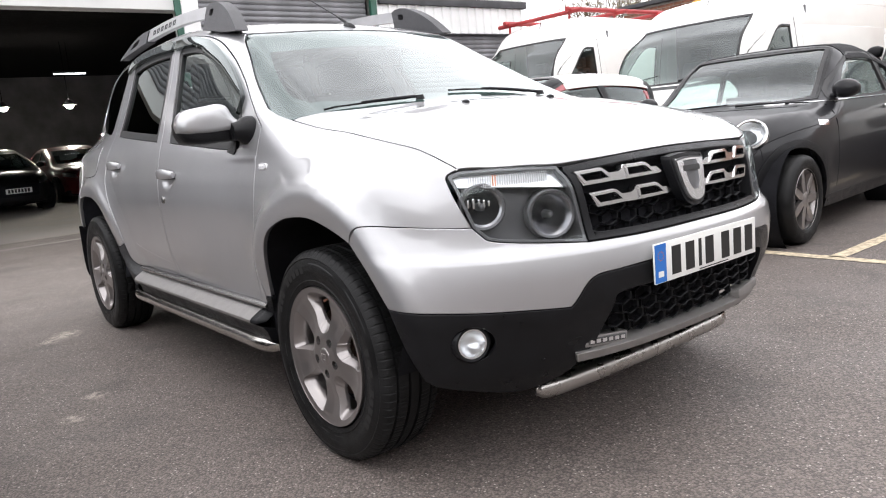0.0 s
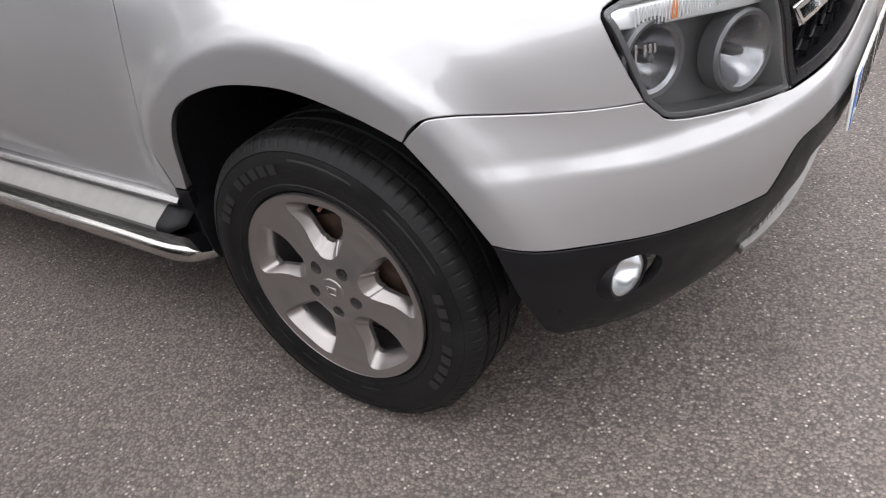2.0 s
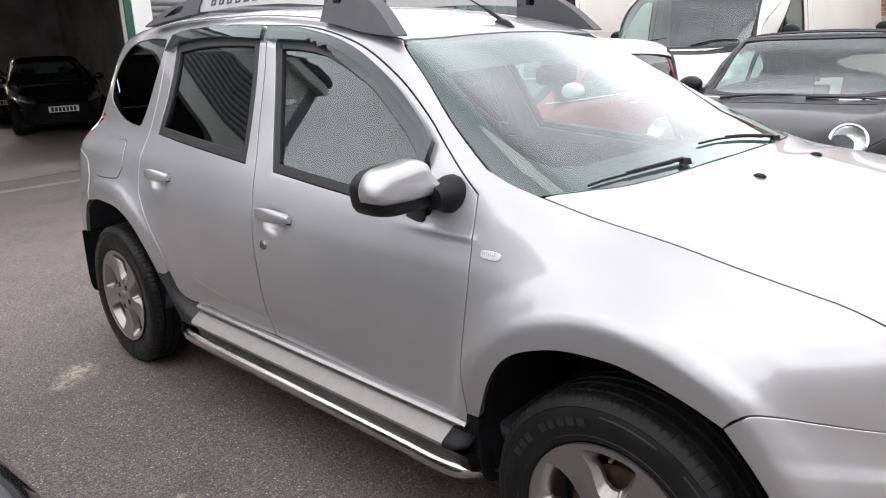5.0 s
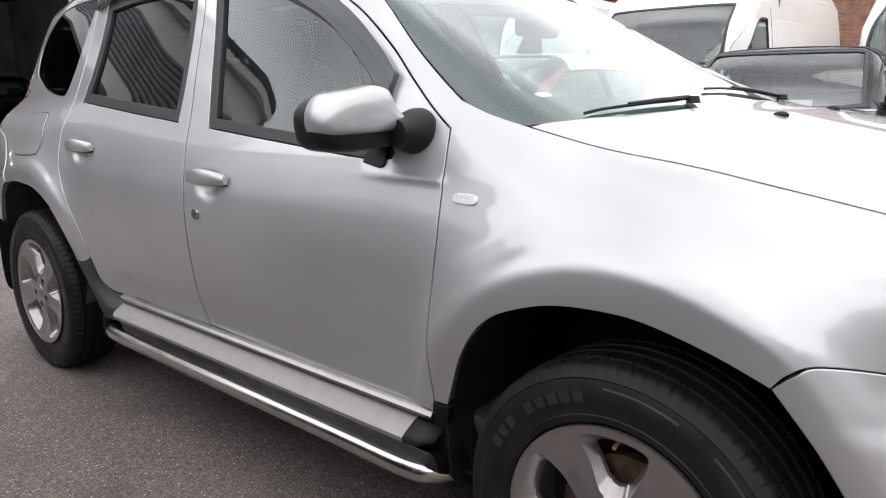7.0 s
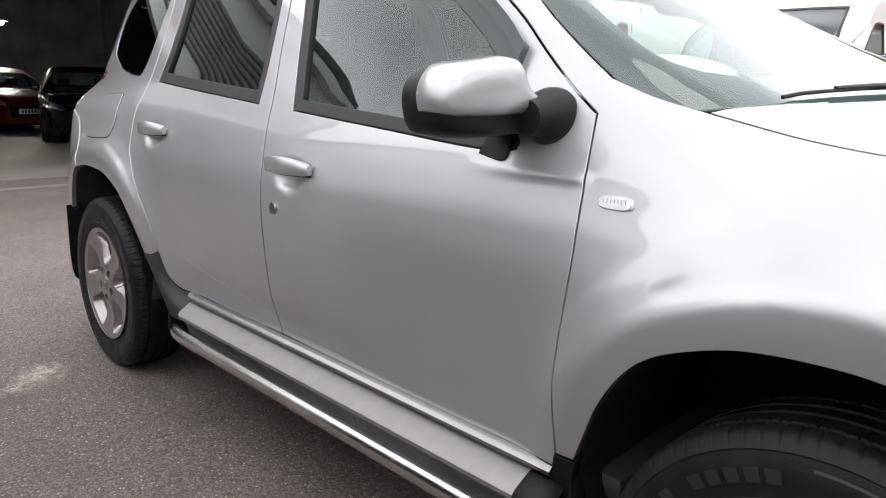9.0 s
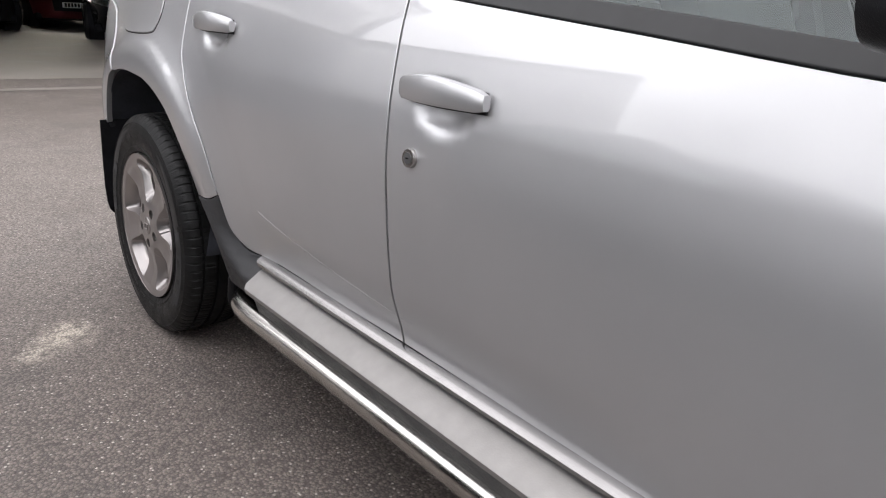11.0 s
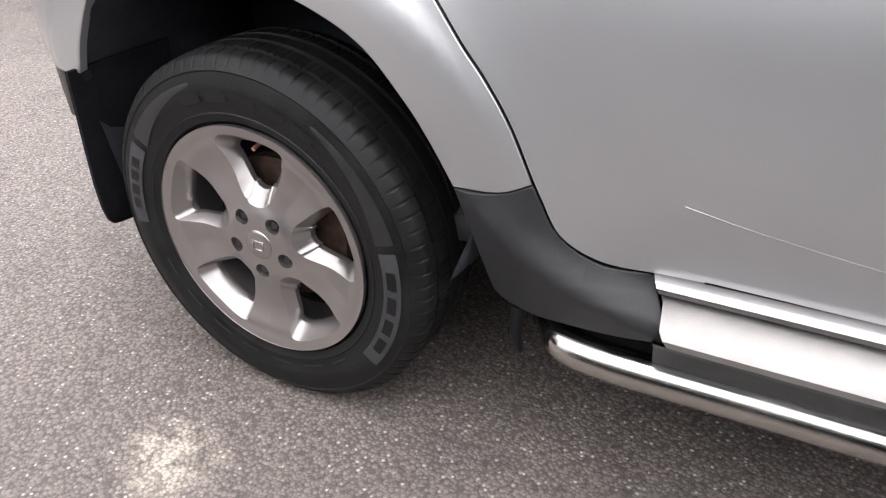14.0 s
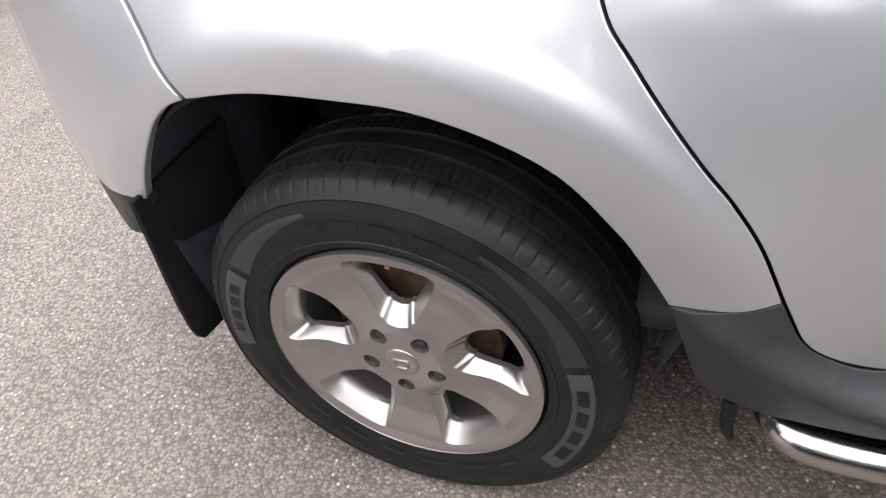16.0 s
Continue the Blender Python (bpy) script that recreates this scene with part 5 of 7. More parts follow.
# a long thin scratch along the lower door
sc = lay("side", np.array(bez((0.70, 0.555), (0.80, 0.536), (0.95, 0.515), (1.10, 0.500), (1.27, 0.488), n=8)), skin, -1)
pipe("scratch", [tuple(p + np.array([0, -0.0002, 0])) for p in sc], [0.0012, 0.0005, 0.0004, 0.0004, 0.0003], mat("scratch_grey", (0.30, 0.29, 0.29), 0.7, vary=0.1), suv, "thin scratch in the paint", smooth=False, n=5)

# ---- mirrors ----
def pillow(name, outline, steps, material, parent, place, label=""):
    """A rounded body: the outline, shrunk about its middle, at each (distance, size)."""
    c = outline.mean(0)
    v, n = [], len(outline)
    for d, k in steps:
        v += [place(*(c + (q - c) * k), d) for q in outline]
    faces = [(i * n + j, i * n + (j + 1) % n, (i + 1) * n + (j + 1) % n, (i + 1) * n + j) for i in range(len(steps) - 1) for j in range(n)]
    faces += [tuple(range(n)), tuple((len(steps) - 1) * n + j for j in range(n))]
    me = bpy.data.meshes.new(name)
    me.from_pydata([tuple(map(float, q)) for q in v], [], faces)
    bm = bmesh.new()
    bm.from_mesh(me)
    bpy.data.meshes.remove(me)
    ob = from_bm(name, bm, material, parent, label)
    ob.data.set_sharp_from_angle(angle=radians(60))
    return ob


MIRROR_CASE = ring(bez((0.968, 1.050), (0.974, 1.085), (0.968, 1.114), (0.943, 1.136), (0.89, 1.150), (0.83, 1.152), (0.802, 1.142), (0.784, 1.112), (0.762, 1.098), (0.735, 1.088), n=4), bez((0.735, 1.05), (0.74, 1.032), (0.80, 1.027), (0.90, 1.022), (0.95, 1.030), (0.968, 1.050), n=4), step=0.012)
MIRROR_CAP = ring(bez((0.972, 1.070), (0.977, 1.092), (0.970, 1.120), (0.942, 1.146), (0.87, 1.158), (0.83, 1.163), (0.802, 1.153), (0.784, 1.120), (0.764, 1.100), (0.742, 1.092), n=4), bez((0.742, 1.078), (0.746, 1.066), (0.80, 1.062), (0.88, 1.058), (0.950, 1.060), (0.972, 1.070), n=4), step=0.012)
for s in (-1, 1):
    at = lambda u, w, d: (2.04 + d + (0.86 - u) * 0.10, s * u, w)
    case = pillow("mirror", MIRROR_CASE, [(0.060, 0.62), (0.052, 0.84), (0.036, 0.95), (0.010, 1.0), (-0.040, 0.99), (-0.052, 0.96), (-0.046, 0.90)], PLASTIC, suv, at, "silver capped door mirror with a black base")
    pillow("mirror_cap", MIRROR_CAP, [(0.074, 0.55), (0.068, 0.78), (0.056, 0.92), (0.034, 0.99), (-0.004, 1.01), (-0.008, 0.97)], SILVER, case, at, "silver painted cap")
    pillow("mirror_glass", inset(MIRROR_CASE, 0.012), [(-0.042, 1.0), (-0.046, 1.0)], CHROME, case, at, "mirror glass")
    lathe("mirror_foot", [(0.0, 0.062), (0.030, 0.060), (0.034, 0.040), (0.046, 0.020), (0.052, 0.0), (0.052, -0.02)], PLASTIC, case, pose(2.115, s * 0.745, 1.060, 0, 0, 0 if s < 0 else 180) @ pose(0, 0, 0, 0, 0, 180), 40, "round black mirror foot")
    panel("mirror_sail", ring(bez((1.97, 0.985), (2.03, 0.975), (2.045, 0.995), (2.035, 1.04), (1.99, 1.03), (1.97, 0.985), n=3)[:-1]), "side", PLASTIC, suv, side=s, lift=0.006, thick=0.012, step=0.02)

# ---- wind deflectors ----
up_f = [p for p in bez((1.075, 1.517), (1.313, 1.501), (1.58, 1.441), (1.79, 1.349), (1.945, 1.247), (2.02, 1.185), n=8)]
low_f = bez((2.01, 1.12), (1.965, 1.155), (1.905, 1.208), (1.74, 1.316), (1.60, 1.378), n=6) + [(1.515, 1.412), (1.50, 1.425), (1.475, 1.432), (1.46, 1.447), (1.42, 1.440), (1.40, 1.458), (1.372, 1.455), (1.36, 1.470)] + bez((1.34, 1.462), (1.22, 1.470), (1.10, 1.474), n=4)
up_r = bez((0.335, 1.513), (0.45, 1.528), (0.75, 1.532), (1.045, 1.521), n=6)
low_r = bez((1.06, 1.478), (0.75, 1.492), (0.45, 1.485), (0.30, 1.452), n=6)
for s in (-1, 1):
    panel("wind_deflector", ring(up_f, low_f), "side", SMOKED, suv, side=s, lift=0.020, thick=0.018, gap=0.0, step=0.02, label="smoked acrylic wind deflector with a broken notch")
    panel("wind_deflector", ring(up_r, low_r), "side", SMOKED, suv, side=s, lift=0.020, thick=0.018, gap=0.0, step=0.02, label="smoked acrylic wind deflector")

# ---- roof rails, aerial ----
for s in (-1, 1):
    y0 = s * 0.545
    lean = lambda u, w, d: (u, y0 - s * (d - 0.02) - s * 0.25 * (w - 1.5), w)
    foot = ring(bez((1.375, 1.632), (1.42, 1.640), (1.49, 1.634), (1.58, 1.598), (1.66, 1.548), (1.742, 1.476), n=5), bez((1.742, 1.472), (1.60, 1.488), (1.48, 1.512), (1.36, 1.532), n=3), step=0.012)
    eye = ring(bez((1.418, 1.588), (1.455, 1.583), (1.462, 1.607), (1.425, 1.612), (1.418, 1.588), n=3)[:-1], step=0.008)
    rail = slab("roof_rail", foot, lean, 0.055, GREY_PLASTIC, suv, "silver roof rail with grey plastic feet", holes=[eye])
    slab("rail_eye", ring([(1.40, 1.575), (1.48, 1.57), (1.48, 1.615), (1.40, 1.62)]), lambda u, w, d: lean(u, w, d + 0.025), 0.004, DARK, rail)
    back = ring(bez((0.02, 1.572), (0.12, 1.602), (0.26, 1.640), (0.40, 1.660), (0.53, 1.662), n=5), bez((0.50, 1.600), (0.42, 1.597), (0.36, 1.592), (0.20, 1.580), (0.02, 1.565), n=4), step=0.012)
    slot = ring(bez((0.20, 1.600), (0.34, 1.612), (0.37, 1.638), (0.30, 1.632), (0.20, 1.600), n=3)[:-1], step=0.008)
    slab("rail_foot", back, lean, 0.05, GREY_PLASTIC, rail, "grey plastic rail foot", holes=[slot])
    bar = ring(bez((0.50, 1.664), (0.80, 1.668), (1.10, 1.658), (1.385, 1.634), n=5), bez((1.385, 1.582), (1.10, 1.606), (0.80, 1.612), (0.515, 1.606), n=5), step=0.03)
    slab("rail_bar", bar, lambda u, w, d: lean(u, w, d + 0.006), 0.034, LIGHT_RAIL, rail, "silver rail bar")
    for k in range(6):
        x = 0.60 + 0.062 * k
        mark = ring([(x, 1.625), (x + 0.036, 1.6265), (x + 0.041, 1.650), (x + 0.005, 1.6485)], step=0.02)
        gap_in = ring([(x + 0.011, 1.632), (x + 0.028, 1.633), (x + 0.030, 1.643), (x + 0.013, 1.642)], step=0.02)
        slab("rail_mark", mark, lambda u, w, d: lean(u, w, d + 0.004), 0.002, GREY_PLASTIC, rail, holes=[gap_in])
aerial = pillow("aerial", ring(bez((0.03, 0.0), (0.02, 0.016), (-0.03, 0.018), (-0.055, 0.012), (-0.06, 0.0), (-0.055, -0.012), (-0.03, -0.018), (0.02, -0.016), (0.03, 0.0), n=3)[:-1], step=0.01), [(0.0, 1.0), (0.012, 0.95), (0.026, 0.6), (0.030, 0.3)], PLASTIC, suv, lambda u, w, d: (1.715 + u, w, 1.487 + d + u * -0.22), "black roof aerial with a thin raked rod")
pipe("rod", [(1.70, 0, 1.51), (1.62, 0, 1.556)], [0.008, 0.006], PLASTIC, aerial, smooth=False)
pipe("rod", [(1.62, 0, 1.556), (1.15, 0, 1.79)], [0.003, 0.002], PLASTIC, aerial, smooth=False)

# ---- wipers and washer jets ----
for pv, tip, bend in (((2.535, -0.27), (2.468, -0.62), 0.004), ((2.545, 0.33), (2.50, -0.10), -0.01)):
    line = np.array([np.array(pv) + (np.array(tip) - np.array(pv)) * t + np.array([bend * np.sin(np.pi * t), 0]) for t in np.linspace(0, 1, 9)])
    p = lay("top", line, skin) + np.array([0, 0, 0.004])
    arm = pipe("wiper", [tuple(q + np.array([0, 0, 0.004])) for q in p[:6]], [0.006, 0.005, 0.0035], PLASTIC, suv, "black windscreen wiper", smooth=False, n=8)
    pipe("blade", [tuple(q) for q in p[1:]], 0.0035, RUBBER, arm, smooth=False, n=6)
    bm = bmesh.new()
    bmesh.ops.create_cone(bm, cap_ends=True, segments=16, radius1=0.017, radius2=0.012, depth=0.016, matrix=Matrix.Translation(Vector(p[0]) + Vector((0.01, 0, 0.0))))
    from_bm("wiper_pivot", bm, PLASTIC, arm)
for y in (-0.21, 0.21):
    q = lay("top", np.array([(2.72, y)]), skin)[0]
    bm = bmesh.new()
    bmesh.ops.create_uvsphere(bm, u_segments=14, v_segments=8, radius=0.012, matrix=Matrix.Translation(Vector(q)) @ Matrix.Diagonal((1.5, 1.0, 0.8, 1)))
    from_bm("washer_jet", bm, PLASTIC, suv, "small black washer jet")


# ---- headlamps ----
LAMP_OUT = bez(turn_of(3.256, -0.684, 0.748), turn_of(3.235, -0.692, 0.80), turn_of(3.212, -0.700, 0.855), turn_of(3.199, -0.704, 0.882), turn_of(3.215, -0.680, 0.894), n=4)
LAMP_TOP = bez(turn_of(3.215, -0.680, 0.894), turn_of(3.27, -0.58, 0.893), turn_of(3.343, -0.45, 0.884), n=4)
LAMP_IN = bez(turn_of(3.346, -0.448, 0.876), turn_of(3.38, -0.432, 0.826), turn_of(3.414, -0.424, 0.690), n=4)
lamp_r = ring(LAMP_OUT, LAMP_TOP, LAMP_IN, LAMP_LOW[::-1], step=0.012)
div = bez(turn_of(3.215, -0.698, 0.848), turn_of(3.30, -0.575, 0.838), turn_of(3.378, -0.432, 0.822), n=4)
strip_r = ring(div, LAMP_IN[:1], LAMP_TOP[::-1], LAMP_OUT[::-1][:5], step=0.012)
for s in (-1, 1):
    turn = (lambda r: r) if s < 0 else (lambda r: ring([(-a, z) for a, z in r], step=0.5))
    out = turn(lamp_r)
    lens = panel("headlamp", out, "round", LENS, suv, lift=0.001, thick=0.003, gap=0.001, edge=0.002, step=0.02, label="clear headlamp with grey inner housing and chrome strip")
    panel("lamp_wall", out, "round", LAMP_GREY, lens, holes=[inset(out, 0.010)], lift=-0.003, thick=0.085, gap=0.001, step=0.02)
    panel("lamp_housing", out, "round", LAMP_GREY, lens, lift=-0.075, thick=0.002, gap=0.004, step=0.03)
    panel("lamp_strip", inset(turn(strip_r), 0.006), "round", LAMP_SILVER, lens, lift=-0.020, thick=0.012, gap=0.0, step=0.02, label="ribbed chrome indicator strip")
    n_ribs = 34
    for k in range(n_ribs):
        t = 0.10 + 0.78 * k / (n_ribs - 1)
        x, y = 3.21 + (3.345 - 3.21) * t, -0.680 + (0.680 - 0.452) * t
        a, z = turn_of(x, y, 0.866)
        q = lay("round", np.array([(a if s < 0 else -a, z)]), skin)[0]
        nn = slope(skin, q[None])[0]
        c = q - 0.014 * nn
        pipe("lamp_rib", [tuple(c + np.array([0, 0, 0.014])), tuple(c - np.array([0, 0, 0.014]))], 0.0016, LAMP_FROST if k not in (10, 11) else AMBER, lens, smooth=False, n=6)
    for (x, y, z), r in (((3.275, -0.650, 0.796), 0.052), ((3.368, -0.496, 0.760), 0.056)):
        a, zz = turn_of(x, y, z)
        q = lay("round", np.array([(a if s < 0 else -a, zz)]), skin)[0]
        aim = Vector((0.88, 0.45 * s, 0.05)).normalized()
        m = Matrix.Translation(Vector(q) - aim * 0.030) @ aim.to_track_quat("-Y", "Z").to_matrix().to_4x4()
        bowl = lathe("reflector", [(0.010, 0.046), (0.024, 0.038), (0.040, 0.020), (r - 0.006, 0.0), (r, -0.004), (r + 0.001, 0.004), (0.040, 0.032)], LAMP_CHROME, lens, m, 40, "round chrome reflector")
        if x < 3.3:
            # the dipped beam's stepped mirror facets
            for k in range(5):
                w0 = -0.036 + 0.014 * k
                from_bm("reflector_facet", box(bmesh.new(), (w0, 0.008 + 0.004 * abs(k - 2), 0.000 - 0.003 * (k % 2)), (w0 + 0.006, 0.011 + 0.004 * abs(k - 2), 0.024 - 0.003 * abs(k - 1)), 0.0015, m), CHROME, bowl)
        lathe("bulb", [(0.0, 0.0), (0.006, 0.002), (0.010, 0.014), (0.011, 0.045)], LAMP_GREY, bowl, m, 20)
        lathe("reflector_ring", [(r, -0.005), (r + 0.006, -0.007), (r + 0.010, -0.002), (r + 0.010, 0.03)], LAMP_GREY, bowl, m, 40)

# ---- grille ----
front_x = lambda y, z: float(3.485 - 0.070 * (abs(y) / 0.5) ** 3.05 + NOSE(z))
def nose_at(u, w, d):
    return (front_x(u, w) - 0.012 + d, u, w)
GR = ring(bez(turn_of(3.350, -0.440, 0.880), turn_of(3.39, -0.24, 0.892), turn_of(3.40, 0.0, 0.896), n=4), mirror(bez(turn_of(3.350, -0.440, 0.880), turn_of(3.39, -0.24, 0.892), turn_of(3.40, 0.0, 0.896), n=4)), mirror(LAMP_IN[1:])[::-1], mirror(GRILLE_LOW)[::-1], GRILLE_LOW[::-1], LAMP_IN[1:][::-1], step=0.02)
grille = panel("grille", GR, "round", PLASTIC, suv, holes=[inset(GR, 0.022)], lift=0.0, thick=0.05, gap=0.002, step=0.02, label="black grille with stepped chrome bars and a shield badge")
panel("grille_back", GR, "round", DARK, grille, lift=-0.045, thick=0.004, gap=0.003, step=0.04)


def honeycomb(name, y0, y1, z0, z1, back, parent, test, size=0.032, material=PLASTIC):
    """A net of flat hexagonal cells, each with its own walls."""
    v, faces, row, z = [], [], 0, z0
    while z < z1:
        y = y0 + (size * 0.87 if row % 2 else 0)
        while y < y1:
            if test(y, z):
                fx = front_x(y, z) - back
                k = len(v)
                for rr, dx in ((0.98, 0.0), (0.88, -0.002), (0.80, -0.018)):
                    for i in range(6):
                        a = radians(60 * i + 30)
                        v.append((fx + dx, y + rr * size * math.cos(a), z + 0.52 * rr * size * math.sin(a)))
                for lv in (0, 6):
                    faces += [(k + lv + i, k + lv + (i + 1) % 6, k + lv + 6 + (i + 1) % 6, k + lv + 6 + i) for i in range(6)]
            y += size * 1.74
        z += size * 0.80
        row += 1
    return tagged(made(name, v, faces, material, parent, smooth=False), "black honeycomb mesh")


honeycomb("grille_mesh", -0.42, 0.42, 0.695, 0.79, 0.024, grille, lambda y, z: abs(y) < 0.385 - (0.80 - z) * 0.1, 0.040)
BAR_OUT = [(-0.419, 0.862), (-0.342, 0.865), (-0.327, 0.861), (-0.310, 0.848), (-0.276, 0.848), (-0.264, 0.853), (-0.252, 0.864), (-0.174, 0.864), (-0.160, 0.859), (-0.143, 0.847), (-0.122, 0.846), (-0.100, 0.831), (-0.112, 0.827), (-0.270, 0.825), (-0.300, 0.826), (-0.399, 0.823)]
BAR_HOLES = ([(-0.406, 0.853), (-0.340, 0.856), (-0.333, 0.853), (-0.315, 0.836), (-0.391, 0.834)], [(-0.244, 0.855), (-0.176, 0.855), (-0.168, 0.852), (-0.148, 0.836), (-0.243, 0.835)])
for s in (1, -1):
    for dy, dz in ((0.0, 0.0), (0.032, -0.060)):
        shift = lambda pts: [(s * (y + dy), z + dz) for y, z in pts]
        bar_ = slab("grille_bar", ring(*shift(BAR_OUT), step=0.012), lambda u, w, d: nose_at(u, w, d - 0.016), 0.022, CHROME, grille, "chrome grille bar with two slots", holes=[ring(*shift(h), step=0.012) for h in BAR_HOLES])
        for h in BAR_HOLES:
            lipped = ring(*shift(h), step=0.012)
            slab("bar_lip", inset(lipped, -0.007), lambda u, w, d: nose_at(u, w, d + 0.0055), 0.004, CHROME, bar_, holes=[lipped])
shield = ring(bez((-0.078, 0.868), (0.0, 0.874), (0.078, 0.868), n=4), bez((0.078, 0.868), (0.080, 0.85), (0.066, 0.785), (0.045, 0.738), (0.0, 0.722), (-0.045, 0.738), (-0.066, 0.785), (-0.080, 0.85), (-0.078, 0.868), n=5), step=0.012)
bx = front_x(0, 0.80)
bplace = lambda back: (lambda u, w, d: (bx - 0.016 + back + d - (w - 0.80) * 0.22, u, w))
badge = slab("badge", shield, bplace(0.0), 0.030, PLASTIC, grille, "chrome shield badge on a dark base")
slab("badge_face", inset(shield, 0.012), bplace(0.030), 0.006, LAMP_GREY, badge, "satin grey shield face")
slab("badge_bow", inset(shield, 0.016), bplace(0.036), 0.004, CHROME, badge, "chrome bow", holes=[ring((-0.034, 0.852), (0.034, 0.852), (0.026, 0.79), (0.012, 0.768), (-0.012, 0.768), (-0.026, 0.79), step=0.02)])
slab("badge_line", ring((-0.040, 0.822), (0.040, 0.822), (0.038, 0.838), (-0.038, 0.838), step=0.02), bplace(0.0405), 0.001, INK, badge)

# ---- number plate, lower intake, lamps, skid bar ----
px = 3.489
plate = block("number_plate", (px, -0.26, 0.538), (px + 0.006, 0.26, 0.649), PLATE_WHITE, suv, 0.003, "white front number plate with a blue end band")
block("plate_band", (px + 0.0061, -0.258, 0.541), (px + 0.0068, -0.208, 0.646), PLATE_BLUE, plate, 0.0)
block("band_mark", (px + 0.0069, -0.245, 0.556), (px + 0.0074, -0.221, 0.572), PLATE_WHITE, plate, 0.0)
for k in range(10):
    a = radians(36 * k)
    block("band_star", (px + 0.0069, -0.234 + 0.012 * math.cos(a), 0.612 + 0.012 * math.sin(a)), (px + 0.0074, -0.231 + 0.012 * math.cos(a), 0.615 + 0.012 * math.sin(a)), AMBER, plate, 0.0)
for k, y in enumerate((-0.182, -0.116, -0.052, -0.018, 0.066, 0.132, 0.196)):
    w = 0.014 if k == 2 else 0.042
    block("plate_bar", (px + 0.0062, y, 0.553), (px + 0.0072, y + w, 0.632), INK, plate, 0.0)
block("plate_bar", (px + 0.0062, -0.05, 0.543), (px + 0.0068, 0.10, 0.546), INK, plate, 0.0)

AIR = ring(AIR_UP, mirror(AIR_UP), bez(*[(a, 0.372 + 0.01 * abs(a)) for a in (0.33, 0.15, 0.0, -0.15, -0.33)], n=2), step=0.03)
intake = panel("lower_intake", AIR, "round", DARK, suv, lift=-0.05, thick=0.004, gap=0.0, step=0.05, label="dark lower air intake with honeycomb mesh")
honeycomb("intake_mesh", -0.36, 0.36, 0.412, 0.535, 0.020, intake, lambda y, z: abs(y) < 0.335 + (z - 0.39) * 0.15, 0.042)
SKID = ring(bez(*[(a, 0.378 + 0.004 * abs(a)) for a in (-0.40, -0.2, 0.0, 0.2, 0.40)], n=3), bez(*[(a, 0.354) for a in (0.395, 0.2, 0.0, -0.2, -0.395)], n=3), step=0.03)
panel("skid_plate", SKID, "round", BRUSHED, suv, lift=0.012, thick=0.05, gap=0.0, step=0.02, label="silver skid strip under the bumper")
for s in (-1, 1):
    p = [Vector((3.374, s * 0.424, 0.402)), Vector((3.396, s * 0.275, 0.390))]
    d = (p[1] - p[0]).normalized()
    m = Matrix.Translation((p[0] + p[1]) / 2) @ d.to_track_quat("Y", "Z").to_matrix().to_4x4()
    L = (p[1] - p[0]).length / 2
    led = from_bm("daytime_lamp", box(bmesh.new(), (-0.03, -L, -0.015), (0.012, L, 0.015), 0.004, m), BRUSHED, suv, "slim clear daytime running lamp")
    from_bm("lamp_cover", box(bmesh.new(), (0.010, -L + 0.008, -0.009), (0.0145, L - 0.008, 0.009), 0.003, m), LAMP_GREY, led)
    for k in range(6):
        y = -L + 0.02 + (2 * L - 0.04) * k / 5
        from_bm("lamp_cell", box(bmesh.new(), (0.0146, y - 0.007, -0.005), (0.0155, y + 0.007, 0.005), 0.0, m), LAMP_SILVER, led)
    # fog lamp in a dished surround
    a, z = turn_of(3.247, -0.704, 0.443)
    q = lay("round", np.array([(a if s < 0 else -a, z)]), skin)[0]
    aim = Vector((0.93, 0.34 * s, 0.0)).normalized()
    m = Matrix.Translation(Vector(q) - aim * 0.010) @ aim.to_track_quat("-Y", "Z").to_matrix().to_4x4()
    fog = lathe("fog_lamp", [(0.0, 0.030), (0.012, 0.029), (0.022, 0.022), (0.033, 0.010), (0.037, -0.002), (0.043, -0.003)], LAMP_SILVER, suv, m, 9, "round chrome fog lamp")
    lathe("fog_glass", [(0.0, -0.012), (0.02, -0.010), (0.034, -0.004), (0.041, 0.002)], LENS, fog, m, 36)
    lathe("fog_ring", [(0.040, -0.004), (0.046, -0.006), (0.052, 0.0), (0.055, 0.02)], PLASTIC, fog, m, 36, "black surround")
    dish = ring([(a + 0.055 * math.cos(t) * 1.7 + 0.045, z + 0.052 * math.sin(t)) for t in np.linspace(0, 2 * np.pi, 24, endpoint=False)], step=0.05)
bar = pipe("nudge_bar", [(3.225, -0.472, 0.250), (3.250, -0.42, 0.250), (3.262, -0.2, 0.250), (3.265, 0.0, 0.250), (3.262, 0.2, 0.250), (3.250, 0.42, 0.250), (3.225, 0.472, 0.250)], [0.020, 0.029, 0.031, 0.031, 0.031, 0.031, 0.031, 0.031, 0.031, 0.031, 0.031, 0.029, 0.020], BAR_STEEL, suv, "brushed steel nudge bar under the front bumper", n=20)
for y in (-0.25, 0.25):
    pipe("bar_bracket", [(3.255, y, 0.25), (3.10, y, 0.29)], 0.02, PLASTIC, bar, smooth=False)

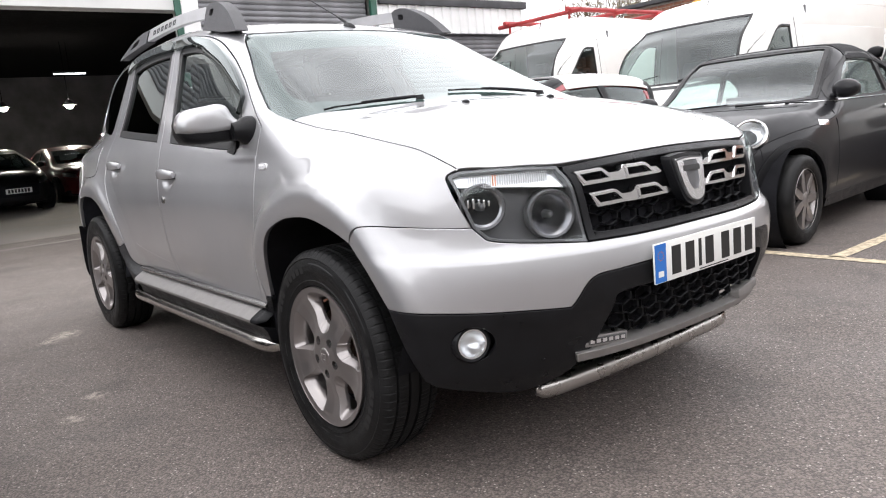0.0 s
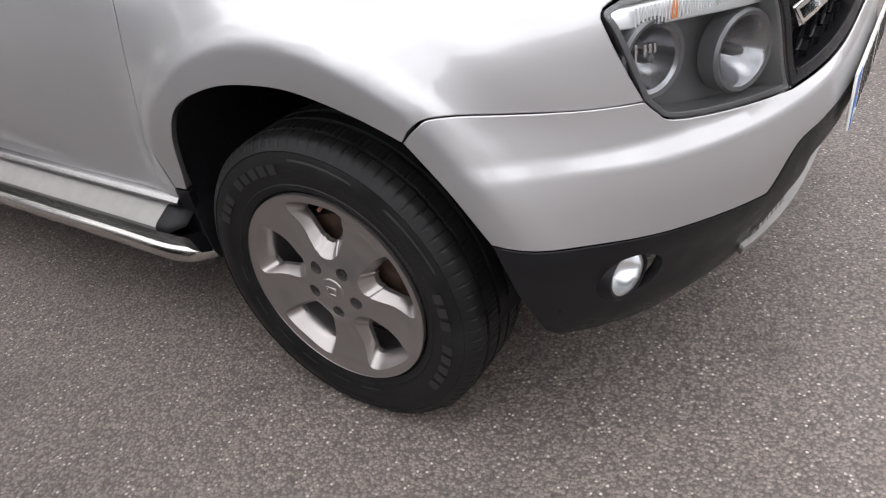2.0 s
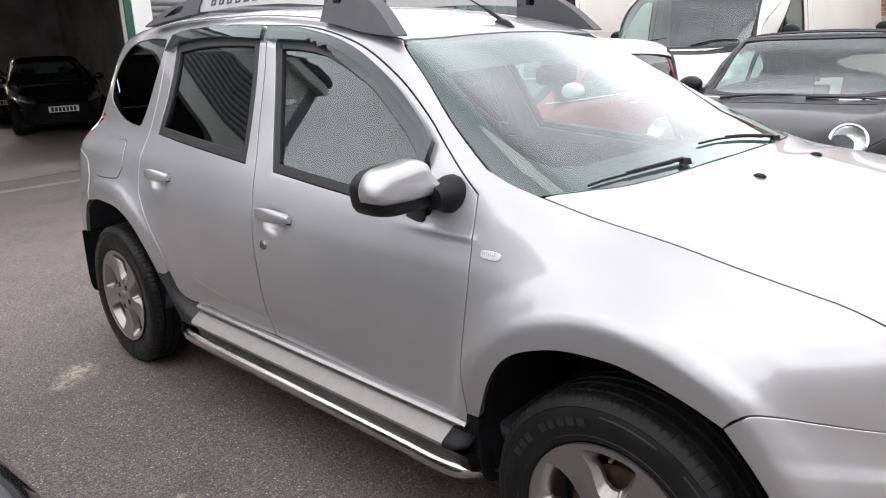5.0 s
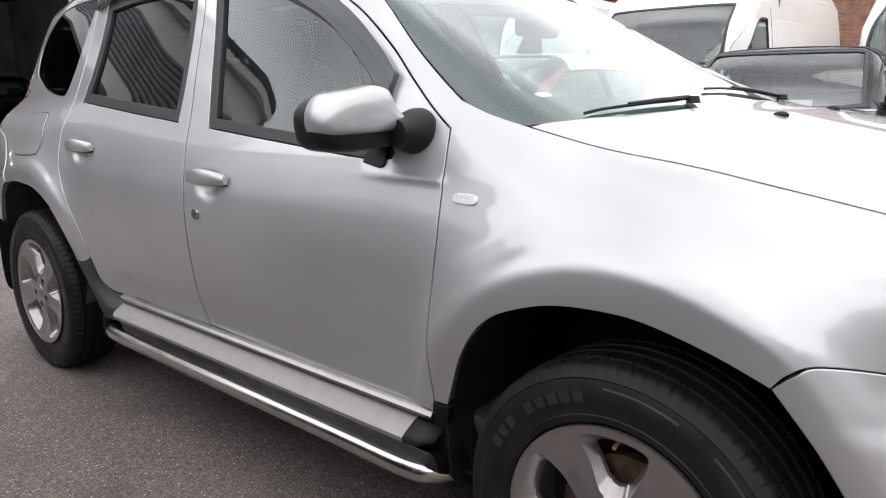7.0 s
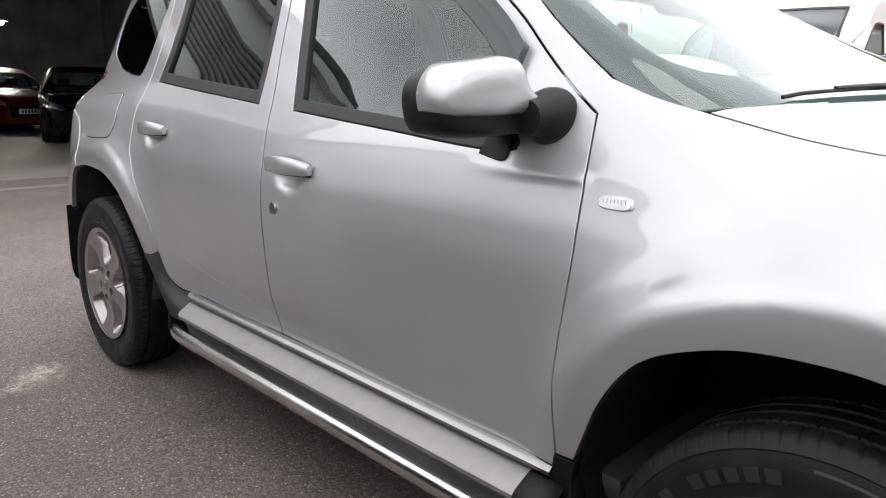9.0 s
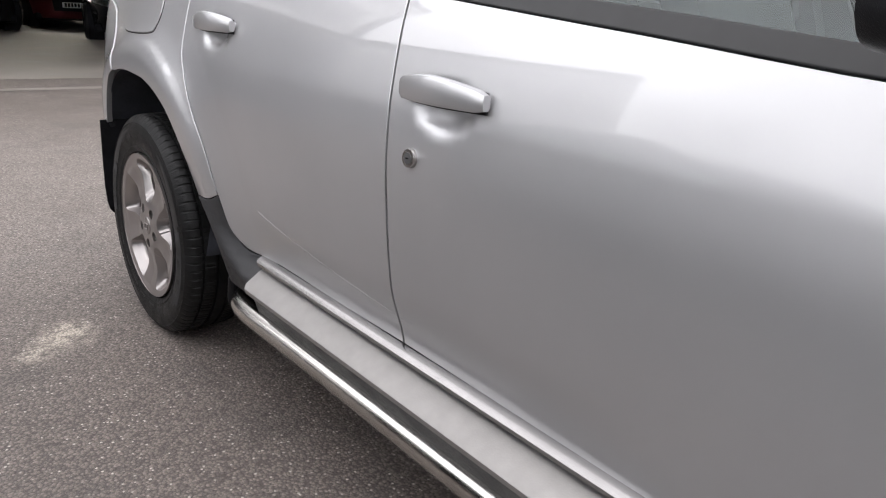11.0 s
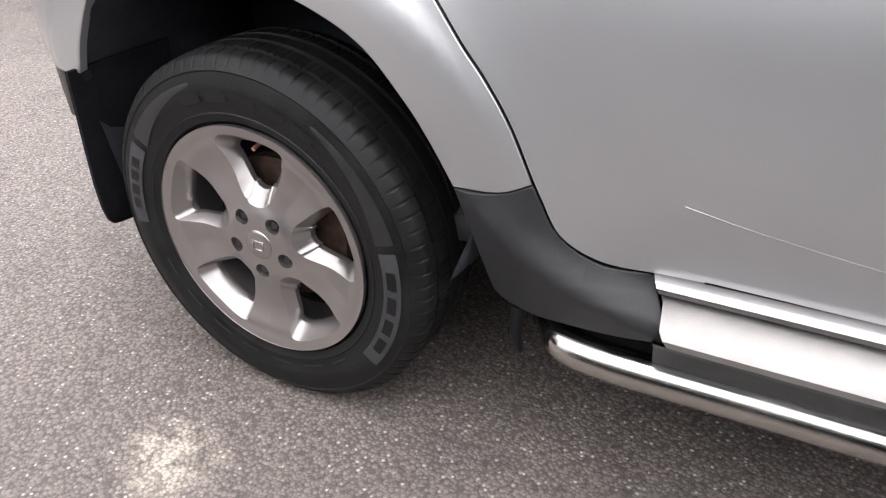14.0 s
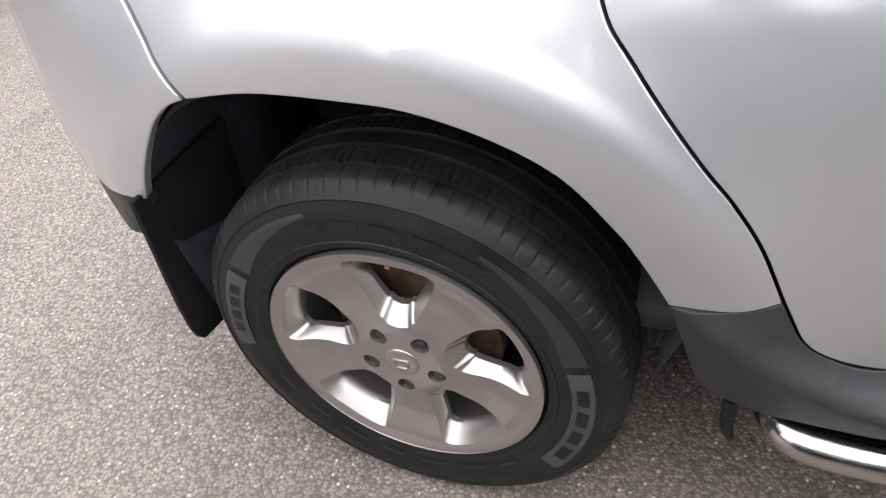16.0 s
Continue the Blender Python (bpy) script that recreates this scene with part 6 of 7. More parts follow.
# ---- underside and cabin ----
block("floor_pan", (0.48, -0.755, 0.255), (2.14, 0.755, 0.33), DARK, suv, 0.02)
block("engine_tray", (2.20, -0.58, 0.25), (3.16, 0.58, 0.33), DARK, suv, 0.02)
block("boot_pan", (-0.66, -0.58, 0.28), (0.46, 0.58, 0.36), DARK, suv, 0.02)
block("axle", (-0.05, -0.62, 0.26), (0.05, 0.62, 0.34), DARK, suv, 0.02)
cabin = block("cabin_floor", (-0.5, -0.72, 0.36), (2.3, 0.72, 0.42), DASH, suv, 0.02, "dark cabin floor")
dash_out = ring(bez((2.50, 1.02), (2.36, 1.055), (2.20, 1.06), (2.08, 1.03), (2.03, 0.95), (2.05, 0.88), (2.12, 0.84), n=5), (2.50, 0.86), step=0.04)
slab("dashboard", dash_out, lambda u, w, d: (u, -0.66 + d, w), 1.32, DASH, suv, "dark grey dashboard")


def seat(x, y, rear=False):
    c = ring(bez((x - 0.25, 0.62), (x - 0.27, 0.70), (x, 0.70), (x + 0.25, 0.73), (x + 0.27, 0.66), (x + 0.2, 0.60), n=4), (x - 0.2, 0.58), step=0.04)
    base = slab("seat", c, lambda u, w, d: (u, y - 0.25 + d, w), 0.50, SEAT_CLOTH, suv, "dark cloth seat")
    b = ring(bez((x - 0.20, 0.66), (x - 0.33, 0.95), (x - 0.44, 1.20), (x - 0.40, 1.24), (x - 0.34, 1.20), (x - 0.22, 0.95), (x - 0.08, 0.70), n=5), step=0.04)
    slab("backrest", b, lambda u, w, d: (u, y - 0.24 + d, w), 0.48, SEAT_CLOTH, base)
    h = ring(bez((x - 0.47, 1.26), (x - 0.50, 1.34), (x - 0.47, 1.42), (x - 0.41, 1.41), (x - 0.39, 1.33), (x - 0.41, 1.26), n=4), step=0.03)
    slab("headrest", h, lambda u, w, d: (u, y - 0.13 + d, w), 0.26, SEAT_CLOTH, base)


for sx, sy in ((1.45, -0.36), (1.45, 0.36), (0.62, -0.36), (0.62, 0.36)):
    seat(sx, sy)
sw = lathe("steering_wheel", [(0.180, -0.010), (0.186, 0.006), (0.178, 0.016), (0.168, 0.006), (0.172, -0.008), (0.180, -0.010)], DASH, suv, pose(1.98, -0.37, 0.98, 0, 0, 90) @ pose(0, 0, 0, -28, 0, 0), 48, "dark steering wheel")
lathe("wheel_hub", [(0.0, -0.03), (0.06, -0.025), (0.075, 0.0), (0.06, 0.03)], DASH, sw, pose(1.98, -0.37, 0.98, 0, 0, 90) @ pose(0, 0, 0, -28, 0, 0), 32)
pillow("rear_view_mirror", ring(bez((-0.11, 0.0), (-0.10, 0.03), (0.0, 0.035), (0.10, 0.03), (0.11, 0.0), (0.10, -0.03), (0.0, -0.035), (-0.10, -0.03), (-0.11, 0.0), n=3)[:-1], step=0.02), [(0.0, 0.95), (0.015, 1.0), (0.03, 0.8)], PLASTIC, suv, lambda u, w, d: (1.92 + d, u, 1.33 + w), "black rear view mirror")


# ---- other vehicles: x forward from the tail, y left ----
def body_field(L, half, roof, width, nose, bow=0.10, tail=0.06, k_top=0.14, power=3.4):
    """A vehicle's skin from its roof line, its width by height and its nose's profile."""
    R, Wd, N = spline(*zip(*roof)), spline(*zip(*width)), spline(*zip(*nose))

    def f(x, y, z):
        a = np.abs(y)
        side = a - (Wd(z) * half - 0.06 * (np.maximum(x - L * 0.72, 0) / (L * 0.28)) ** 2 - 0.05 * (np.maximum(L * 0.25 - x, 0) / (L * 0.25)) ** 2)
        top = (z - (R(x) - 0.07 * a * a)) * 0.93
        front = (x - (L - bow * (a / (half * 0.62)) ** power + N(z))) / np.sqrt(1 + (bow * power / (half * 0.62) * (a / (half * 0.62)) ** (power - 1)) ** 2)
        rear = (tail * (a / (half * 0.62)) ** 3 - x)
        return smax(smax(smax(side, top, k_top), front, 0.10), rear, 0.14)
    f.roof, f.L, f.half = R, L, half
    return f


def plain_wheel(parent, m, r=0.31, width=0.19, spokes=7, face=None, tyre=None):
    """wheel > tyre, spokes; its face looks to -y."""
    face = face or ALLOY
    rim = r * 0.68
    w = lathe("wheel", [(rim, -0.004), (rim + 0.004, 0.0), (rim, 0.012), (rim * 0.93, 0.03), (rim * 0.9, 0.15)], face, parent, m, 48, "alloy wheel with dark tyre")
    h = width / 2
    lathe("tyre", [(rim - 0.005, 0.012), (rim + 0.008, -0.004), (rim + 0.03, -0.014), (r - 0.03, -0.012), (r - 0.008, 0.004), (r, 0.03), (r, width - 0.05), (r - 0.02, width - 0.02), (rim, width - 0.03)], RUBBER, w, m, 64)
    lathe("wheel_back", [(0.0, 0.07), (rim * 0.92, 0.07)], DARK, w, m, 24)
    lathe("hub_cap", [(0.0, -0.006), (0.035, -0.005), (0.055, 0.004), (0.06, 0.03)], face, w, m, 24)
    for k in range(spokes):
        a = 2 * math.pi * k / spokes
        c, s = math.cos(a), math.sin(a)
        out = ring((0.04, -0.020), (0.5 * rim, -0.030), (rim * 0.97, -0.022), (rim * 0.97, 0.022), (0.5 * rim, 0.030), (0.04, 0.020), step=0.05)
        slab("spoke", out, lambda u, v, d: m @ Vector((u * c - v * s, d - 0.002 + 0.01 * abs(v) / 0.03, u * s + v * c)), 0.03, face, w)
    return w


def arch(cx, r, z0=0.28):
    a0 = math.asin((z0 - 0.30) / r)
    return [(cx + r * math.cos(t), 0.30 + r * math.sin(t)) for t in np.linspace(math.pi - a0, a0, 18)]


def vehicle(th, f, paint_, axles, wr, glass_holes, screen, drop=0.10, xr=0.30, xf=None, floor=0.27, roof_mat=None, step=0.06, rear_screen=None, pane=SIDE_GLASS, spokes=7, face=None, nose_floor=0.20, black_sill=True, screen_pane=None):
    """Body shell, panes and wheels of a parked vehicle, as parts of th."""
    L, half = f.L, f.half
    xf = xf or L - 0.40
    xs = np.linspace(xr, xf, 46)
    edge = np.stack([xs, f.roof(xs) - drop - 0.07 * half ** 2], 1)
    side_out = ring((xr, floor), arch(axles[0], wr + 0.055, floor), arch(axles[1], wr + 0.055, floor), (xf, floor), [tuple(p) for p in edge[::-1]], step=0.05)
    for s in (-1, 1):
        panel("body_side", side_out, "side", paint_, th, f, s, [ring(h, step=0.05) for h in glass_holes], thick=0.02, gap=0.0, step=step)
        for h in glass_holes:
            panel("side_window", inset(ring(h, step=0.05), 0.002), "side", pane, th, f, s, lift=-0.010, thick=0.004, gap=0.0, step=step * 1.6)
            panel("window_seal", ring(h, step=0.05), "side", SEAL, th, f, s, [inset(ring(h, step=0.05), 0.02)], lift=0.002, thick=0.015, gap=0.0, step=step)
    er = lay("side", edge, f, -1)
    right = [(p[0], p[1]) for p in er]
    yb, xn = -right[-1][1], L - 0.16
    curve = [(xf + (xn - xf) * math.sin(t), -yb * math.cos(t) ** 0.75) for t in np.linspace(0, math.pi / 2, 14)][1:]
    fwd = curve + [(x, -y) for x, y in curve[::-1][1:]] + [(x, -y) for x, y in right[::-1][:1]]
    top_out = ring(right, fwd, [(x, -y) for x, y in right[::-1]], step=0.06)
    sx0, sx1, sy0, sy1 = screen  # header x, base x, half widths there
    scr = ring(bez((sx0, -sy0), (sx0 + 0.03, 0.0), (sx0, sy0), n=4), bez((sx1, sy1), (sx1 + 0.10, sy1 * 0.6), (sx1 + 0.13, 0.0), (sx1 + 0.10, -sy1 * 0.6), (sx1, -sy1), n=4), step=0.05)
    holes = [scr]
    if rear_screen:
        rx0, rx1, ry = rear_screen
        holes.append(ring((rx0, -ry), (rx1, -ry * 0.95), (rx1, ry * 0.95), (rx0, ry), step=0.05))
    panel("upper_body", top_out, "top", paint_, th, f, holes=holes, thick=0.02, gap=0.0, step=step)
    if roof_mat:
        cut = [(x, y) for x, y in right if x < sx0 - 0.02]
        panel("roof", ring(cut, [(x, -y) for x, y in cut[::-1]], step=0.06), "top", roof_mat, th, f, lift=0.006, thick=0.02, gap=0.0, step=step)
    panel("windscreen", inset(scr, 0.002), "top", screen_pane or CLEAR_GLASS, th, f, lift=-0.004, thick=0.004, gap=0.0, step=step * 1.4)
    panel("windscreen_seal", scr, "top", SEAL, th, f, holes=[inset(scr, 0.03)], lift=0.003, thick=0.01, gap=0.0, step=step)
    if rear_screen:
        panel("rear_window", inset(holes[1], 0.002), "top", pane, th, f, lift=-0.004, thick=0.004, gap=0.0, step=step * 1.4)
    # nose below the bonnet's edge
    c = (xf - 0.55, 0.0)
    tops = lay("top", np.array([right[-1]] + fwd), f)
    ang = lambda p: math.atan2(p[1] - c[1], p[0] - c[0])
    up = [(ang(p), p[2]) for p in tops]
    zs = np.linspace(edge[-1][1], floor, 6)
    down = lay("side", np.stack([np.full(6, xf), zs], 1), f, -1)
    r_side = [(ang(p), p[2]) for p in down]
    l_side = [(-a, z) for a, z in r_side]
    low = [(a, nose_floor) for a in np.linspace(l_side[-1][0] * 0.97, r_side[-1][0] * 0.97, 12)]
    panel("nose", ring(up, l_side[1:], low, r_side[::-1], step=0.06), "round", paint_, th, f, centre=c, lift=-0.002, thick=0.02, gap=0.0, step=step)
    # tail and underside
    panel("tail", ring([(math.pi + a, z) for a, z in ((-0.95, floor), (0.95, floor), (0.9, float(f.roof(xr)) - drop - 0.06), (0.45, float(f.roof(0.05)) - 0.16), (-0.45, float(f.roof(0.05)) - 0.16), (-0.9, float(f.roof(xr)) - drop - 0.06))], step=0.06), "round", paint_, th, f, centre=(0.9, 0.0), lift=-0.003, thick=0.02, gap=0.0, step=step)
    block("underbody", (0.25, -half * 0.80, 0.16), (L - 0.30, half * 0.80, 0.30), DARK, th, 0.03)
    block("cabin", (0.5, -half * 0.72, 0.30), (sx1 - 0.1, half * 0.72, 0.62), DASH, th, 0.05)
    for ax in axles:
        for s in (-1, 1):
            y = s * (half - 0.015)
            m = pose(ax, y, wr, 0, 0, 0 if s < 0 else 180)
            plain_wheel(th, m, wr, 0.19, spokes, face)
            lathe("wheel_house", [(0.02, 0.32), (wr + 0.06, 0.30), (wr + 0.065, 0.05)], DARK, th, m, 32)


def on_skin(f, mode, u, v, s=-1, centre=(2.3, 0.0)):
    p = lay(mode, np.array([(u, v)]), f, s, centre)
    return Vector(p[0]), Vector(slope(f, p)[0])


def round_lamp(th, p, aim, r, ring_mat=CHROME):
    m = Matrix.Translation(p) @ aim.to_track_quat("-Y", "Z").to_matrix().to_4x4()
    q = lathe("headlamp", [(0.0, 0.04), (r * 0.5, 0.035), (r * 0.95, 0.0), (r, -0.01)], LAMP_SILVER, th, m, 36, "round headlamp with a chrome ring")
    lathe("lamp_glass", [(0.0, -0.035), (r * 0.5, -0.028), (r * 0.85, -0.014), (r, -0.004)], LENS, q, m, 36)
    lathe("lamp_ring", [(r * 0.96, -0.012), (r * 1.03, -0.020), (r * 1.18, -0.012), (r * 1.22, 0.02)], ring_mat, q, m, 36)


def seat_row(th, x, half, n, z=0.45, top=1.12):
    for k in range(n):
        y = (k - (n - 1) / 2) * half * 0.85
        b = ring(bez((x, z), (x - 0.10, z + 0.3), (x - 0.2, top - 0.12), (x - 0.16, top - 0.08), (x - 0.08, top - 0.14), (x + 0.1, z + 0.05), n=3), step=0.06)
        seat_ = slab("seat", b, lambda u, w, d: (u, y - 0.22 + d, w), 0.44, SEAT_CLOTH, th)
        hd = ring(bez((x - 0.22, top - 0.05), (x - 0.23, top + 0.08), (x - 0.15, top + 0.08), (x - 0.14, top - 0.05), n=3), step=0.05)
        slab("headrest", hd, lambda u, w, d: (u, y - 0.12 + d, w), 0.24, SEAT_CLOTH, seat_)


def door_mirror(th, x, y, z, s, material, foot=PLASTIC):
    out = ring([(0.10 * math.cos(t) * (1 if math.cos(t) > 0 else 0.9), 0.07 * math.sin(t)) for t in np.linspace(0, 2 * np.pi, 20, endpoint=False)], step=0.05)
    mm = pillow("door_mirror", out, [(0.07, 0.45), (0.06, 0.75), (0.035, 0.95), (0.0, 1.0), (-0.02, 0.97)], material, th, lambda u, w, d: (x + d, y + s * (0.12 + u), z + w))
    pipe("mirror_arm", [(x, y, z - 0.05), (x, y + s * 0.06, z - 0.04)], 0.022, foot, mm, smooth=False)


def wiper_pair(th, f, x, spread, s=1):
    for y in (-spread, spread * 0.35):
        p = lay("top", np.array([(x, y), (x - 0.07, y + 0.22), (x - 0.10, y + 0.50)]), f) + np.array([0, 0, 0.012])
        pipe("wiper", [tuple(q) for q in p], [0.011, 0.007, 0.004], PLASTIC, th, "black wiper", n=6)


MINI_WIDTH = [(0.15, 0.93), (0.35, 0.985), (0.55, 1.0), (0.75, 0.985), (0.90, 0.945), (0.98, 0.90), (1.10, 0.85), (1.35, 0.745), (1.5, 0.69)]
MINI_NOSE = [(0.1, -0.16), (0.25, -0.04), (0.45, 0.0), (0.62, -0.03), (0.75, -0.12), (0.9, -0.30), (1.1, -0.5)]
SOFT_TOP = mat("black_soft_top", (0.018, 0.018, 0.02), 0.95, vary=0.3, scale=8, bump=0.002, bump_scale=250)


def small_hatch(th, paint_, soft=False, roof_mat=None, stripes=None):
    roof = [(-0.1, 0.80), (0.12, 0.90), (0.35, 1.02), (0.62, 1.24), (0.95, 1.37), (1.35, 1.42), (1.72, 1.405), (1.92, 1.31), (2.20, 1.09), (2.42, 0.985), (2.62, 0.955), (3.0, 0.915), (3.3, 0.85), (3.55, 0.74), (3.8, 0.60)] if soft else \
           [(-0.1, 1.18), (0.05, 1.27), (0.25, 1.36), (0.6, 1.405), (1.1, 1.425), (1.60, 1.405), (1.95, 1.25), (2.35, 1.06), (2.62, 0.965), (3.0, 0.915), (3.3, 0.85), (3.55, 0.74), (3.8, 0.60)]
    f = body_field(3.72, 0.845, roof, MINI_WIDTH, MINI_NOSE, 0.16, 0.08)
    wins = [bez((1.60, 1.33), (1.95, 1.20), (2.20, 1.06), (2.30, 0.97), n=3) + bez((2.28, 0.94), (1.6, 0.955), (1.02, 0.965), n=3) + bez((1.06, 1.15), (1.12, 1.31), (1.30, 1.335), n=3)]
    wins.append([(0.98, 0.97), (0.66, 0.98), (0.60, 1.08), (0.80, 1.24), (1.04, 1.31)] if soft else [(0.98, 0.97), (0.30, 0.99), (0.30, 1.25), (0.6, 1.31), (1.05, 1.335)])
    vehicle(th, f, paint_, (0.56, 3.02), 0.305, wins, (1.78, 2.34, 0.56, 0.64) if soft else (1.62, 2.52, 0.56, 0.64), roof_mat=roof_mat, spokes=7, face=ALLOY)
    if not soft:
        panel("rear_trim", ring([(math.pi + a, z) for a, z in ((-0.80, 0.985), (0.80, 0.985), (0.74, 1.30), (-0.74, 1.30))], step=0.06), "round", PLASTIC, th, f, centre=(0.9, 0.0), lift=0.004, thick=0.02, gap=0.0, step=0.05, label="glossy black rear window surround")
    sx0, sx1 = (1.78, 2.34) if soft else (1.62, 2.52)
    scr = ring(bez((sx0, -0.56), (sx0 + 0.03, 0.0), (sx0, 0.56), n=4), bez((sx1, 0.64), (sx1 + 0.10, 0.384), (sx1 + 0.13, 0.0), (sx1 + 0.10, -0.384), (sx1, -0.64), n=4), step=0.05)
    panel("screen_surround", inset(scr, -0.028 if soft else -0.05), "top", PLASTIC, th, f, holes=[scr], lift=0.004, thick=0.012, gap=0.0, step=0.05, label="black windscreen pillars")
    for s in (-1, 1):
        if not soft:
            around = ring(bez((0.20, 0.975), (1.2, 0.95), (2.38, 0.935), n=3), bez((2.30, 1.03), (1.97, 1.235), (1.62, 1.368), (1.1, 1.380), (0.6, 1.352), (0.24, 1.285), n=3), step=0.05)
            panel("pillar_trim", around, "side", PLASTIC, th, f, s, [ring(h, step=0.05) for h in wins], lift=0.004, thick=0.015, gap=0.0, step=0.05, label="glossy black window pillars")
        p, n = on_skin(f, "top", 3.30, s * 0.585)
        round_lamp(th, p + Vector((0.035, s * 0.01, -0.012)), Vector((0.80, s * 0.22, 0.50)).normalized(), 0.094)
        door_mirror(th, 2.22, s * 0.70, 1.03, s, paint_ if soft else WHITE_PAINT)
        # dark arch lips
        for ax in (0.56, 3.02):
            a = ring(arch(ax, 0.415, 0.27), arch(ax, 0.358, 0.27)[::-1], step=0.04)
            panel("arch_lip", a, "side", PLASTIC, th, f, s, lift=0.008, thick=0.03, gap=0.0, step=0.04)
        panel("sill", ring((0.95, 0.20), (2.62, 0.20), (2.62, 0.29), (0.95, 0.29), step=0.06), "side", PLASTIC, th, f, s, lift=0.004, thick=0.03, gap=0.0, step=0.06)
        p, n = on_skin(f, "side", 2.66, 0.80, s)
        panel("side_vent", ring((2.58, 0.78), (2.72, 0.79), (2.70, 0.83), (2.56, 0.82), step=0.03), "side", CHROME, th, f, s, lift=0.004, thick=0.01, gap=0.0, step=0.03)
        belt = lay("side", np.array([(x, 0.952) for x in np.linspace(0.5, 2.58, 14)]), f, s)
        pipe("belt_trim", [tuple(q + np.array([0, s * 0.004, 0])) for q in belt], 0.007, CHROME, th, "bright waistline trim", smooth=False, n=6)
        panel("door_gap", ring((2.44, 0.34), (2.452, 0.34), (2.40, 0.93), (2.388, 0.93), step=0.06), "side", DARK, th, f, s, lift=0.001, thick=0.004, gap=0.0, edge=0.001, step=0.05)
        hp, hn = on_skin(f, "side", 1.28, 0.86, s)
        pipe("door_handle", [tuple(hp + hn * 0.02 + Vector((-0.08, 0, 0))), tuple(hp + hn * 0.03), tuple(hp + hn * 0.02 + Vector((0.08, 0, 0)))], 0.012, CHROME, th, "chrome handle")
    panel("front_grille", ring([(a, z) for a, z in ((-0.30, 0.44), (0.30, 0.44), (0.38, 0.60), (-0.38, 0.60))], step=0.05), "round", DARK, th, f, centre=(2.77, 0.0), lift=0.004, thick=0.02, gap=0.0, step=0.04)
    panel("cowl", ring(bez((2.54, -0.60), (2.64, -0.35), (2.66, 0.0), (2.64, 0.35), (2.54, 0.60), n=3), bez((2.62, 0.62), (2.74, 0.3), (2.76, 0.0), (2.74, -0.3), (2.62, -0.62), n=3), step=0.05), "top", PLASTIC, th, f, lift=0.003, thick=0.01, gap=0.0, step=0.05)
    wiper_pair(th, f, 2.60, 0.45)
    seat_row(th, 1.35, 0.8, 2)
    seat_row(th, 0.75, 0.8, 2, 0.45, 1.0)
    if stripes:
        for y0, y1 in ((-0.36, -0.16), (0.16, 0.36)):
            panel("bonnet_stripe", ring((2.80, y0), (3.42, y0 * 0.85), (3.42, y1 * 0.85), (2.80, y1), step=0.06), "top", stripes, th, f, lift=0.003, thick=0.004, gap=0.0, step=0.06)
    return f


conv = thing("convertible_car", "dark grey convertible with a black soft top parked in a bay", "car", pose(1.21, 6.06, 0, 0, 0, -90 + 5.0))
small_hatch(conv, DARK_GREY_PAINT, True, SOFT_TOP)
red = thing("small_car", "red hatchback with a white roof parked beside vans", "car", pose(-0.75, 5.03, 0, 0, 0, -90))
small_hatch(red, RED_PAINT, False, WHITE_PAINT, WHITE_PAINT)

# ---- vans ----
VAN_WIDTH = [(0.2, 0.93), (0.45, 0.99), (0.9, 1.0), (1.3, 0.985), (1.8, 0.93), (2.2, 0.865), (2.5, 0.82)]
VAN_NOSE = [(0.15, -0.10), (0.35, 0.0), (0.7, 0.0), (0.95, -0.06), (1.15, -0.20), (1.4, -0.45)]


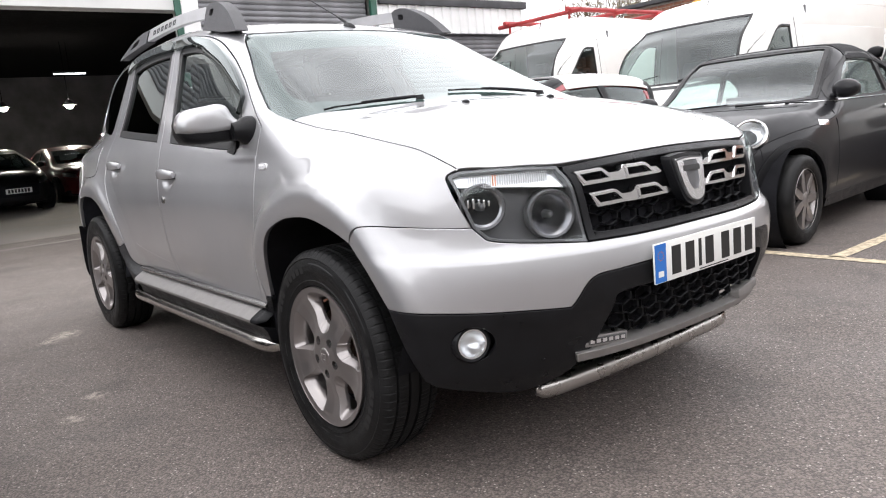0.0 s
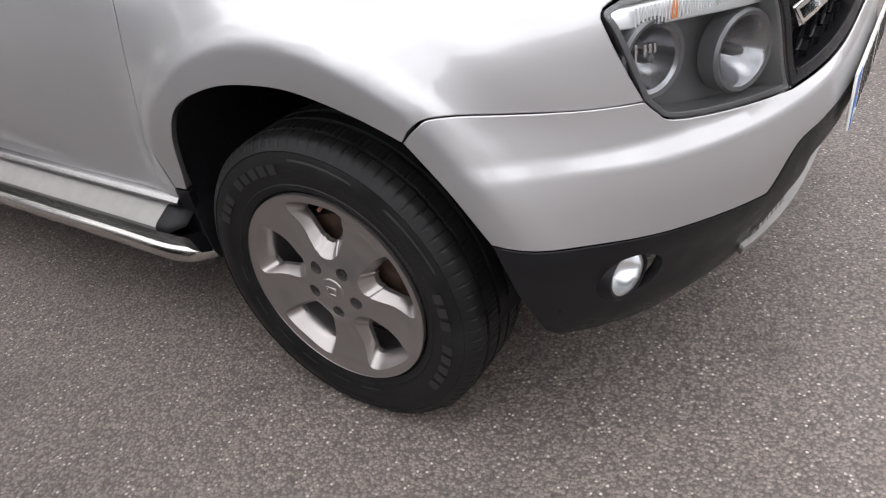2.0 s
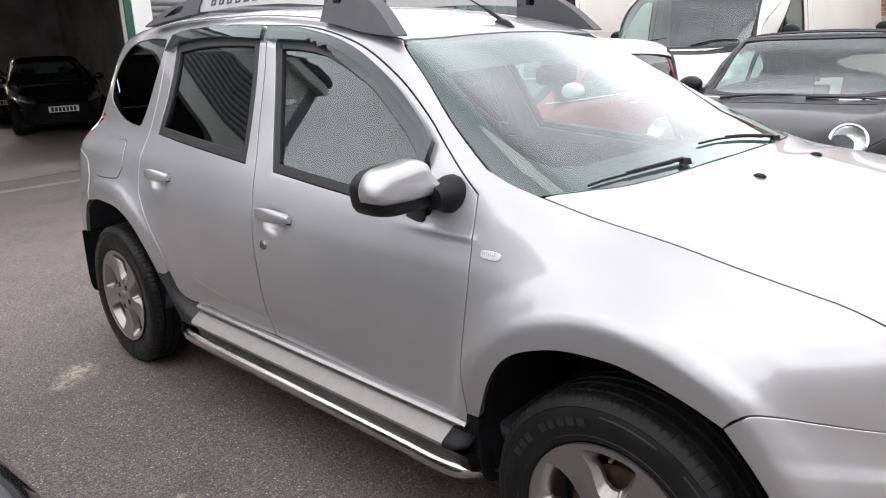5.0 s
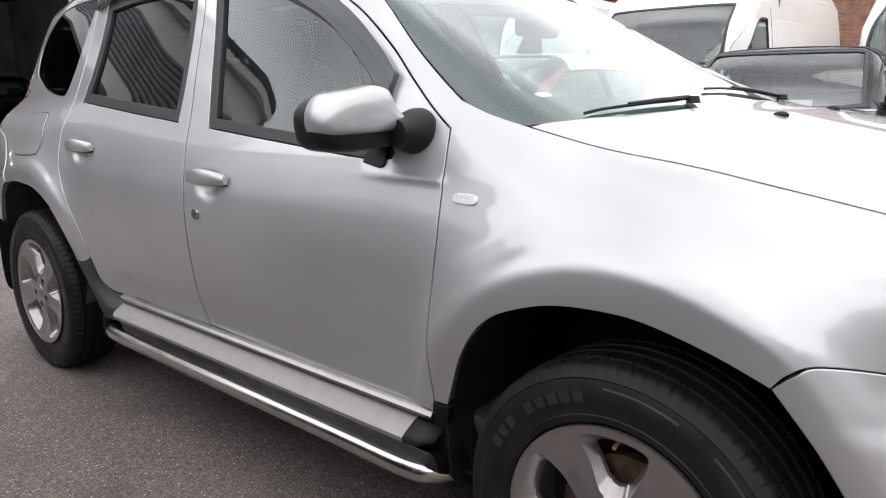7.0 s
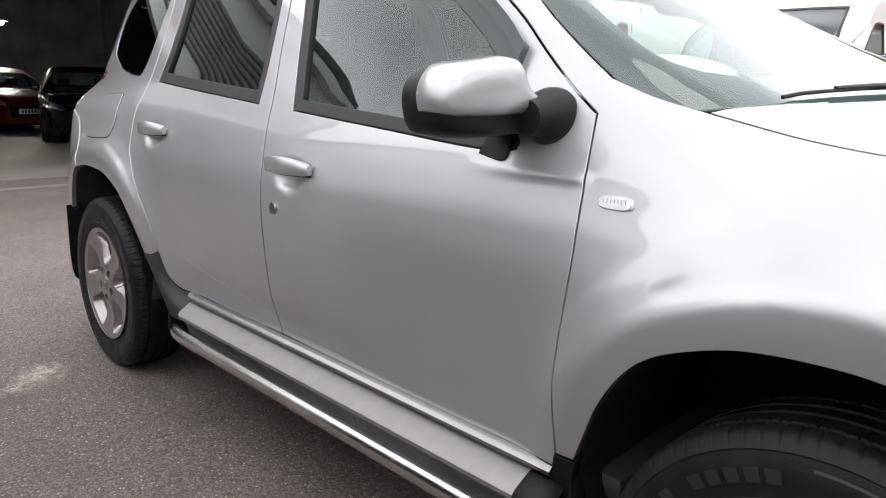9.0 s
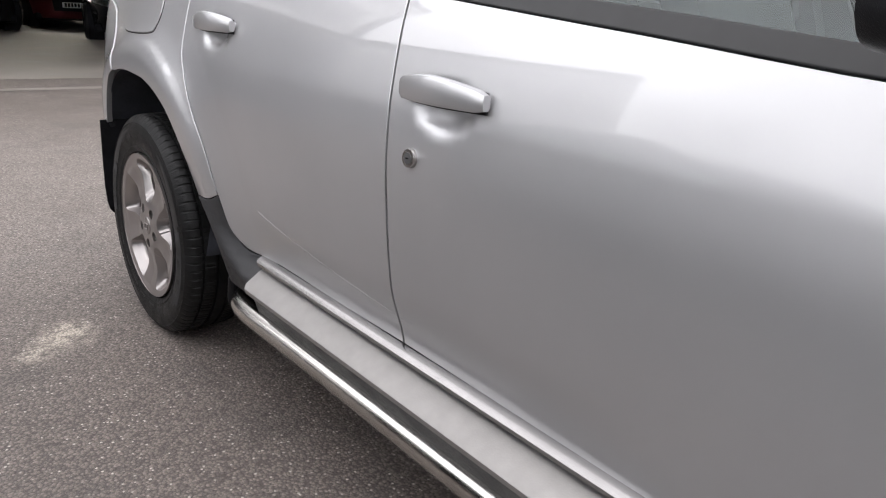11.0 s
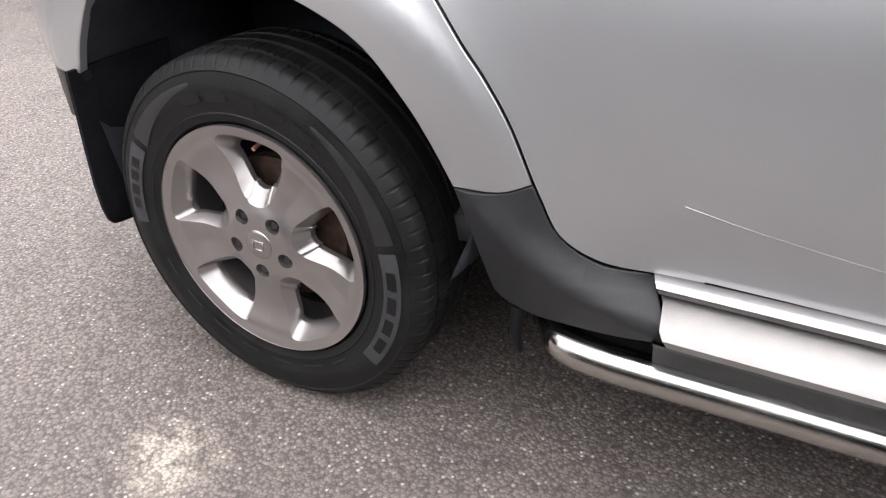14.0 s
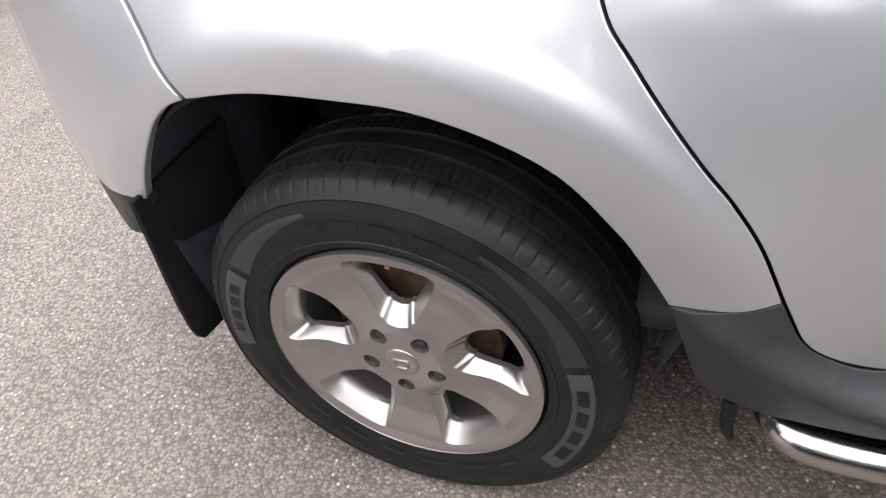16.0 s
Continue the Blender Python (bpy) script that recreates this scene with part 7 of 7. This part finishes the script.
def van(th, H=2.36, L=5.3, half=1.0):
    k = H / 2.36
    roof = [(-0.2, H - 0.04), (0.3, H), (2.5, H + 0.01), (3.45, H - 0.015), (3.72, H - 0.12), (3.92, H - 0.33), (4.25, 1.80 * k), (4.58, 1.36), (4.72, 1.25), (4.95, 1.17), (5.15, 1.05), (5.30, 0.90), (5.5, 0.7)]
    roof = [(x * L / 5.3, z) for x, z in roof]
    f = body_field(L, half, roof, VAN_WIDTH, VAN_NOSE, 0.16, 0.03, 0.16)
    win = bez((3.42, 1.86 * k), (3.70, 1.84 * k), (3.98, 1.60 * k), (4.20, 1.34), n=3) + [(4.22, 1.24), (3.42, 1.16)]
    vehicle(th, f, WHITE_PAINT, (0.95, 4.35), 0.335, [win], (3.90 * L / 5.3, 4.56 * L / 5.3, 0.74, 0.86), drop=0.13, xf=L - 0.45, floor=0.34, spokes=5, face=LAMP_GREY, nose_floor=0.28, step=0.08)
    c = (L - 1.0, 0.0)
    for s in (-1, 1):
        lamp = ring([(s * a, z) for a, z in ((0.62, 0.86), (0.92, 0.92), (1.02, 1.10), (0.86, 1.08), (0.66, 0.98))], step=0.04)
        q = panel("headlamp", lamp, "round", LENS, th, f, centre=c, lift=0.012, thick=0.006, gap=0.0, step=0.05, label="swept clear headlamp")
        panel("lamp_bowl", lamp, "round", LAMP_SILVER, q, f, centre=c, lift=0.002, thick=0.004, gap=0.0, step=0.05)
        door_mirror(th, 4.05, s * 0.93, 1.42, s, PLASTIC)
        door_mirror(th, 4.06, s * 0.95, 1.30, s, PLASTIC)
        panel("door_gap", ring((3.30, 0.45), (3.312, 0.45), (3.312, 1.98 * k), (3.30, 1.98 * k), step=0.06), "side", DARK, th, f, s, lift=0.001, thick=0.004, gap=0.0, edge=0.001, step=0.05)
        panel("side_rail", ring((0.4, 1.0), (3.2, 1.0), (3.2, 1.03), (0.4, 1.03), step=0.08), "side", GREY_PLASTIC, th, f, s, lift=0.006, thick=0.01, gap=0.0, step=0.08)
        panel("side_press", ring((0.5, 1.30), (3.15, 1.30), (3.15, 1.86 * k), (0.5, 1.86 * k), step=0.08), "side", WHITE_PAINT, th, f, s, lift=0.006, thick=0.012, gap=0.0, edge=0.006, step=0.1)
    panel("front_bumper", ring([(a, z) for a, z in ((-0.98, 0.30), (0.98, 0.30), (1.05, 0.62), (0.4, 0.66), (-0.4, 0.66), (-1.05, 0.62))], step=0.06), "round", PLASTIC, th, f, centre=c, lift=0.015, thick=0.04, gap=0.0, step=0.06, label="grey plastic bumper")
    panel("front_grille", ring([(a, z) for a, z in ((-0.45, 0.70), (0.45, 0.70), (0.50, 0.88), (-0.50, 0.88))], step=0.06), "round", DARK, th, f, centre=c, lift=0.008, thick=0.02, gap=0.0, step=0.06)
    panel("cowl", ring(bez((4.58, -0.80), (4.70, -0.4), (4.72, 0.0), (4.70, 0.4), (4.58, 0.80), n=3), bez((4.66, 0.80), (4.80, 0.4), (4.82, 0.0), (4.80, -0.4), (4.66, -0.80), n=3), step=0.06), "top", PLASTIC, th, f, lift=0.003, thick=0.01, gap=0.0, step=0.06)
    wiper_pair(th, f, 4.66, 0.62)
    seat_row(th, 3.35, 0.95, 2, 0.9, 1.65)
    pipe("aerial", [(3.72, 0.05, H - 0.13), (3.60, 0.05, H + 0.14)], [0.006, 0.003], PLASTIC, th, smooth=False, n=6)
    block("cab_bulkhead", (2.95, -0.9, 0.5), (3.0, 0.9, H - 0.25), LAMP_GREY, th, 0.01)
    return f


van_b = thing("white_van", "tall white panel van facing the yard", "van", pose(-0.62, 10.40, 0, 0, 0, -90), "parked white vans")
van(van_b, 2.34)
van_a = copy_thing(van_b, pose(-4.6, 11.3, 0, 0, 0, -86) @ Matrix.Diagonal((1, 1, 1.14, 1)))
tagged(van_a, "white panel van with a red ladder rack on its roof")
copy_thing(van_b, pose(1.95, 11.6, 0, 0, 0, -88))
RED_STEEL = mat("red_steel", (0.33, 0.03, 0.03), 0.5, vary=0.2, scale=8)
rack = thing("ladder_rack", "red tubular ladder rack on a van roof", "rack", Matrix.Translation((-4.6, 7.2, 0.12)))
for x in (-0.75, 0.75):
    pipe("rail", [(x, 0.6, 2.66), (x, 4.9, 2.66)], 0.04, RED_STEEL, rack, smooth=False)
for y in (0.7, 1.9, 3.1, 4.3):
    pipe("crossbar", [(-1.0, y, 2.62), (1.0, y, 2.62)], 0.036, RED_STEEL, rack, smooth=False)
    for x in (-0.72, 0.72):
        pipe("foot", [(x, y, 2.30), (x, y, 2.62)], 0.02, RED_STEEL, rack, smooth=False)

# ---- the black car beside the walkway, and cars in the dark workshop ----
def hatchback(th, paint_, H=1.48, L=4.15):
    roof = [(-0.1, H - 0.32), (0.10, H - 0.22), (0.45, H - 0.06), (1.0, H), (1.7, H - 0.02), (2.05, H - 0.12), (2.5, 1.22), (2.95, 1.00), (3.15, 0.95), (3.5, 0.90), (3.85, 0.80), (4.05, 0.68), (4.3, 0.5)]
    f = body_field(L, 0.88, [(x * L / 4.15, z) for x, z in roof], [(0.15, 0.93), (0.4, 0.985), (0.62, 1.0), (0.8, 0.985), (0.92, 0.945), (1.02, 0.895), (1.2, 0.82), (1.45, 0.71), (1.65, 0.65)], [(0.1, -0.14), (0.25, -0.03), (0.45, 0.0), (0.6, -0.03), (0.75, -0.14), (0.9, -0.34), (1.1, -0.6)], 0.18, 0.08)
    wins = [bez((1.62, H - 0.13), (2.05, H - 0.20), (2.45, 1.12), (2.62, 0.99), n=3) + [(2.60, 0.96), (1.62, 0.985)], [(1.55, 0.99), (0.62, 1.03), (0.55, 1.10), (0.75, H - 0.19), (1.1, H - 0.12), (1.55, H - 0.125)]]
    vehicle(th, f, paint_, (0.72, 3.28), 0.315, wins, (2.06, 2.92, 0.56, 0.66), spokes=5, xf=L - 0.42)
    c = (L - 0.97, 0.0)
    for s in (-1, 1):
        lamp = ring([(s * a, z) for a, z in ((0.50, 0.60), (0.98, 0.66), (1.05, 0.76), (0.85, 0.75), (0.55, 0.69))], step=0.04)
        q = panel("headlamp", lamp, "round", LENS, th, f, centre=c, lift=0.012, thick=0.006, gap=0.0, step=0.05, label="clear headlamp")
        panel("lamp_bowl", lamp, "round", LAMP_SILVER, q, f, centre=c, lift=0.002, thick=0.004, gap=0.0, step=0.05)
        door_mirror(th, 2.55, s * 0.78, 1.02, s, paint_)
        belt = lay("side", np.array([(x, 0.965) for x in np.linspace(0.6, 2.66, 12)]), f, s)
        pipe("belt_trim", [tuple(q + np.array([0, s * 0.004, 0])) for q in belt], 0.008, CHROME, th, "bright waistline trim", smooth=False, n=6)
    panel("front_grille", ring([(a, z) for a, z in ((-0.42, 0.36), (0.42, 0.36), (0.46, 0.60), (-0.46, 0.60))], step=0.05), "round", DARK, th, f, centre=c, lift=0.006, thick=0.02, gap=0.0, step=0.05)
    p = Vector((L + 0.004, 0, 0.48))
    plate_ = block("number_plate", (L - 0.002, -0.26, 0.43), (L + 0.012, 0.26, 0.54), PLATE_WHITE, th, 0.003)
    for k in range(7):
        block("plate_bar", (L + 0.0125, -0.22 + 0.065 * k, 0.445), (L + 0.0132, -0.175 + 0.065 * k, 0.525), INK, plate_, 0.0)
    seat_row(th, 1.75, 0.85, 2)
    return f


black_car = thing("black_car", "glossy black hatchback parked alongside the walkway", "car", pose(-0.79, -3.58, 0, 0, 0, 17))
hatchback(black_car, BLACK_PAINT, 1.42)
g1 = thing("workshop_car", "dark grey hatchback parked inside the dark workshop", "car", pose(-18.0, 0.55, 0, 0, 0, 4), "cars in the workshop")
hatchback(g1, DARK_GREY_PAINT)
for x, y, material, label in ((-19.6, 2.75, paint("dark_red_paint", (0.09, 0.008, 0.012)), "red hatchback parked inside the dark workshop"), (-15.6, 3.95, BLACK_PAINT, "black hatchback parked inside the dark workshop")):
    g = copy_thing(g1, pose(x, y, 0, 0, 0, 2 if x < -17 else -14))
    tagged(g, label)
    for o in g.children:
        if o.name.split(".")[0] in ("body_side", "upper_body", "nose", "tail", "door_mirror"):
            o.data = o.data.copy()
            o.data.materials[0] = material

# ---- workshop lamps ----
GLOW = mat("lamp_glow", (1.0, 0.93, 0.78), emit=220.0)
TUBE = mat("tube_glow", (0.9, 0.95, 1.0), emit=2.5)
for x, y, z in ((-20.0, 1.72, 2.73), (-20.0, 3.48, 2.72), (-22.0, -2.6, 2.8)):
    lamp = thing("workshop_lamp", "lit round workshop lamp hanging in the dark", "lamp", pose(x, y, z), "lamps in the workshop")
    lathe("lamp_shade", [(0.05, -0.16), (0.10, -0.10), (0.19, 0.0), (0.20, 0.01)], GREY_PLASTIC, lamp, pose(0, 0, 0, -90), 24)
    bm = bmesh.new()
    bmesh.ops.create_uvsphere(bm, u_segments=16, v_segments=10, radius=0.12)
    from_bm("bulb", bm, GLOW, lamp)
    pipe("cord", [(0, 0, 0.15), (0, 0, 4.58 - z)], 0.01, DARK, lamp, smooth=False)
for y in (3.64, -1.0):
    tube = thing("tube_lamp", "slim fluorescent tube lamp under the workshop ceiling", "lamp", pose(-20, y, 3.64), "tubes in the workshop")
    block("tube", (-0.03, -0.45, -0.02), (0.03, 0.45, 0.02), TUBE, tube, 0.008)
    block("tube_housing", (-0.05, -0.47, 0.021), (0.05, 0.47, 0.07), GREY_PLASTIC, tube, 0.008)
    pipe("hanger", [(0, 0, 0.07), (0, 0, 0.94)], 0.008, DARK, tube, smooth=False)

brick_wall("brick_building", -7.4, 9.0, 14.0, 1.6, 3.52, "low brown brick building with a dark flat roof edge")


# ---- bare trees beyond the brick building, and the far side of the yard ----
BARK = mat("bark", (0.10, 0.075, 0.055), 0.9, vary=0.3, scale=6, bump=0.004, bump_scale=30)
BUD = mat("spring_buds", (0.17, 0.13, 0.06), 0.8, vary=0.4, scale=3)


def bare_tree(x, y, height, seed, label):
    """A tapered trunk that forks into limbs and a crown of fine twigs with buds."""
    rng = random.Random(seed)
    th = thing("tree", label, "tree", Matrix.Translation((x, y, 0)))
    v, faces, buds = [], [], []

    def limb(a, d, length, r, depth):
        b = a + d * length
        k = len(v)
        side = d.orthogonal().normalized()
        up = d.cross(side)
        n = 6 if depth < 3 else 3
        for c, rr in ((a, r), (b, r * 0.62)):
            for i in range(n):
                t = 2 * math.pi * i / n
                v.append(tuple(c + rr * (math.cos(t) * side + math.sin(t) * up)))
        faces.extend((k + i, k + (i + 1) % n, k + n + (i + 1) % n, k + n + i) for i in range(n))
        if depth >= 6:
            buds.append(b)
            return
        for _ in range(rng.choice((2, 3, 3)) if depth < 5 else 3):
            turn = Vector((rng.gauss(0, 1), rng.gauss(0, 1), rng.gauss(0.25, 0.7))).normalized()
            limb(a + d * length * rng.uniform(0.72, 1.0), (d * 0.9 + turn * 0.62).normalized(), length * rng.uniform(0.62, 0.82), r * 0.6, depth + 1)

    limb(Vector((0, 0, 0)), Vector((rng.uniform(-0.05, 0.05), 0, 1)).normalized(), height * 0.28, height * 0.022, 0)
    made("trunk", v, faces, BARK, th, "bare grey-brown trunk and limbs")
    bv, bf = [], []
    for b in buds:
        for _ in range(2):
            c = b + Vector((rng.gauss(0, 0.06), rng.gauss(0, 0.06), rng.gauss(0, 0.06)))
            k = len(bv)
            bv += [tuple(c + Vector((0.03, 0, 0))), tuple(c + Vector((-0.015, 0.026, 0.01))), tuple(c + Vector((-0.015, -0.026, 0))), tuple(c + Vector((0, 0, 0.045)))]
            bf += [(k, k + 1, k + 2), (k, k + 1, k + 3), (k + 1, k + 2, k + 3), (k, k + 2, k + 3)]
    tagged(made("crown", bv, bf, BUD, th, smooth=False), kind="stuff")
    return th


bare_tree(-12.0, 19.0, 7.2, 3, "bare tree with fine brown twigs behind the building")
bare_tree(-15.5, 22.0, 8.0, 8, "bare tree with fine brown twigs behind the building")
bare_tree(-8.5, 24.0, 7.5, 15, "bare tree with fine brown twigs behind the building")

# buildings across the yard, seen in the car's glass and paint
wall("wall_far", (-26, -10.8, 0), (-5.0, -10.5, 5.3), WHITE_SHEET, "pale building across the yard")
wall("trim_gutter", (-26.2, -10.5, 5.3), (-4.8, -10.2, 5.5), COPING, "dark gutter along a pale building", "gutter")
wall("wall_far_base", (-26, -10.5, 0), (-5.0, -10.45, 1.6), BLOCKWORK, "dark base of a pale building")
PALE_RENDER = mat("pale_render", (0.30, 0.29, 0.275), 0.85, vary=0.2, scale=0.8, bump=0.002, bump_scale=40)
# unseen added walls: right one darkens the nose, front one closes the yard
wall("shade_wall_right", (15.0, -30, 0), (15.4, 30, 5.2), PALE_RENDER, "unseen rendered wall added to darken the car's nose")
wall("wall_front", (-3.0, -18.4, 0), (15.0, -18.0, 2.2), PALE_RENDER, "pale rendered boundary wall of the yard")
